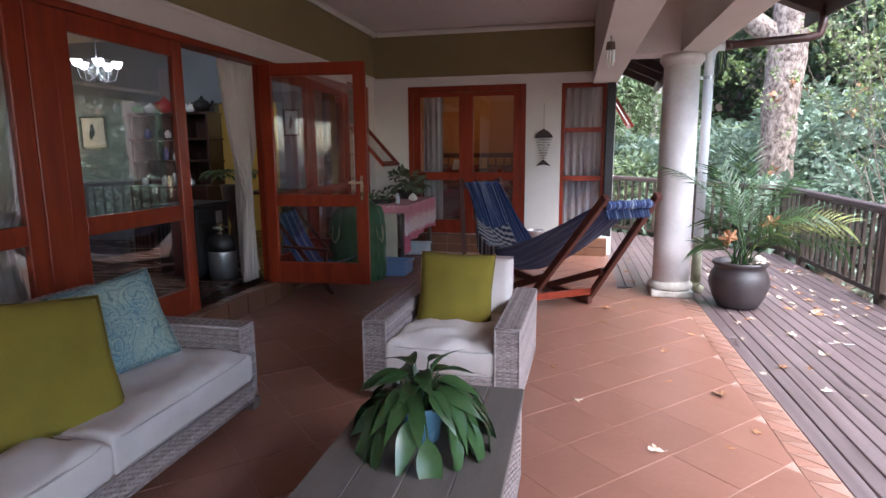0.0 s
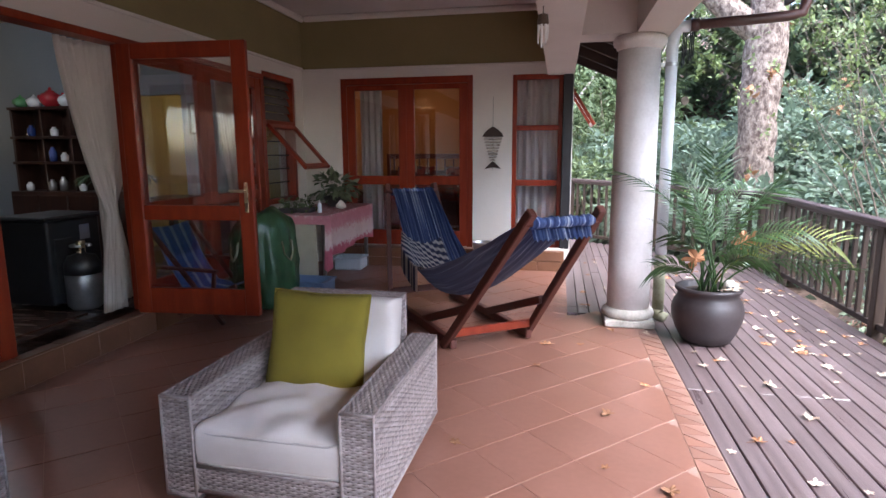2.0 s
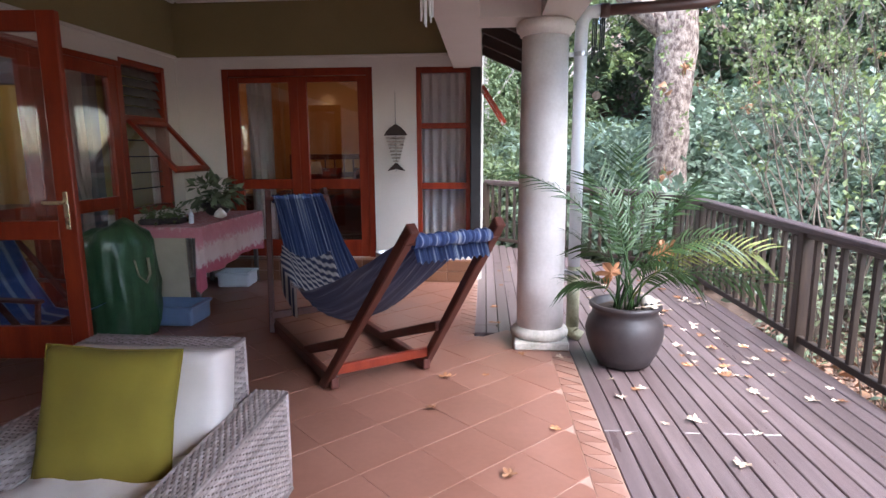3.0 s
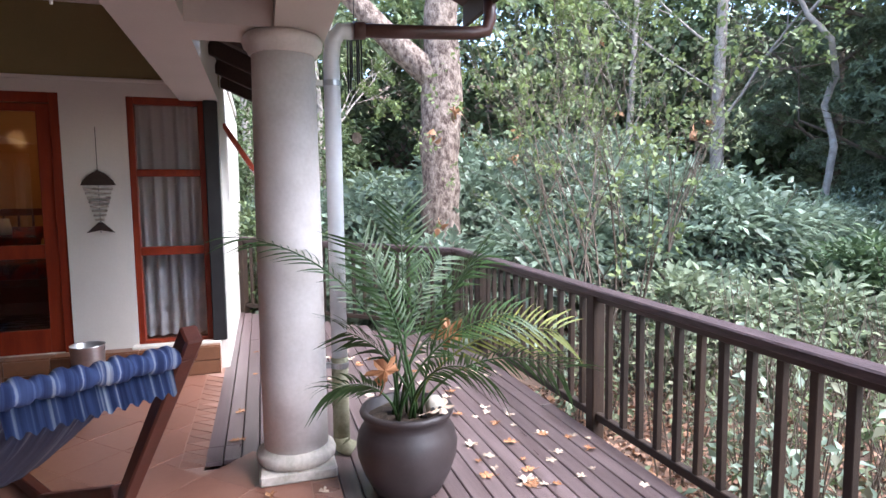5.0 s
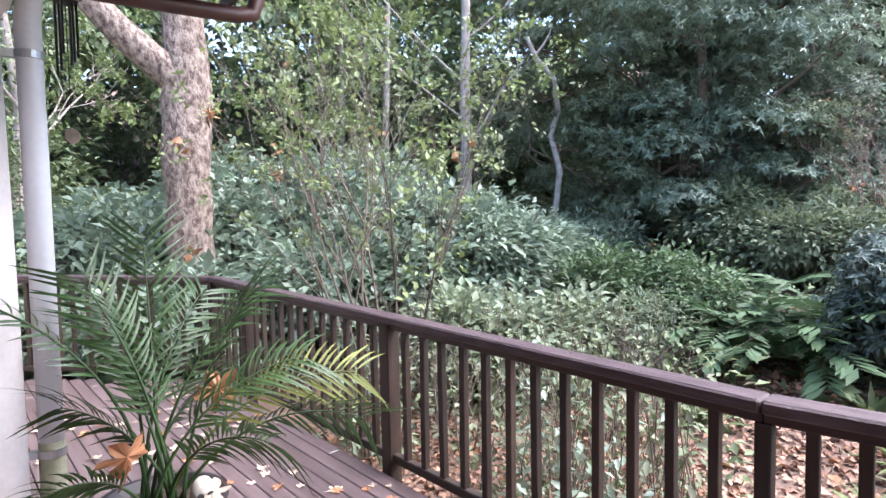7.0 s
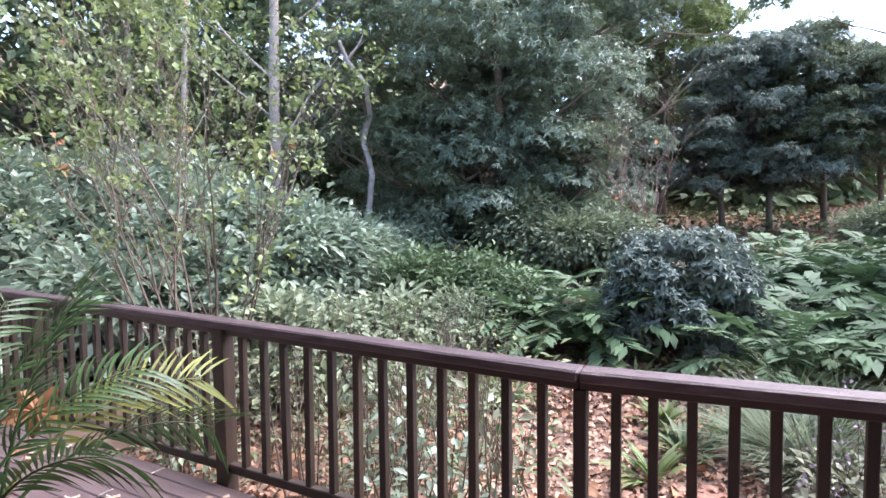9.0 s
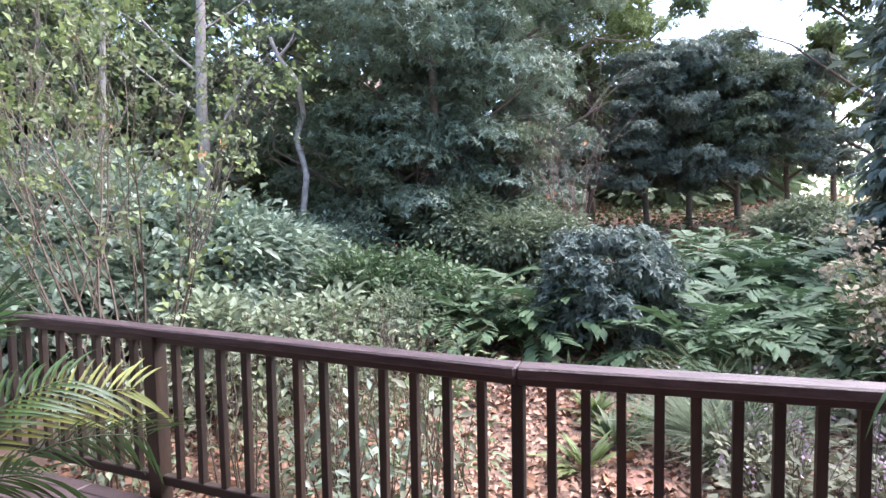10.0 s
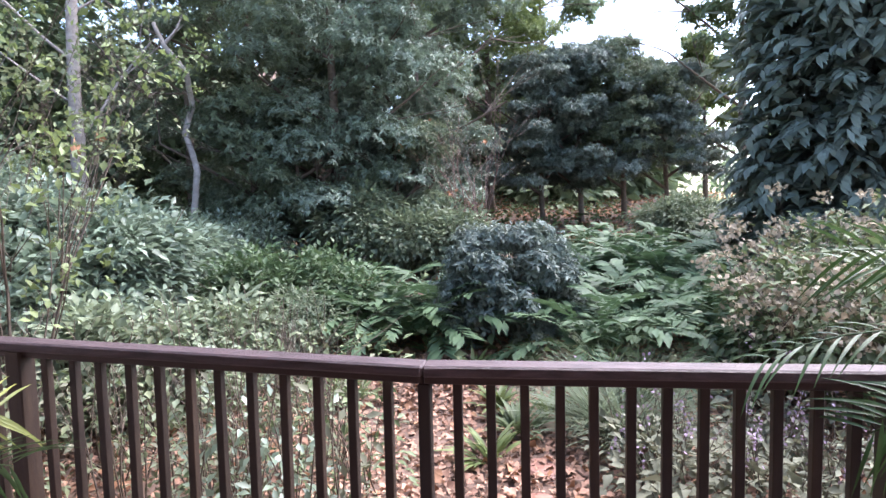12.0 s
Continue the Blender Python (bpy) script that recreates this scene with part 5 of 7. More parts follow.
# far woods, closing the view up the hill
blobs = []
for k in range(215):
    a = RNG.uniform(12, 128)
    d = RNG.uniform(20, 31)
    x, y = polar(a, d)
    h = RNG.uniform(1.5, 13)
    r = RNG.uniform(1.4, 2.6)
    blobs.append(((x, y, ground_z(x, y) * 0.6 + h), (r, r, r * 0.8), 42))
tagged(crown("woodland", blobs, 16, 0.38, 0.24, G["far"], None, 0.42, 0.5), "dense green woodland up the hillside", "woodland", kind="stuff")
blobs = []
for k in range(34):
    a = RNG.uniform(-32, 12)
    d = RNG.uniform(42, 58)
    x, y = polar(a, d)
    r = RNG.uniform(2.0, 3.6)
    blobs.append(((x, y, ground_z(x, y) + RNG.uniform(1.0, 5.0)), (r, r, r * 0.9), 22))
for k in range(26):
    a = RNG.uniform(-6.5, 14)
    x, y = polar(a, RNG.uniform(24, 30))
    r = RNG.uniform(1.2, 2.0)
    blobs.append(((x, y, ground_z(x, y) + RNG.uniform(0.3, 3.6)), (r, r, r * 0.9), 34))
tagged(crown("far_trees", blobs, 14, 0.6, 0.35, G["far"], None, 0.8, 0.4), "distant garden trees beyond the lawn", "woodland", kind="stuff")
for k in range(16):
    a = RNG.uniform(16, 120)
    d = RNG.uniform(13, 22)
    x, y = polar(a, d)
    if a < 52 and d < 19:
        continue
    tree("thin_tree", x, y, [(0, 0, -0.1, 0.11), (RNG.uniform(-.3, .3), RNG.uniform(-.3, .3), 3.5, 0.09), (RNG.uniform(-.5, .5), RNG.uniform(-.5, .5), 9, 0.04)], "thin grey-stemmed woodland tree with light foliage", M["grey_bark"],
         [((0, 0, 5.0), (1.6, 1.6, 2.0), 40), ((0.3, 0.3, 8.0), (1.8, 1.8, 1.6), 40)], 26, 0.13, 0.06, G["airy"] if k % 3 == 0 else G["mid"], forks=[((0, 0, 2.4), (0.6, 0.3, 0.8), 2.2, 0.04), ((0, 0, 3.4), (-0.6, -0.3, 0.8), 2.0, 0.04)], seed=30 + k)

# shrubs in the middle distance
for a, d, r, h, m, lf, wd, lab in ((31.5, 7.7, 0.7, 1.25, "fresh", 0.09, 0.045, "bright green leafy shrub"), (25.0, 7.9, 0.75, 1.15, "fresh", 0.08, 0.045, "bright green leafy shrub"),
                                    (27.5, 6.6, 0.38, 1.0, "pale", 0.05, 0.015, "feathery pale green shrub"), (38.0, 10.5, 1.1, 1.5, "glossy", 0.1, 0.04, "blue-green shrub on the slope"), (34.0, 12.0, 1.2, 1.3, "glossy", 0.1, 0.04, "blue-green shrub on the slope"),
                                    (18.0, 11.3, 1.0, 1.3, "dark", 0.11, 0.05, "dark leafy shrub below the evergreens"), (13.5, 11.4, 1.0, 1.3, "dark", 0.1, 0.045, "leafy shrub below the evergreens"), (21.5, 12.0, 1.2, 1.8, "dark", 0.12, 0.05, "dark leafy shrub below the evergreens"),
                                    (44.0, 8.0, 0.9, 1.4, "glossy", 0.11, 0.05, "blue-green shrub on the slope"), (49.5, 9.4, 1.2, 1.8, "glossy", 0.12, 0.06, "blue-green shrub on the slope"), (-9.0, 15.0, 1.2, 1.0, "dark", 0.12, 0.05, "low dark shrub before the lawn")):
    x, y = polar(a, d)
    shrub("garden_shrub", x, y, r, h, int(330 * r * r + 90), 18, lf * 1.15, wd * 1.2, G[m], lab, 0.11)
for a, d, r, h in ((45.0, 5.9, 0.5, 1.15), (38.5, 6.0, 0.5, 1.1), (34.0, 6.4, 0.45, 1.05)):
    x, y = polar(a, d)
    shrub("pale_shrub", x, y, r, h, 150, 9, 0.125, 0.07, G["pale"], "pale green broad-leaved plant behind the rail", 0.12, 9)


# the rounded dark shrub before the ferns
x, y = polar(7.4, 7.4)
rs = thing("rounded_shrub", Matrix.Translation((x, y, ground_z(x, y))), "rounded dark shrub with small blue-grey leaves", "shrub")
rng = random.Random(5)
bm, tips = bmesh.new(), []
for k in range(8):
    branchy(bm, (0, 0, -0.05), (rng.uniform(-0.6, 0.6), rng.uniform(-0.6, 0.6), 1), 0.8, 0.018, 1, tips, rng)
part("stem", bm, M["twig"], rs)
mounds = []
for k in range(64):
    a, q = rng.uniform(0, 2 * math.pi), rng.uniform(-0.1, 1.0)
    w = 0.72 * math.sqrt(max(0.05, 1 - (q - 0.3) ** 2 / 0.62))
    mounds.append(((w * math.cos(a), w * math.sin(a), 0.22 + 1.12 * q), (0.28, 0.28, 0.2)))
boughs("foliage", mounds, 55, 7, 0.085, 0.036, G["blue"], rs, upper=0.6)


# ---- fronds ----
def frond_arrays(base, az, length, elev, bend, leaflet, pairs, start=0.2, angle=58, taper=0.35, lift=0.25, roll=0.0):
    """Leaflets along an arching midrib: arrays for leaf_data, and the midrib's points."""
    base = Vector(base)
    out = Vector((math.cos(az), math.sin(az), 0))
    pts, q, e = [base.copy()], base.copy(), elev
    n = 14
    for i in range(n):
        q = q + (out * math.cos(e) + Z * math.sin(e)) * (length / n)
        e -= bend / n
        pts.append(q.copy())
    P, W, U, Ls = [], [], [], []
    side = out.cross(Z)
    for k in range(pairs):
        t = start + (1 - start) * (k + 0.5) / pairs
        i = min(n - 1, int(t * n))
        p = pts[i].lerp(pts[i + 1], t * n - i)
        d = (pts[i + 1] - pts[i]).normalized()
        up = side.cross(d)
        sd = side * math.cos(roll) + up * math.sin(roll)
        up = sd.cross(d)
        ln = leaflet * (math.sin(math.pi * min(1, 0.18 + 0.8 * (1 - abs(t - 0.5) * 1.1))) * (1 - taper) + taper) * (1.1 - 0.45 * max(0, t - 0.6))
        for sg in (-1, 1):
            a = radians(angle - 22 * t + random.uniform(-6, 6))
            P.append(p)
            W.append(d * math.cos(a) + sd * sg * math.sin(a) + up * (lift + random.uniform(-0.12, 0.12)))
            U.append(up + sd * sg * 0.3)
            Ls.append(ln * random.uniform(0.9, 1.08))
    A = lambda v: np.array([tuple(x) for x in v])
    return A(P), A(W), A(U), np.array(Ls), pts


def palm_plant(name, m, label, pot_r, fronds, seed, extra=()):
    """A palm in a round-bellied pot. fronds: (azimuth, length, elevation, bend, yellow)."""
    random.seed(seed)
    t = thing(name, m, label, "potted palm")
    k = pot_r / 0.235
    outer = [(0.13, 0.0), (0.17, 0.015), (0.215, 0.1), (0.245, 0.19), (0.25, 0.25), (0.235, 0.31), (0.212, 0.345), (0.208, 0.375), (0.226, 0.39), (0.232, 0.405), (0.226, 0.418), (0.2, 0.418), (0.195, 0.36)]
    part("pot", lathe(bmesh.new(), [(r * k, z) for r, z in outer], 48), M["pot"], t, "dark brown round-bellied clay pot", True)
    part("soil", sheet(lambda u, v: (0.2 * k * v * math.cos(2 * math.pi * u), 0.2 * k * v * math.sin(2 * math.pi * u), 0.372 + 0.018 * noise.noise(Vector((u * 9, v * 6, 0)))), 24, 6), M["soil"], t, "dark potting soil")
    for i, (az, ln, el, bend, yel) in enumerate(fronds):
        b = (0.06 * math.cos(az * 3 + i), 0.06 * math.sin(az * 2 + i), 0.37)
        P, W, U, Ls, pts = frond_arrays(b, radians(az), ln, radians(el), radians(bend), 0.235, 19, 0.4, 68, roll=random.choice((-1, 1)) * random.uniform(0.45, 1.1) if bend > 30 and i else 0.2, lift=0.18)
        f = link("frond", leaf_data("frond", P, W, U, Ls, 0.0125, 0.36, 0.16, 5), G["yellow"] if yel else G["palm"], t, "yellowing palm frond" if yel else "")
        part("stalk", tube(bmesh.new(), pts, [0.008 - 0.0065 * j / len(pts) for j in range(len(pts))], 6), G["yellow"] if yel else G["palm"], f, smooth=True)
    return t


RIGHT, AWAY = -17.5, 72.5
FR = [(RIGHT + 178, 1.3, 90, 88, 0), (RIGHT + 3, 0.93, 68, 84, 1), (RIGHT - 4, 0.84, 60, 92, 0), (RIGHT + 9, 0.82, 78, 78, 0), (RIGHT + 26, 0.94, 82, 52, 0), (AWAY + 8, 1.04, 87, 22, 0), (AWAY + 62, 0.92, 86, 34, 0), (AWAY - 58, 0.88, 85, 40, 0), (AWAY - 28, 0.95, 83, 60, 0), (AWAY + 38, 0.86, 82, 60, 0),
      (RIGHT - 45, 0.62, 78, 90, 0), (RIGHT + 165, 0.58, 82, 70, 0), (RIGHT + 205, 0.42, 78, 100, 0), (AWAY + 16, 0.8, 85, 45, 0), (RIGHT + 130, 0.7, 84, 60, 0), (RIGHT + 45, 0.74, 74, 80, 0)]
palm_plant("potted_palm", Matrix.Translation((3.16, 8.87, 0)), "feathery green palm in a dark clay pot", 0.235, FR, 5)
FR2 = [(85, 1.65, 74, 108, 0), (80, 1.6, 81, 90, 0), (92, 1.35, 72, 108, 0), (70, 1.5, 78, 86, 0), (75, 1.2, 66, 105, 0), (20, 1.0, 70, 80, 0), (-60, 1.0, 70, 80, 0), (150, 0.9, 70, 90, 0), (200, 0.9, 70, 90, 0), (98, 0.95, 80, 60, 0)]
palm_plant("potted_palm", Matrix.Translation((4.28, 4.85, 0)), "feathery green palm in a dark clay pot by the rail", 0.235, FR2, 6)
ornament = bmesh.new()
lathe(ornament, [(0.03, 0.0), (0.042, 0.03), (0.046, 0.07), (0.04, 0.1), (0.02, 0.125)], 20)
orn = part("pot_ornament", ornament, M["grimy"], None, "", True)
orn.matrix_world = Matrix.Translation((3.28, 8.78, 0.36))
tagged(orn, "small pale carved face ornament in the palm pot", "ornament")
for dx in (-0.018, 0.018):
    part("eye", lathe(bmesh.new(), [(0.001, 0), (0.012, 0.002), (0.012, 0.008), (0.001, 0.01)], 12), M["black"], orn).matrix_basis = pose(dx - 0.008, -0.046, 0.078, 90, 0, 0)

# peace lily on the coffee table
def peace_lily():
    random.seed(12)
    t = thing("peace_lily", Matrix.Translation((1.21, 5.13, 0.42)), "leafy peace lily in a light blue pot", "potted plant")
    part("pot", lathe(bmesh.new(), [(0.055, 0), (0.06, 0.005), (0.075, 0.12), (0.078, 0.13), (0.07, 0.13), (0.066, 0.1)], 32), material("light_blue_glaze", (0.2, 0.42, 0.6), (0.26, 0.5, 0.68), 0.25, bump=0.02), t, "light blue glazed pot", True)
    part("soil", lathe(bmesh.new(), [(0.001, 0.105), (0.066, 0.105), (0.066, 0.108), (0.001, 0.11)], 20), M["soil"], t)
    for i in range(78):
        az = i * 2.4 + random.uniform(-0.3, 0.3)
        k = (i % 22) / 21
        out = Vector((math.cos(az), math.sin(az), 0))
        h, r = 0.24 - 0.16 * k + random.uniform(-0.03, 0.03), 0.04 + 0.16 * k
        root, tip = Vector((0, 0, 0.1)) + out * 0.02, out * r + Z * h
        L_ = random.uniform(0.13, 0.2) * (0.75 + 0.25 * k)
        way = out * (0.75 + 0.3 * k) + Z * (0.3 - 1.3 * k) if i else Z + out * 0.5
        me = leaf_data("leaf", np.array([tuple(tip)]), np.array([tuple(way)]), np.array([tuple(Z * 0.9 + out * (0.3 + 0.5 * k) + Vector((random.gauss(0, 0.35), random.gauss(0, 0.35), 0)))]), L_, L_ * 0.4, random.uniform(0.3, 0.6), 0.12, 7)
        lf = link("leaf", me, G["lily"], t, smooth=True)
        part("petiole", tube(bmesh.new(), [root, root.lerp(tip, 0.5) + Z * 0.03, tip], [0.004, 0.0035, 0.003], 5), G["lily"], lf)
    return t


peace_lily()


# ---- ferns, grasses and flowers ----
def fern_plant(x, y, size, seed):
    random.seed(seed)
    t = thing("fern", Matrix.Translation((x, y, ground_z(x, y))), "spreading green fern below the trees", "fern", "ferns below the trees")
    n = 10
    for i in range(n):
        P, W, U, Ls, pts = frond_arrays((0, 0, 0.02), 2 * math.pi * i / n + random.uniform(-0.3, 0.3), size * random.uniform(0.8, 1.15), radians(random.uniform(52, 74)), radians(random.uniform(60, 95)), size * 0.24, 17, 0.2, 72, 0.15, 0.05)
        link("frond", leaf_data("frond", P, W, U, Ls, Ls * 0.34, 0.12, 0.05, 2), G["fern"], t)
    return t


f0 = [fern_plant(*polar(2 - 1.0, 9.0), 1.1, 1), fern_plant(*polar(-6, 9.6), 1.2, 2)]
random.seed(21)
for k in range(58):
    a, d = random.uniform(-13.5, 3.0), random.uniform(6.4, 12.5)
    if k > 46:
        a, d = random.uniform(12, 21), random.uniform(6.9, 8.6)
    x, y = polar(a, d)
    copy_thing(f0[k % 2], pose(x, y, ground_z(x, y), random.uniform(-8, 8), random.uniform(-8, 8), random.uniform(0, 360)))


def strap_clump(name, x, y, n, length, width, mat, label, spread=0.9, category="grass clump", group="", droop=0.5):
    z = ground_z(x, y)
    t = thing(name, Matrix.Translation((x, y, z)), label, category, group)
    a = RNG.uniform(0, 2 * np.pi, n)
    s = RNG.uniform(0.1, spread, n)
    W = np.stack([np.cos(a) * s, np.sin(a) * s, np.ones(n)], 1)
    P = np.stack([np.cos(a) * 0.12 * s, np.sin(a) * 0.12 * s, np.zeros(n)], 1)
    U = np.stack([-np.cos(a), -np.sin(a), np.ones(n) * 0.6], 1)
    L = length * RNG.uniform(0.6, 1.15, n)
    tagged(link("foliage", leaf_data("foliage", P, W, U, L, width, droop, 0.15, 5), mat, t), kind="stuff")
    return t


for a, d, n in ((-1.0, 5.0, 380), (-3.5, 4.8, 380), (-5.0, 5.4, 300), (-2.0, 5.8, 300)):
    strap_clump("grass_clump", *polar(a, d), n, 0.72, 0.009, G["pale"] if d < 5.2 else G["mid"], "clump of long arching strap-leaved grass", 1.0)
strap_clump("cordyline", *polar(32.6, 10.6), 46, 0.85, 0.07, G["mid"], "rosette plant with long sword-shaped leaves", 1.3, "rosette plant", droop=0.35)
strap_clump("cordyline", *polar(32.0, 10.4), 26, 0.95, 0.07, G["dark"], "rosette plant with long sword-shaped leaves", 0.8, "rosette plant", droop=0.3)
for k, (a, d) in enumerate(((6.5, 4.9), (8.5, 5.4), (3.6, 5.2), (23.0, 5.6), (24.5, 6.1), (15.0, 6.9), (5.5, 6.4), (11, 6.2), (9.5, 4.4))):
    strap_clump("low_plant", *polar(a, d), 34, 0.3, 0.055, G["light"] if k % 3 else G["mid"], "low bright green leafy ground plant", 1.2, "ground plant", "low plants among the leaf litter", 0.4)


def flower_patch(x, y, seed, mat, label):
    z = ground_z(x, y)
    t = thing("flowering_plant", Matrix.Translation((x, y, z)), label, "flowering plant")
    rng = random.Random(seed)
    bm, tips = bmesh.new(), []
    for k in range(9):
        a = rng.uniform(0, 6.28)
        branchy(bm, (0.1 * math.cos(a), 0.1 * math.sin(a), 0), (0.35 * math.cos(a), 0.35 * math.sin(a), 1), rng.uniform(0.35, 0.6), 0.006, 1, tips, rng)
    part("stem", bm, M["twig"], t)
    tp = np.array([tuple(p) for p in tips])
    crown("foliage", [((0, 0, 0.22), (0.4, 0.4, 0.22), 40)], 8, 0.08, 0.045, G["grey"], t, 0.09, 0.2)
    k = np.repeat(np.arange(0, len(tp), 4), 8)
    P = tp[k] + RNG.normal(size=(len(k), 3)) * np.array([0.018, 0.018, 0.05])
    link("blossom", leaf_data("blossom", P, RNG.normal(size=(len(k), 3)), RNG.normal(size=(len(k), 3)), 0.028, 0.02, 0.1, 0.1, 1), mat, t)
    return t


for k, (a, d) in enumerate(((-5.5, 4.3), (-8.0, 3.9), (-13.5, 4.2), (-17.5, 3.9), (-21.0, 4.4), (-16.0, 5.0))):
    x, y = polar(a, d)
    flower_patch(x, y, k, G["violet"], "grey-green plant with violet flower spikes")


# the bush of dry flower heads
def dry_bush(x, y, h, seed):
    z = ground_z(x, y)
    t = thing("dry_flower_bush", Matrix.Translation((x, y, z)), "bush with dry buff flower heads and sparse leaves", "bush")
    rng = random.Random(seed)
    bm, tips = bmesh.new(), []
    for k in range(9):
        a = rng.uniform(0, 6.28)
        branchy(bm, (0.1 * math.cos(a), 0.1 * math.sin(a), 0), (0.5 * math.cos(a), 0.5 * math.sin(a), 1), h * 0.5, 0.014, 2, tips, rng, 0.7)
    part("stem", bm, M["twig"], t)
    tp = np.array([tuple(p) for p in tips if p.z > h * 0.25])
    k = np.repeat(np.arange(0, len(tp), 2), 18)
    P = tp[k] + RNG.normal(size=(len(k), 3)) * np.array([0.055, 0.055, 0.03])
    link("blossom", leaf_data("blossom", P, RNG.normal(size=(len(k), 3)) + np.array([0, 0, 0.3]), RNG.normal(size=(len(k), 3)) + np.array([0, 0, 1]), 0.06, 0.045, 0.2, 0.15, 1), G["dry"], t)
    crown("foliage", [((0, 0, h * 0.5), (0.6, 0.6, h * 0.4), 150)], 7, 0.1, 0.055, G["mid"], t, 0.14, 0.3)


for k, (a, d, h) in enumerate(((-16.5, 6.2, 1.45), (-20.5, 5.8, 1.7), (-24.5, 5.8, 1.7), (-19.0, 7.2, 1.7), (-23.5, 7.2, 1.9))):
    dry_bush(*polar(a, d), h, k)


# the tree clad in large split leaves
def clad_tree(angle, dist, r, h):
    x, y = polar(angle, dist)
    z = ground_z(x, y)
    t = thing("clad_tree", Matrix.Translation((x, y, z)), "tree clad from top to bottom in large split leaves", "tree")
    part("trunk", tube(bmesh.new(), [(0, 0, -0.1), (0.05, 0, h * 0.5), (0, 0.1, h)], [0.3, 0.25, 0.15], 12), M["twig"], t, smooth=True)
    crown("inner_foliage", [((0, 0, h * u), (r * 0.95, r * 0.95, h * 0.17), 300) for u in (0.1, 0.3, 0.5, 0.7, 0.9)], 14, 0.34, 0.15, G["blue"], t, 0.3, 0.3)
    random.seed(3)
    P, W, U, L_ = [], [], [], []
    for k in range(1050):
        u = random.random()
        az = random.uniform(0, 2 * math.pi)
        rr = r * (1.05 - 0.35 * u) * random.uniform(0.85, 1.15)
        p, w, uu, l, _ = frond_arrays((rr * math.cos(az), rr * math.sin(az), h * u), az + random.uniform(-0.5, 0.5), random.uniform(0.4, 0.58), radians(random.uniform(-10, 20)), radians(random.uniform(40, 70)), 0.27, 8, 0.08, 66, 0.5, -0.1)
        P.append(p), W.append(w), U.append(uu), L_.append(l)
    P, W, U, L_ = map(np.concatenate, (P, W, U, L_))
    tagged(link("foliage", leaf_data("foliage", P, W, U, L_, L_ * 0.36, 0.3, 0.05, 2), G["split"], t), kind="stuff")


clad_tree(-22.3, 12.0, 1.6, 7.5)

# undergrowth close behind the rail
random.seed(31)
for k in range(26):
    y = random.uniform(7.9, 11.8)
    x = random.uniform(4.85, 6.9)
    if y < 8.6 and x > 5.6:
        continue
    z = ground_z(x, y)
    t = thing("undergrowth", Matrix.Translation((x, y, z)), "tangle of thin stems and grey-green leaves", "undergrowth", "undergrowth behind the rail")
    bm, tips = bmesh.new(), []
    rng = random.Random(k)
    for q in range(7):
        branchy(bm, (rng.uniform(-0.2, 0.2), rng.uniform(-0.2, 0.2), 0), (rng.uniform(-0.3, 0.3), rng.uniform(-0.3, 0.3), 1), rng.uniform(0.5, 0.95), 0.007, 1, tips, rng, 0.6)
    part("stem", bm, M["twig"], t)
    crown("foliage", [((0, 0, 0.35), (0.35, 0.35, 0.38), 30), ((0, 0, 0.9), (0.35, 0.35, 0.3), 10)], 6, 0.068, 0.036, G[("grey", "mid", "glossy", "airy", "mid", "pale")[k % 6]], t, 0.1, 0.2)

# ground cover and litter
def scatter(n, x0, x1, y0, y1, keep, size, width, mat, name, label, category, lift=0.01, tilt=0.5, seg=1, droop=0.3):
    x, y = RNG.uniform(x0, x1, n), RNG.uniform(y0, y1, n)
    ok = np.array([keep(a, b) for a, b in zip(x, y)])
    x, y = x[ok], y[ok]
    z = np.array([ground_z(a, b) for a, b in zip(x, y)]) + RNG.uniform(0, lift, len(x))
    a = RNG.uniform(0, 6.28, len(x))
    W = np.stack([np.cos(a), np.sin(a), RNG.normal(size=len(x)) * tilt * 0.5], 1)
    U = np.stack([RNG.normal(size=len(x)) * tilt, RNG.normal(size=len(x)) * tilt, np.ones(len(x))], 1)
    s = RNG.uniform(0.5, 1.3, len(x))
    tagged(link(name, leaf_data(name, np.stack([x, y, z + 0.01], 1), W, U, size * s, width * s, droop, 0.2, seg), mat), label, category, kind="stuff")


outside = lambda x, y: x > 4.7 and (x + y) > 11.0
scatter(26000, 4.7, 11, 3.0, 11.5, outside, 0.065, 0.048, G["litter"], "leaf_litter", "pink-brown fallen leaves covering the earth", "leaf litter", 0.03, 0.7)
scatter(1300, 4.7, 11, 3.0, 11.5, outside, 0.1, 0.075, G["dead"], "leaf_litter", "larger rust-brown fallen leaves among the litter", "leaf litter", 0.04, 0.6, 3, 0.5)
scatter(9000, 4.7, 9, 3.0, 11.5, outside, 0.05, 0.03, G["soil_leaf"], "leaf_litter", "dark rotted leaves on the earth", "leaf litter", 0.012, 0.4)
scatter(14000, 11, 30, -8, 16, outside, 0.15, 0.11, G["dead"], "leaf_litter", "rust-brown fallen leaves under the trees", "leaf litter", 0.05, 0.5)
scatter(9000, 8.2, 26, -6, 16, lambda x, y: (x - 2.4) * 0.02 + y < 30 and not (y < 5.2 and x > 16), 0.2, 0.09, G["mid"], "ground_cover", "low green ground cover between the shrubs", "ground cover", 0.35, 1.0)
scatter(2600, 4.8, 9, 2.0, 6.6, lambda x, y: y < 6.7 - (x - 5) * 0.05, 0.12, 0.07, G["grey"], "ground_cover", "grey-green low foliage behind the rail", "ground cover", 0.35, 1.0)
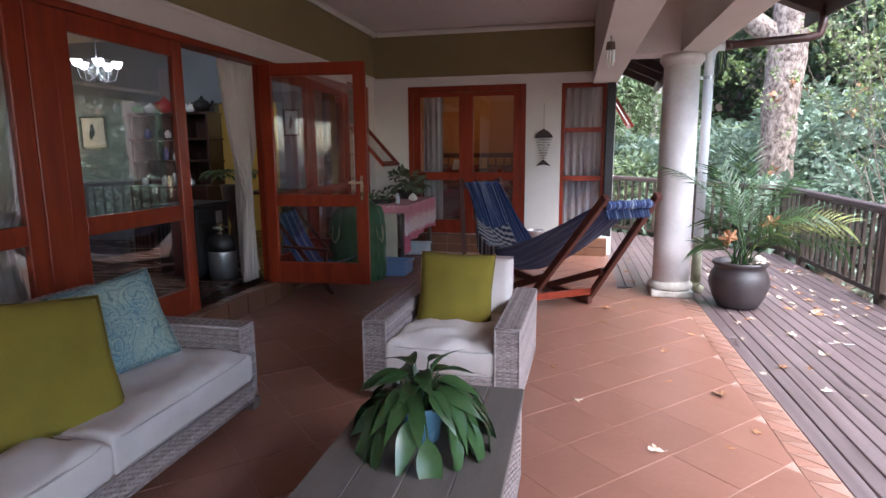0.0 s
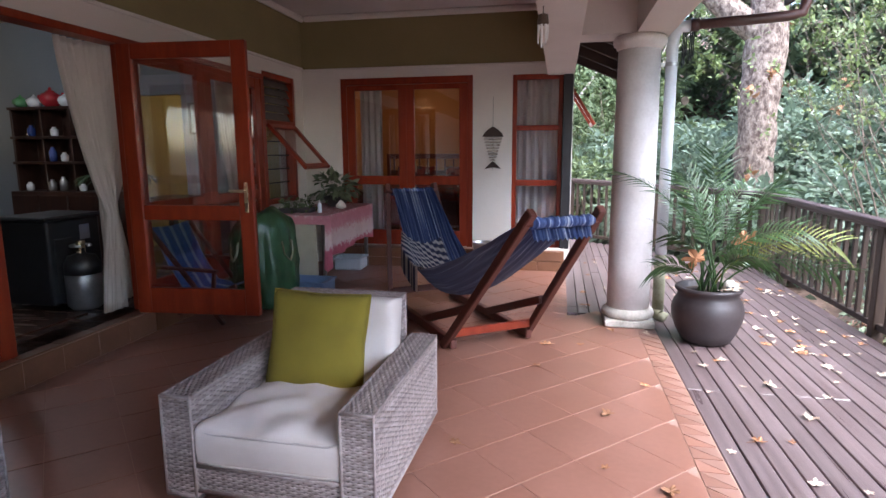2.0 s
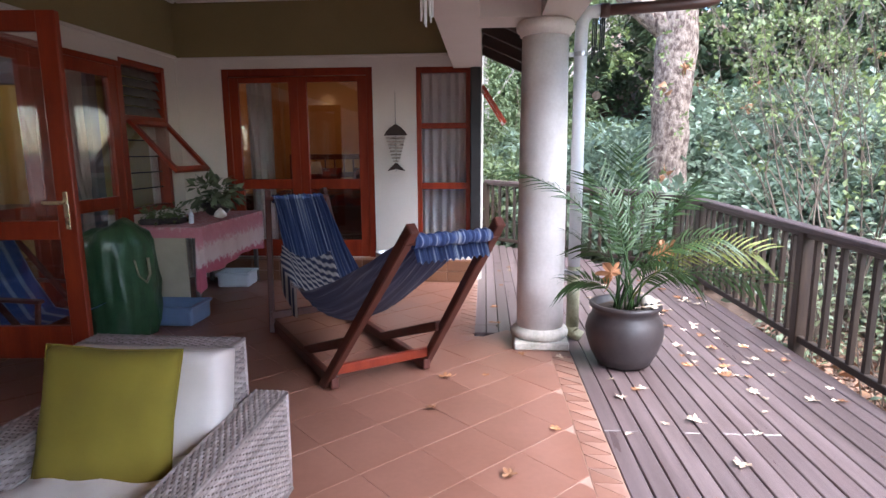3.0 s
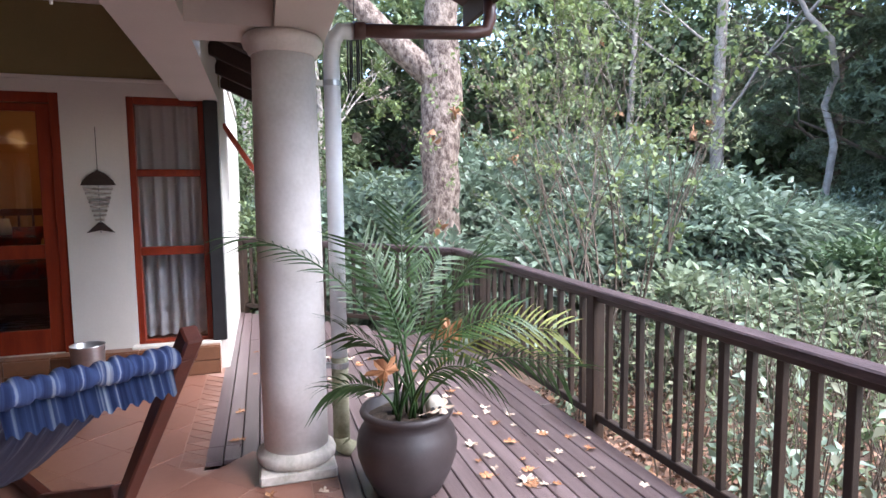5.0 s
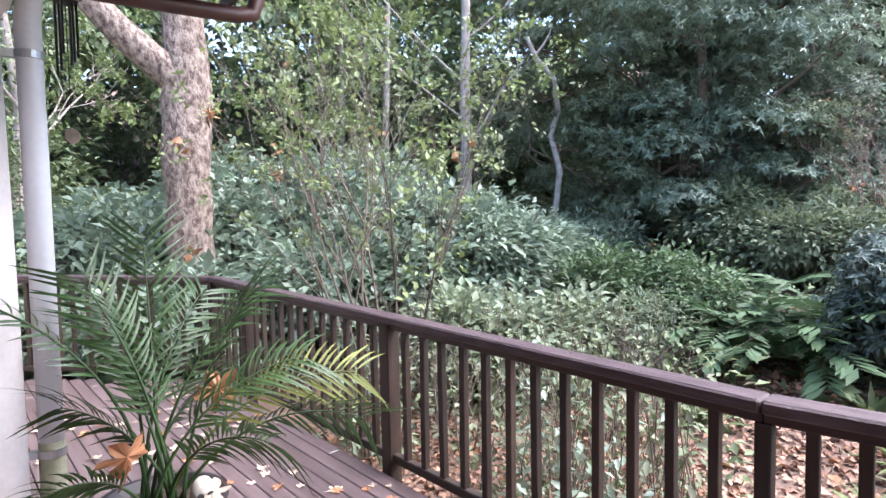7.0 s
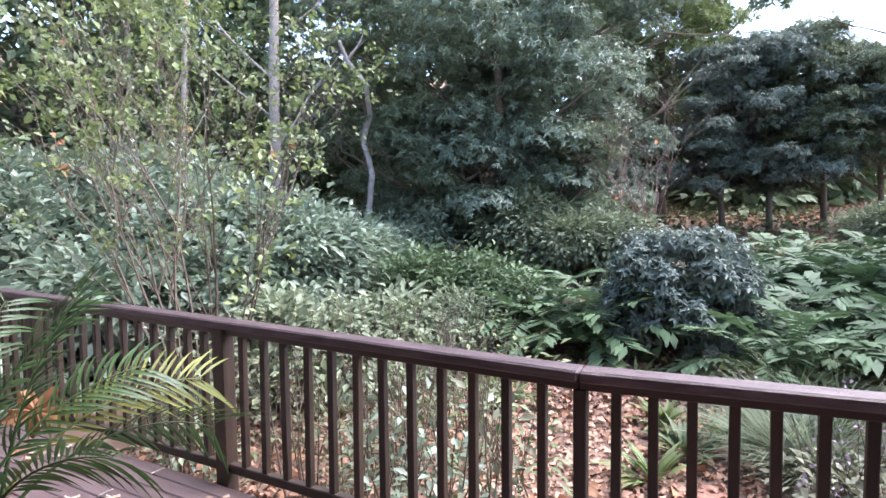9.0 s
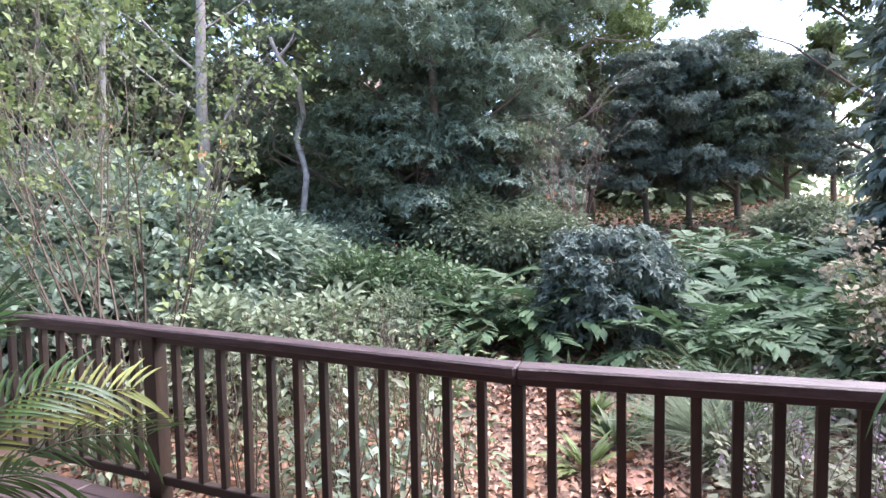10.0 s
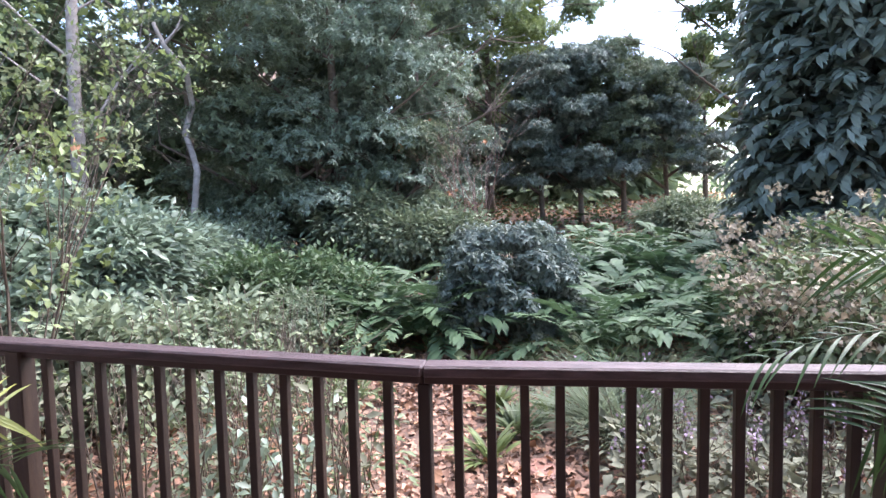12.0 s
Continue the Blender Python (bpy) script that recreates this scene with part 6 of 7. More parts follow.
scatter(9000, 2.0, 14, 11.0, 22, lambda x, y: (x + y) > 16.9, 0.15, 0.09, G["glossy"], "ground_cover", "glossy creeping ground cover on the bank", "ground cover", 0.5, 0.9)
scatter(12000, -2, 30, 17, 40, lambda x, y: x + y > 27, 0.4, 0.24, G["far"], "ground_cover", "green undergrowth up the wooded slope", "ground cover", 1.4, 1.0, 0)
for a, d, r in ((4.0, 4.2, 0.16), (3.2, 5.0, 0.13), (4.6, 3.7, 0.12)):
    x, y = polar(a, d)
    b = thing("stepping_stone", Matrix.Translation((x, y, ground_z(x, y))), "flat pinkish stepping stone among fallen leaves", "stone")
    part("stone", lathe(bmesh.new(), [(r, -0.03), (r * 1.05, 0.01), (r * 0.9, 0.03), (r * 0.4, 0.035)], 9), M["border_tile"], b)


# ---- fallen leaves on the deck and tiles ----
def fallen_leaf(seed):
    rng = random.Random(seed)
    bm = bmesh.new()
    n, rim = 30, []
    c = bm.verts.new((0, 0, 0.012))
    curl = rng.uniform(0.1, 0.5)
    for k in range(n):
        a = 2 * math.pi * k / n
        lobe = abs(math.cos(a * 2.5)) ** 0.7
        r = 0.05 * (0.42 + 0.62 * lobe) * rng.uniform(0.85, 1.1)
        x, y = r * math.cos(a), r * math.sin(a)
        rim.append(bm.verts.new((x, y, 0.004 + abs(x) * curl * rng.uniform(0.5, 1.3) + rng.uniform(0, 0.006))))
    for k in range(n):
        bm.faces.new((c, rim[k], rim[(k + 1) % n]))
    tube(bm, [(0, -0.02, 0.006), (0.01, -0.06, 0.006), (0.02, -0.09, 0.012)], 0.0015, 4)
    me = bpy.data.meshes.new("fallen_leaf")
    bm.to_mesh(me)
    bm.free()
    return me


M["leaf_pale"] = material("pale_dry_leaf", (0.38, 0.27, 0.19), (0.58, 0.47, 0.38), 0.8, scale=20, fine=90, bump=0.3, random_amt=0.25)
M["leaf_rust"] = material("rust_dry_leaf", (0.25, 0.1, 0.04), (0.4, 0.2, 0.1), 0.7, scale=20, fine=90, bump=0.3, random_amt=0.3)
LEAVES = [(fallen_leaf(k), M["leaf_pale" if k % 4 else "leaf_rust"]) for k in range(7)]
random.seed(44)
spots = [(2.35, 7.45), (2.89, 7.15), (2.55, 6.75), (1.95, 8.1), (2.0, 8.55), (2.25, 8.6), (1.6, 7.0), (3.2, 7.3), (3.02, 8.3), (2.6, 7.9), (1.35, 10.1), (1.2, 9.9), (2.5, 9.0), (2.75, 8.95), (2.1, 6.0), (2.2, 5.55), (2.45, 6.1), (2.62, 6.3), (1.75, 6.5), (2.3, 6.9), (3.6, 7.9), (3.75, 8.15), (3.35, 6.9)]
for k in range(142):
    if k < 105:
        x, y = min(4.32, abs(random.gauss(3.75, 0.33))), random.uniform(8.3, 11.7)
    elif k < 120:
        x, y = random.uniform(2.95, 4.25), random.uniform(6.2, 9.0)
    else:
        x, y = random.uniform(2.3, 3.3), random.uniform(9.7, 12.4)
    if (x - 3.16) ** 2 + (y - 8.87) ** 2 < 0.1:
        continue
    spots.append((x, y))
for x, y in spots:
    me, mt = random.choice((LEAVES[0], LEAVES[4], LEAVES[0], LEAVES[2]) if x < 2.85 else LEAVES)
    o = link("fallen_leaf", me, mt)
    k = random.uniform(0.38, 0.8)
    o.matrix_world = pose(x, y, 0.002, random.uniform(-6, 6), random.uniform(-6, 6), random.uniform(0, 360)) @ Matrix.Scale(k, 4)
    tagged(o, ("rust-brown" if mt is M["leaf_rust"] else "pale buff") + " dry fallen leaf lying on the floor", "leaf", "fallen leaves")
for x, y, z in ((3.3, 8.74, 0.43), (3.04, 8.74, 0.63), (3.42, 8.95, 0.74)):
    me, mt = LEAVES[0] if z > 0.5 else LEAVES[1]
    o = link("fallen_leaf", me, mt)
    o.matrix_world = pose(x, y, z, 60 if z > 0.5 else 8, 15, x * 300) @ Matrix.Scale(1.8 if z > 0.5 else 1.3, 4)
    tagged(o, "dry fallen leaf caught in the palm", "leaf", "fallen leaves")


# ---- the lounge behind the glass doors ----
def drape(name, f, m, label, nu=50, nv=24):
    o = part(name, sheet(f, nu, nv, 0.004), m, None, "", True)
    return tagged(o, label, "curtain")


def gathered(y0, y1, waist, zt=2.26, zb=0.21, x=-1.46, pull=1):
    """A curtain hung from y0 to y1, tied back at the waist towards y1 (pull 1) or y0 (pull -1)."""
    def f(u, v):
        z = zt + (zb - zt) * v
        k = min(1.0, v / 0.62) ** 1.6 if v < 0.62 else 1 - 0.35 * (v - 0.62) / 0.38
        w = (y1 - y0) * (1 - k) + waist * k
        y = y1 - w * (1 - u) if pull > 0 else y0 + w * u
        return Vector((x + 0.035 * math.sin(u * 44) * (1 - 0.3 * k) + 0.01 * math.sin(u * 17 + v * 4), y, z))
    return f


drape("curtain", gathered(7.86, 8.3, 0.12, zt=2.185, x=-1.275), M["curtain"], "cream curtain tied back beside the open door")
drape("curtain", gathered(5.75, 6.55, 0.3, pull=-1), M["curtain"], "cream curtain tied back behind the glass")
drape("curtain", gathered(8.34, 8.95, 0.16, pull=-1), M["curtain"], "cream curtain hanging behind the glass panel")
drape("curtain", gathered(10.0, 10.34, 0.12), M["curtain"], "cream curtain hanging behind the glass panel")


def pleated(x0, x1, y, zt, zb, folds, amp=0.03):
    return lambda u, v: Vector((x0 + (x1 - x0) * u, y + amp * math.sin(u * folds) + 0.012 * math.sin(u * folds * 0.37 + v * 2), zt + (zb - zt) * v))


drape("curtain", pleated(1.5, 2.08, 11.57, 2.26, 0.3, 38, 0.042), M["sheer"], "white pleated curtain behind the narrow window")
drape("curtain", pleated(-0.5, -0.2, 11.78, 2.4, 0.3, 24), M["sheer"], "white curtain beside the end doors")

# chandelier
ch = thing("chandelier", Matrix.Translation((-3.05, 8.5, 2.18)) @ Matrix.Scale(0.62, 4), "dark iron chandelier with white glass shades", "chandelier")
part("rod", tube(bmesh.new(), [(0, 0, -0.05), (0, 0, 0.95)], 0.012, 8), M["dark_metal"], ch)
part("hub", lathe(bmesh.new(), [(0.01, -0.1), (0.04, -0.07), (0.05, 0), (0.03, 0.06), (0.015, 0.12)], 16), M["dark_metal"], ch, smooth=True)
M["shade_glow"] = glow("lit_white_glass", (0.9, 0.95, 1.0), 2.2)
for k in range(5):
    a = 2 * math.pi * k / 5 + 0.5
    c, s_ = math.cos(a), math.sin(a)
    arm_ = part("arm", tube(bmesh.new(), [(0.03 * c, 0.03 * s_, 0.0), (0.14 * c, 0.14 * s_, -0.1), (0.26 * c, 0.26 * s_, -0.06), (0.3 * c, 0.3 * s_, 0.08), (0.3 * c, 0.3 * s_, 0.13)], 0.009, 8), M["dark_metal"], ch, smooth=True)
    part("scroll", tube(bmesh.new(), [((0.14 + 0.05 * math.cos(q)) * c, (0.14 + 0.05 * math.cos(q)) * s_, -0.02 + 0.05 * math.sin(q)) for q in np.linspace(0, 5, 12)], 0.006, 6), M["dark_metal"], arm_)
    part("shade", lathe(bmesh.new(), [(0.025, 0.12), (0.05, 0.14), (0.065, 0.18), (0.085, 0.225), (0.082, 0.226), (0.06, 0.18), (0.02, 0.14)], 20, (0.3 * c, 0.3 * s_, 0)), M["shade_glow"], ch, "lit white glass shade", True)

# dresser with crockery
dr = thing("dresser", Matrix.Translation((-4.0, 9.88, STEP)), "tall dark wooden dresser with shelves", "dresser")
part("base_cabinet", bx(0, 1.15, 0, 0.4, 0, 0.8, 0.008), M["cabinet_wood"], dr)
for x in (0.02, 0.4, 0.78):
    d_ = part("door", bx(x, x + 0.35, -0.018, 0, 0.06, 0.76, 0.006), M["cabinet_wood"], dr)
    part("handle", bx(x + 0.3, x + 0.32, -0.035, -0.018, 0.4, 0.46, 0.003), M["brass"], d_)
for x in (0, 0.38, 0.75, 1.12):
    part("upright", bx(x, x + 0.03, 0.1, 0.4, 0.8, 1.72, 0.004), M["cabinet_wood"], dr)
for z in (1.1, 1.38, 1.7):
    part("shelf", bx(-0.02, 1.17, 0.09, 0.4, z, z + 0.03, 0.004), M["cabinet_wood"], dr)
part("back_panel", bx(0, 1.15, 0.385, 0.4, 0.8, 1.72), M["cabinet_wood"], dr)
M["red_enamel"] = material("red_enamel", (0.4, 0.02, 0.03), (0.48, 0.03, 0.04), 0.2, bump=0.02)
M["white_china"] = material("white_china", (0.7, 0.7, 0.7), (0.78, 0.78, 0.78), 0.15, bump=0.02)
M["green_glass"] = material("green_glaze", (0.1, 0.3, 0.12), (0.14, 0.36, 0.16), 0.2, bump=0.02)
M["blue_glass"] = material("blue_glaze", (0.03, 0.05, 0.2), (0.05, 0.08, 0.28), 0.2, bump=0.02)


def teapot(x, mat, k, label, z=STEP + 1.73, y=10.05):
    t = thing("teapot", Matrix.Translation((x, y, z)) @ Matrix.Scale(k, 4), label, "teapot")
    part("body", lathe(bmesh.new(), [(0.04, 0), (0.075, 0.03), (0.085, 0.065), (0.07, 0.1), (0.035, 0.12)], 20), mat, t, smooth=True)
    part("lid", lathe(bmesh.new(), [(0.036, 0.118), (0.03, 0.13), (0.01, 0.135), (0.014, 0.15), (0.004, 0.158)], 16), mat, t, smooth=True)
    part("spout", tube(bmesh.new(), [(0.07, 0, 0.05), (0.105, 0, 0.075), (0.125, 0, 0.11)], [0.016, 0.012, 0.009], 8), mat, t, smooth=True)
    part("handle", tube(bmesh.new(), [(-0.07, 0, 0.09), (-0.115, 0, 0.095), (-0.125, 0, 0.06), (-0.08, 0, 0.035)], 0.007, 8), mat, t, smooth=True)


for x, mt, k, lb in ((-3.9, "green_glass", 0.9, "green glazed teapot on the dresser"), (-3.72, "white_china", 0.9, "white china teapot on the dresser"), (-3.5, "red_enamel", 1.35, "red enamel teapot on the dresser"), (-3.3, "white_china", 1.0, "white china teapot on the dresser"), (-3.12, "white_china", 0.8, "white china teapot on the dresser"), (-2.96, "black", 1.3, "black teapot on the dresser")):
    teapot(x, M[mt], k, lb)
for x, z, mt, h in ((-3.85, 0.8, "white_china", 0.1), (-3.55, 0.8, "metal", 0.13), (-3.4, 0.8, "metal", 0.16), (-3.15, 0.8, "white_china", 0.08), (-3.5, 1.13, "blue_glass", 0.16), (-3.35, 1.13, "white_china", 0.1), (-3.75, 1.41, "blue_glass", 0.12), (-3.45, 1.41, "white_china", 0.1)):
    o = part("jar", lathe(bmesh.new(), [(0.03, 0), (0.04, 0.02), (0.04, h * 0.7), (0.02, h * 0.85), (0.022, h)], 16), M[mt], None, "", True)
    o.matrix_world = Matrix.Translation((x, 10.0, STEP + z + 0.001 if z == 0.8 else STEP + z))
    tagged(o, "small jar standing on a dresser shelf", "jar")

# pictures, gas heater, cylinder, house plant
def picture(m, w, h, label):
    p = thing("picture", m, label, "picture")
    part("mount", bx(-w / 2, w / 2, 0.004, 0.012, -h / 2, h / 2), M["white_china"], p)
    bm = bmesh.new()
    for a in ((-w / 2 - 0.015, -w / 2 + 0.012, -h / 2, h / 2), (w / 2 - 0.012, w / 2 + 0.015, -h / 2, h / 2), (-w / 2 - 0.015, w / 2 + 0.015, h / 2 - 0.004, h / 2 + 0.02), (-w / 2 - 0.015, w / 2 + 0.015, -h / 2 - 0.02, -h / 2 + 0.004)):
        box(bm, a[0], a[1], -0.01, 0.016, a[2], a[3], 0.002)
    part("frame", bm, M["black"], p)
    part("print", tube(bmesh.new(), [(-0.1 * w, 0, -0.25 * h), (0.05 * w, 0, 0.0), (-0.02 * w, 0, 0.28 * h)], [0.06 * w, 0.16 * w, 0.05 * w], 8, flat=0.02), M["dark_metal"], p)


picture(Matrix.Translation((-3.17, 10.28, 1.7)), 0.16, 0.4, "narrow framed print on the blue wall")
picture(Matrix.Translation((-1.85, 10.28, 1.78)), 0.2, 0.3, "framed bird print on the blue wall")
picture(Matrix.Translation((-5.45, 10.28, 1.8)), 0.42, 0.36, "framed picture on the lounge wall")
picture(Matrix.Translation((-4.85, 10.28, 1.7)), 0.4, 0.4, "framed picture on the lounge wall")
gh = thing("gas_heater", Matrix.Translation((-2.0, 8.38, STEP)), "black gas heater cabinet with a gas bottle", "gas heater")
part("cabinet", bx(-0.22, 0.22, -0.25, 0.28, 0.03, 0.7, 0.02, seg=2), M["black"], gh)
part("top_tray", bx(-0.24, 0.24, -0.27, 0.3, 0.7, 0.73, 0.008), M["black"], gh)
part("grille", bx(0.222, 0.23, -0.2, -0.02, 0.12, 0.55, 0.002), M["dark_metal"], gh)
part("label_plate", bx(0.222, 0.226, 0.06, 0.16, 0.52, 0.64), M["metal"], gh)
gb = thing("gas_cylinder", Matrix.Translation((-1.62, 8.27, STEP)), "silver gas cylinder with a dark upper half", "gas cylinder")
part("body", lathe(bmesh.new(), [(0.1, 0.0), (0.13, 0.03), (0.132, 0.26), (0.132, 0.28)], 28), M["metal"], gb, smooth=True)
part("shoulder", lathe(bmesh.new(), [(0.132, 0.28), (0.13, 0.36), (0.1, 0.42), (0.03, 0.44), (0.025, 0.48)], 28), M["dark_metal"], gb, "dark shoulder", True)
part("collar", tube(bmesh.new(), [(0.07 * math.cos(a), 0.07 * math.sin(a), 0.5) for a in np.linspace(0, 5.5, 14)], 0.01, 8), M["metal"], gb, smooth=True)
part("valve", bx(-0.02, 0.02, -0.03, 0.03, 0.44, 0.54, 0.005), M["brass"], gb)
hp = thing("house_plant", Matrix.Translation((-2.1, 9.3, STEP)), "dark drooping house plant on a stand", "potted plant")
part("stand", lathe(bmesh.new(), [(0.13, 0), (0.12, 0.04), (0.06, 0.4), (0.13, 0.6), (0.15, 0.85), (0.13, 0.86)], 20), M["cabinet_wood"], hp, smooth=True)
for k in range(14):
    P, W, U, Ls, pts = frond_arrays((0, 0, 0.86), k * 2.4, 0.4, radians(75), radians(120), 0.1, 5, 0.5)
    link("frond", leaf_data("frond", P, W, U, Ls * 1.3, 0.035, 0.3, 0.1, 3), G["lily"], hp)
for k, (x0, x1, y0, y1, lb) in enumerate(((-3.6, -2.6, 5.6, 7.6, "dark wooden dining table in the lounge"), (-2.2, -1.75, 9.6, 10.2, "dark wooden side table by the wall"))):
    t = thing("side_table" if k else "dining_table", Matrix.Translation(((x0 + x1) / 2, (y0 + y1) / 2, STEP)), lb, "table")
    w, d_ = (x1 - x0) / 2, (y1 - y0) / 2
    part("tabletop", bx(-w, w, -d_, d_, 0.72, 0.76, 0.008), M["cabinet_wood"], t)
    for sx in (-1, 1):
        for sy in (-1, 1):
            part("leg", bx(sx * (w - 0.05) - 0.03, sx * (w - 0.05) + 0.03, sy * (d_ - 0.05) - 0.03, sy * (d_ - 0.05) + 0.03, 0, 0.72, 0.005), M["cabinet_wood"], t)
ll = thing("lounge_lamp", Matrix.Translation((-5.3, 9.8, STEP)), "standing lamp with a lit cream shade", "lamp")
part("stand", lathe(bmesh.new(), [(0.12, 0), (0.12, 0.02), (0.015, 0.05), (0.015, 1.05)], 18), M["dark_metal"], ll, smooth=True)
part("shade", lathe(bmesh.new(), [(0.16, 1.02), (0.11, 1.26), (0.108, 1.26), (0.158, 1.02)], 24), M["curtain"], ll, "cream cloth shade", True)
rug = part("rug", bx(-2.6, -1.45, 7.2, 8.1, STEP, STEP + 0.012, 0.004), M["inner_floor"])
tagged(rug, "dark woven rug inside the doorway", "rug")

# bedroom
bed = thing("bed", Matrix.Translation((0.4, 13.9, 0.24)), "bed with a dark wooden headboard and red patterned cover", "bed")
for x in (-1.45, 1.15):
    part("bed_post", bx(x - 0.03, x + 0.03, 0.95, 1.02, 0, 1.14, 0.006), M["dark_wood"], bed)
for z in (0.5, 0.75, 1.05):
    part("headboard_rail", bx(-1.42, 1.12, 0.965, 1.005, z, z + 0.09, 0.006), M["dark_wood"], bed)
for k in range(16):
    x = -1.35 + k * 0.16
    part("spindle", bx(x - 0.012, x + 0.012, 0.972, 0.998, 0.59, 1.05, 0.003), M["dark_wood"], bed)
M["bed_cover"] = material("red_patterned_cover", (0.22, 0.02, 0.015), (0.04, 0.03, 0.05), 0.9, scale=9, fine=60, bump=0.2, spread=0.25)
mt_ = part("mattress", cushion(2.4, 2.0, 0.36, 16, 0.4, 0.03, 4, True), M["bed_cover"], bed, "red patterned bed cover", True)
mt_.location = (-0.15, -0.05, 0.42)
for x in (-0.9, 0.0, 0.7):
    p = part("pillow", cushion(0.7, 0.45, 0.2, 12, 0.5, 0.02, int(x * 9) + 20), M["bed_cover"], bed, "", True)
    p.matrix_basis = pose(x, 0.75, 0.72, 60, 0, 0)
part("foot_rail", bx(-1.42, 1.12, -1.1, -1.05, 0.1, 0.45, 0.01), M["dark_wood"], bed)
for x in (-1.39, 1.09):
    part("leg", bx(x - 0.03, x + 0.03, -1.1, -1.04, 0, 0.5, 0.005), M["dark_wood"], bed)
ns = thing("nightstand", Matrix.Translation((-1.0, 12.9, 0.24)), "small dark wooden nightstand", "nightstand")
part("body", bx(-0.2, 0.2, -0.2, 0.2, 0, 0.6, 0.01), M["dark_wood"], ns)
tl = thing("table_lamp", Matrix.Translation((-0.55, 14.6, 0.84)), "table lamp with a cream cloth shade", "lamp")
tl.location.z = 0.24
part("stand", lathe(bmesh.new(), [(0.07, 0), (0.06, 0.02), (0.015, 0.06), (0.02, 0.6), (0.012, 0.85)], 16), M["dark_wood"], tl, smooth=True)
part("shade", lathe(bmesh.new(), [(0.11, 0.82), (0.07, 1.02), (0.068, 1.02), (0.108, 0.82)], 20), M["sheer"], tl, smooth=True)


# ---- the corner with the table ----
tb = thing("utility_table", Matrix.Translation((-0.55, 10.6, 0)), "table with a cream side panel in the corner", "table")
part("tabletop", bx(-0.31, 0.31, -0.72, 0.72, 0.74, 0.77, 0.006), M["table"], tb)
part("side_panel", bx(-0.27, 0.2, -0.7, -0.68, 0.1, 0.74, 0.004), material("cream_board", (0.42, 0.36, 0.26), (0.48, 0.42, 0.31), 0.7, bump=0.08), tb, "cream board panel")
for x in (-0.28, 0.24):
    for y in (-0.68, 0.64):
        part("leg", bx(x, x + 0.04, y, y + 0.04, 0, 0.74, 0.004), M["table"], tb)


def cloth_material():
    m = material("pink_batik_cloth", (0.42, 0.09, 0.13), (0.5, 0.13, 0.17), 0.9, scale=8, fine=220, bump=0.2)
    N, L = m.node_tree.nodes, m.node_tree.links
    b = N["Principled BSDF"]
    old = b.inputs["Base Color"].links[0].from_socket
    tc, sep, nz, mad, rp, mix = N.new("ShaderNodeTexCoord"), N.new("ShaderNodeSeparateXYZ"), N.new("ShaderNodeTexNoise"), N.new("ShaderNodeMath"), N.new("ShaderNodeValToRGB"), N.new("ShaderNodeMix")
    L.new(tc.outputs["Object"], sep.inputs[0])
    L.new(tc.outputs["Object"], nz.inputs["Vector"])
    nz.inputs["Scale"].default_value = 26
    mad.operation = "MULTIPLY_ADD"
    mad.inputs[1].default_value = 0.16
    L.new(nz.outputs["Fac"], mad.inputs[0])
    L.new(sep.outputs["Z"], mad.inputs[2])
    cr = rp.color_ramp
    cr.interpolation = "LINEAR"
    cr.elements[0].position, cr.elements[0].color = 0.0, (0, 0, 0, 1)
    cr.elements[1].position, cr.elements[1].color = 1.0, (1, 1, 1, 1)
    for p, v in ((0.5, 0), (0.54, 0.9), (0.66, 0.75), (0.72, 0.25), (0.8, 0.15), (0.845, 0.2), (0.875, 0.6)):
        e = cr.elements.new(p)
        e.color = (v, v, v, 1)
    L.new(mad.outputs[0], rp.inputs[0])
    mix.data_type = "RGBA"
    mix.inputs["B"].default_value = (0.66, 0.55, 0.52, 1)
    L.new(rp.outputs[0], mix.inputs["Factor"])
    L.new(old, mix.inputs["A"])
    L.new(mix.outputs["Result"], b.inputs["Base Color"])
    return m


bm = sheet(lambda u, v: Vector((-0.88 + 0.66 * u, 9.86 + 1.48 * v, 0.775 + 0.003 * math.sin(u * 9) * math.sin(v * 14))), 12, 20)
for f in (lambda u, v: Vector((-0.22 + 0.012 * u + 0.014 * u * math.sin(v * 30), 9.86 + 1.48 * v, 0.775 - 0.4 * u - 0.03 * u * math.sin(v * 7))),
          lambda u, v: Vector((-0.88 + 0.66 * v, 9.86 - 0.008 * u, 0.775 - 0.09 * u)),
          lambda u, v: Vector((-0.24 + 0.06 * v + 0.015 * math.sin(v * 9) * u, 9.86 - 0.02 * u + 0.07 * v * u - 0.03 * u, 0.775 - (0.6 - 0.15 * abs(v - 0.4)) * u))):
    b2 = sheet(f, 16, 40)
    me = bpy.data.meshes.new("c")
    b2.to_mesh(me)
    b2.free()
    bm.from_mesh(me)
    bpy.data.meshes.remove(me)
tagged(part("tablecloth", bm, cloth_material(), None, "", True), "pink and white batik tablecloth hanging over the table", "tablecloth")


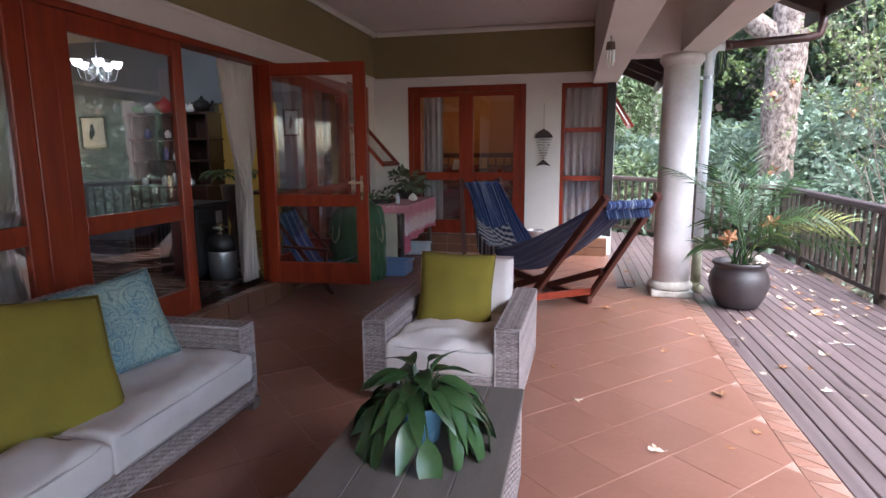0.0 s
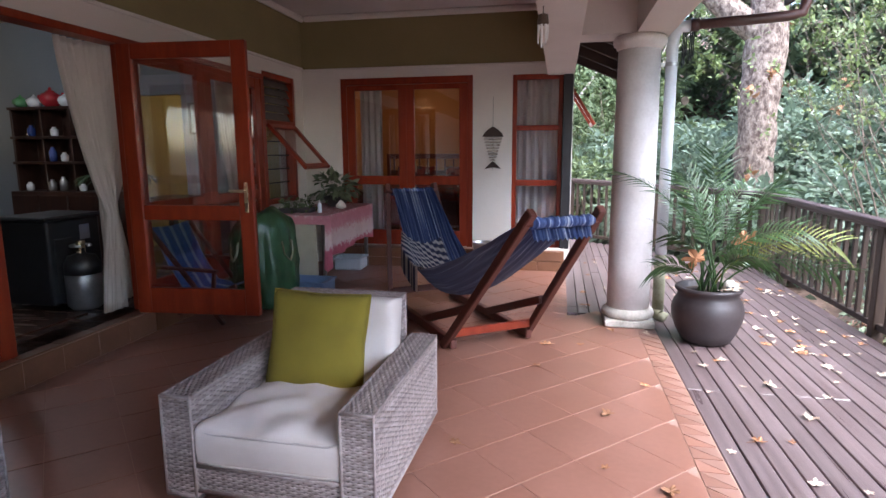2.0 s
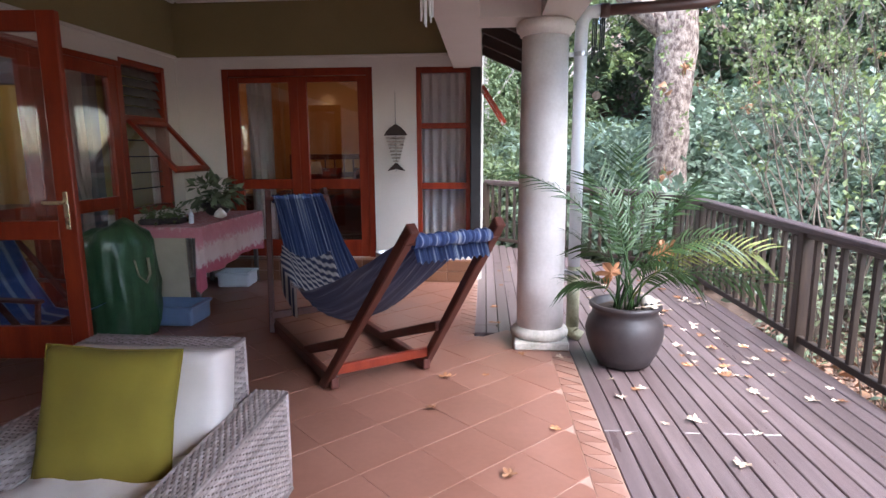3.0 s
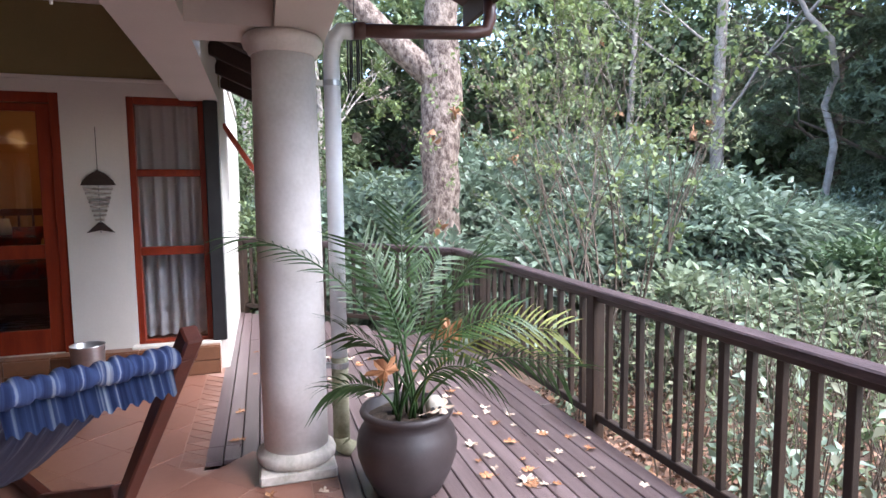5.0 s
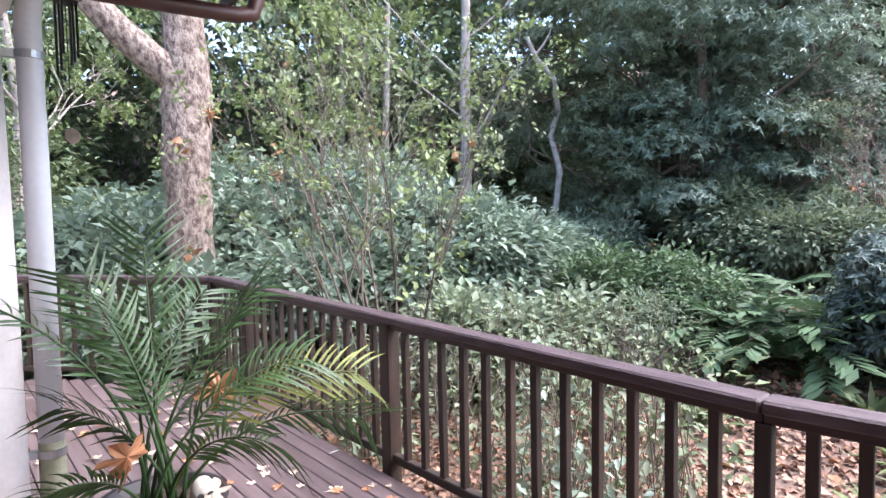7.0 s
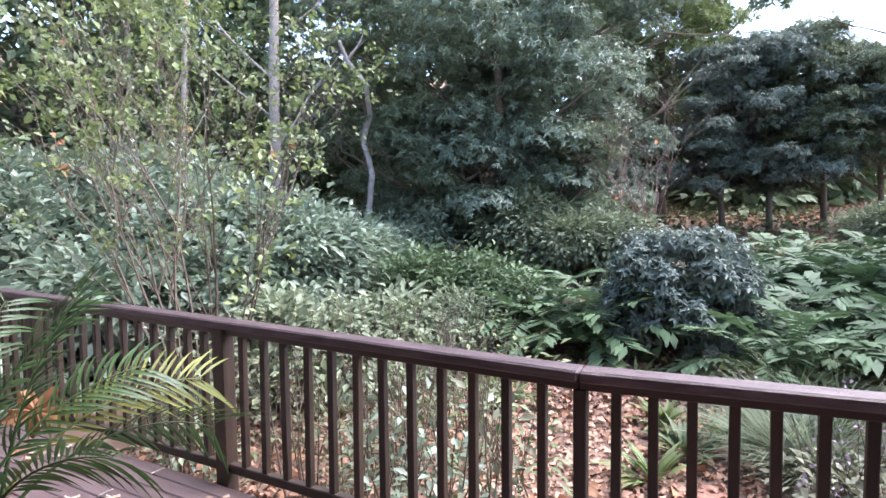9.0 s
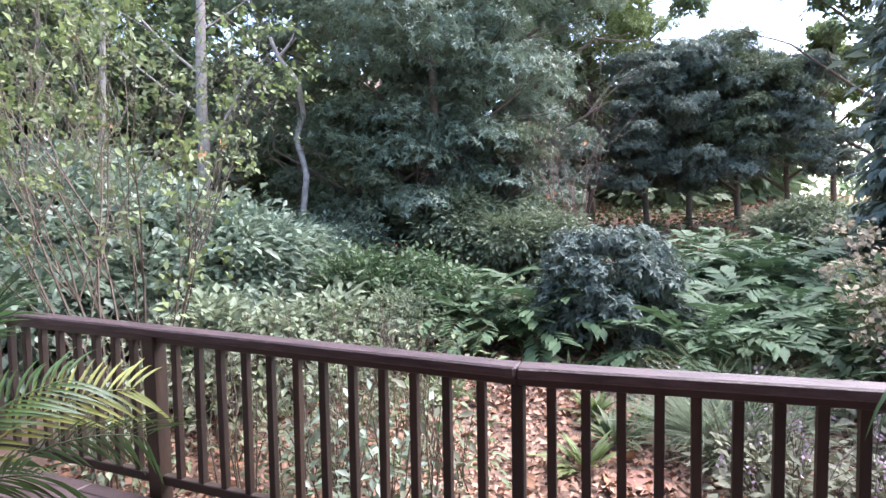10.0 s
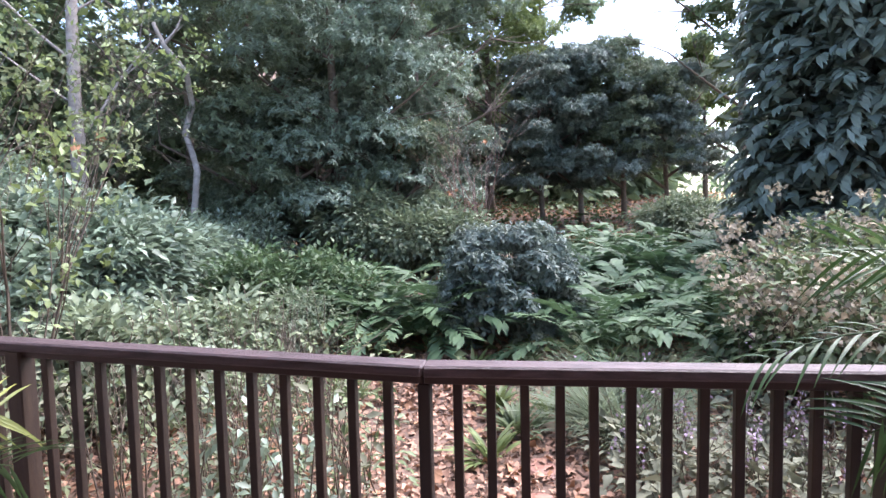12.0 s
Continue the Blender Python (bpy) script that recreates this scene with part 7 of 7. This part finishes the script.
def tub(name, x, y, w, d, h, mat, label, rz=0):
    t = thing(name, pose(x, y, 0, 0, 0, rz), label, "tub")
    bm = bmesh.new()
    box(bm, -w / 2, w / 2, -d / 2, d / 2, 0, h, 0.03, seg=3)
    top = [f for f in bm.faces if f.calc_center_median().z > h - 0.001]
    bmesh.ops.inset_region(bm, faces=top, thickness=0.006)
    bmesh.ops.translate(bm, vec=(0, 0, -h * 0.75), verts=list({v for f in top for v in f.verts}))
    part("basin", bm, mat, t)
    bm = bmesh.new()
    for a in ((-w / 2 - 0.01, w / 2 + 0.01, -d / 2 - 0.012, -d / 2 + 0.004), (-w / 2 - 0.01, w / 2 + 0.01, d / 2 - 0.004, d / 2 + 0.012), (-w / 2 - 0.012, -w / 2 + 0.004, -d / 2, d / 2), (w / 2 - 0.004, w / 2 + 0.012, -d / 2, d / 2)):
        box(bm, *a, h - 0.018, h + 0.004, 0.004)
    part("rim", bm, mat, t)


M["blue_plastic"] = material("grey_blue_plastic", (0.14, 0.2, 0.33), (0.18, 0.25, 0.39), 0.4, bump=0.03)
M["white_plastic"] = material("white_plastic", (0.6, 0.64, 0.7), (0.68, 0.72, 0.77), 0.4, bump=0.03)
tub("wash_tub", -0.37, 9.68, 0.46, 0.34, 0.16, M["blue_plastic"], "grey-blue plastic tub on the tiles", 0)
tub("wash_tub", -0.42, 11.05, 0.34, 0.3, 0.15, M["white_plastic"], "white plastic tub below the table", 4)

# garden bag
prof = [(0.25, 0.0), (0.3, 0.02), (0.315, 0.1), (0.32, 0.2), (0.31, 0.3), (0.315, 0.4), (0.3, 0.5), (0.29, 0.6), (0.285, 0.7), (0.26, 0.78), (0.2, 0.83), (0.13, 0.86), (0.05, 0.85)]
bm = lathe(bmesh.new(), prof, 72)
for v in bm.verts:
    a = math.atan2(v.co.y, v.co.x)
    k = 1 + 0.13 * noise.noise(Vector((math.cos(a) * 1.6, math.sin(a) * 1.6, v.co.z * 4))) + 0.07 * noise.noise(Vector((math.cos(a) * 6, math.sin(a) * 6, v.co.z * 3))) + 0.025 * math.sin(a * 17 + v.co.z * 9)
    v.co.x, v.co.y = v.co.x * k, v.co.y * k * 0.9
    v.co.z += (0.09 * noise.noise(Vector((v.co.x * 5, v.co.y * 5, 3))) + 0.12 * v.co.x) * (v.co.z > 0.6)
bag = part("garden_bag", bm, material("dark_green_tarpaulin", (0.018, 0.055, 0.022), (0.04, 0.095, 0.04), 0.35, scale=8, fine=50, bump=0.4), None, "", True)
bag.location = (-0.62, 9.3, 0)
for a in (-0.9, 0.9):
    c, q = math.cos(a - 1.2), math.sin(a - 1.2)
    part("handle", tube(bmesh.new(), [(0.29 * c - 0.06 * q, 0.27 * q + 0.06 * c, 0.62), (0.31 * c - 0.05 * q, 0.29 * q + 0.05 * c, 0.5), (0.325 * c, 0.3 * q, 0.44), (0.31 * c + 0.05 * q, 0.29 * q - 0.05 * c, 0.5), (0.29 * c + 0.06 * q, 0.27 * q - 0.06 * c, 0.62)], 0.012, 6, flat=0.5), M["green_pipe"], bag, "webbing handle", True)
tagged(bag, "full dark green tarpaulin garden bag", "bag")

# folding beach chair
bc = thing("beach_chair", Matrix.Translation((-0.92, 8.86, 0)), "folding wooden chair with a blue striped sling", "folding chair")
for y in (-0.27, 0.27):
    part("back_leg", beam(bmesh.new(), (-0.34, y, 0.8), (0.3, y, 0.0), 0.03, 0.04), M["dark_wood"], bc)
    part("front_leg", beam(bmesh.new(), (0.42, y * 0.9, 0.33), (-0.3, y * 0.9, 0.0), 0.03, 0.04), M["dark_wood"], bc)
    part("armrest", beam(bmesh.new(), (-0.22, y * 1.05, 0.47), (0.28, y * 1.05, 0.45), 0.05, 0.025), M["dark_wood"], bc)
    part("arm_post", beam(bmesh.new(), (0.25, y * 1.05, 0.45), (0.22, y * 1.05, 0.2), 0.03, 0.03), M["dark_wood"], bc)
m_sling = striped("blue_striped_canvas", (0.09, 0.19, 0.52), (0.36, 0.48, 0.68), 0.065, 0.014, "Y", soft=0.01)
def sling(u, v):
    pts = ((-0.33, 0.8), (-0.2, 0.5), (-0.06, 0.27), (0.12, 0.24), (0.4, 0.34))
    q = u * 4
    i = min(3, int(q))
    k = q - i
    return Vector((pts[i][0] + (pts[i + 1][0] - pts[i][0]) * k, (v - 0.5) * 0.5, pts[i][1] + (pts[i + 1][1] - pts[i][1]) * k - 0.02 * math.sin(math.pi * v)))
part("sling", sheet(sling, 24, 12, 0.004), m_sling, bc, "blue striped canvas sling", True)

# small things on the table
pl = thing("table_plant", Matrix.Translation((-0.5, 10.85, 0.78)), "dark leafy plant in a wide bowl", "potted plant")
part("bowl", lathe(bmesh.new(), [(0.07, 0), (0.1, 0.02), (0.15, 0.09), (0.16, 0.12), (0.14, 0.12), (0.1, 0.06)], 24), M["pot"], pl, smooth=True)
crown("foliage", [((0, 0, 0.22), (0.2, 0.2, 0.12), 26)], 6, 0.13, 0.06, G["dark"], pl, 0.04, 0.3, seg=2)
for x, y in ((-0.72, 10.05), (-0.58, 10.15)):
    p = thing("seed_tray", Matrix.Translation((x, y, 0.78)), "low tray of small green seedlings", "seed tray")
    part("tray", bx(-0.09, 0.09, -0.07, 0.07, 0, 0.05, 0.008), M["pot"], p)
    crown("foliage", [((0, 0, 0.09), (0.09, 0.07, 0.05), 20)], 5, 0.05, 0.03, G["mid"], p, 0.03, 0.2)
for x, y, r, h, mt, lb in ((-0.4, 10.12, 0.022, 0.13, "white_plastic", "white squeeze bottle on the table"), (-0.45, 10.2, 0.03, 0.08, "brass", "small yellow jar on the table"), (-0.62, 10.35, 0.035, 0.07, "white_china", "small pale cup on the table")):
    o = thing("bottle" if h > 0.1 else "jar", Matrix.Translation((x, y, 0.78)), lb, "bottle" if h > 0.1 else "jar")
    part("body", lathe(bmesh.new(), [(r * 0.9, 0), (r, 0.008), (r, h * 0.65), (r * 0.5, h * 0.8)], 18), M[mt], o, smooth=True)
    part("cap", lathe(bmesh.new(), [(r * 0.45, h * 0.8), (r * 0.45, h * 0.95), (r * 0.2, h)], 14), M["white_china"], o, smooth=True)
o = part("seashell", lathe(bmesh.new(), [(0.01, 0), (0.06, 0.02), (0.055, 0.05), (0.03, 0.08), (0.008, 0.1)], 14), M["trim"], None, "", True)
o.location = (-0.33, 10.55, 0.778)
tagged(o, "pale cone-shaped shell on the table", "shell")

# bucket by the end step
bk = thing("bucket", Matrix.Translation((1.2, 11.12, 0)), "galvanised steel bucket beside the step", "bucket")
part("pail", lathe(bmesh.new(), [(0.1, 0), (0.105, 0.01), (0.118, 0.35), (0.123, 0.36), (0.114, 0.355), (0.1, 0.03)], 28), M["metal"], bk, smooth=True)
part("handle", tube(bmesh.new(), [(0.12 * math.cos(a), -0.05 * math.sin(a), 0.34 - 0.07 * math.sin(a)) for a in np.linspace(0, math.pi, 12)], 0.004, 6), M["dark_metal"], bk)

# fish ornament on the end wall
def plate(pts, t):
    """A flat piece cut to an outline in x and z, t thick."""
    bm = bmesh.new()
    f = bm.faces.new([bm.verts.new((x, -t / 2, z)) for x, z in pts])
    r = bmesh.ops.extrude_face_region(bm, geom=[f])
    bmesh.ops.translate(bm, vec=(0, t, 0), verts=[v for v in r["geom"] if isinstance(v, bmesh.types.BMVert)])
    return bm


M["rib_wood"] = material("pale_driftwood", (0.2, 0.155, 0.12), (0.62, 0.56, 0.5), 0.85, scale=30, fine=80, bump=0.4, random_amt=0.2)
fi = thing("fish_ornament", Matrix.Translation((1.275, 11.405, 1.2)), "hanging driftwood fish with a dark head and tail", "wall ornament")
part("string", tube(bmesh.new(), [(0, 0, 0.0), (0, 0, 0.84)], 0.0025, 5), M["dark_metal"], fi)
part("head", plate([(-0.125, 0.38), (0.125, 0.38), (0.105, 0.42), (0.06, 0.465), (0.0, 0.5), (-0.06, 0.465), (-0.105, 0.42)], 0.02), M["rafter"], fi, "dark wooden fish head")
for k in range(8):
    w = 0.105 - 0.01 * k
    part("rib", bx(-w, w, -0.014, 0.012, 0.342 - k * 0.035, 0.362 - k * 0.035, 0.005), M["rib_wood"], fi, "pale driftwood rib")
part("tail", plate([(-0.1, 0.0), (0.0, 0.02), (0.1, 0.0), (0.05, 0.05), (0.012, 0.085), (-0.012, 0.085), (-0.05, 0.05)], 0.018), M["rafter"], fi, "dark wooden fish tail")

# chimes
wc = thing("shell_chime", Matrix.Translation((1.94, 8.17, 2.27)), "shell chime hanging under the beam", "wind chime")
part("hook", tube(bmesh.new(), [(0, 0, 0), (0, 0, -0.05)], 0.003, 5), M["dark_metal"], wc)
part("crown_piece", lathe(bmesh.new(), [(0.03, -0.11), (0.036, -0.1), (0.03, -0.05), (0.012, -0.045)], 14), M["twig"], wc)
for k in range(7):
    a = 2 * math.pi * k / 7
    part("shell_strand", tube(bmesh.new(), [(0.028 * math.cos(a), 0.028 * math.sin(a), -0.11), (0.03 * math.cos(a), 0.03 * math.sin(a), -0.2 - 0.02 * (k % 3))], [0.008, 0.005], 6), M["white_china"], wc)
bc2 = thing("tube_chime", Matrix.Translation((3.09, 9.78, 2.52)), "dark metal tube chime with a wooden sail", "wind chime")
part("hook", tube(bmesh.new(), [(0, 0, 0.45), (0, 0, -0.08)], 0.003, 5), M["dark_metal"], bc2)
part("disc", lathe(bmesh.new(), [(0.05, -0.1), (0.052, -0.09), (0.05, -0.08), (0.01, -0.078)], 18), M["dark_metal"], bc2)
for k in range(6):
    a = 2 * math.pi * k / 6
    part("chime_tube", tube(bmesh.new(), [(0.042 * math.cos(a), 0.042 * math.sin(a), -0.1), (0.042 * math.cos(a), 0.042 * math.sin(a), -0.34 - 0.03 * (k % 4))], 0.006, 8), M["black"], bc2)
part("cord", tube(bmesh.new(), [(0, 0, -0.1), (0, 0, -0.66)], 0.002, 5), M["black"], bc2)
part("sail", lathe(bmesh.new(), [(0.002, -0.006), (0.036, -0.004), (0.036, 0.004), (0.002, 0.006)], 20), M["twig"], bc2, "dark wooden disc").matrix_basis = pose(0, 0, -0.7, 90, 0, 20)

tiles()
deck_boards()
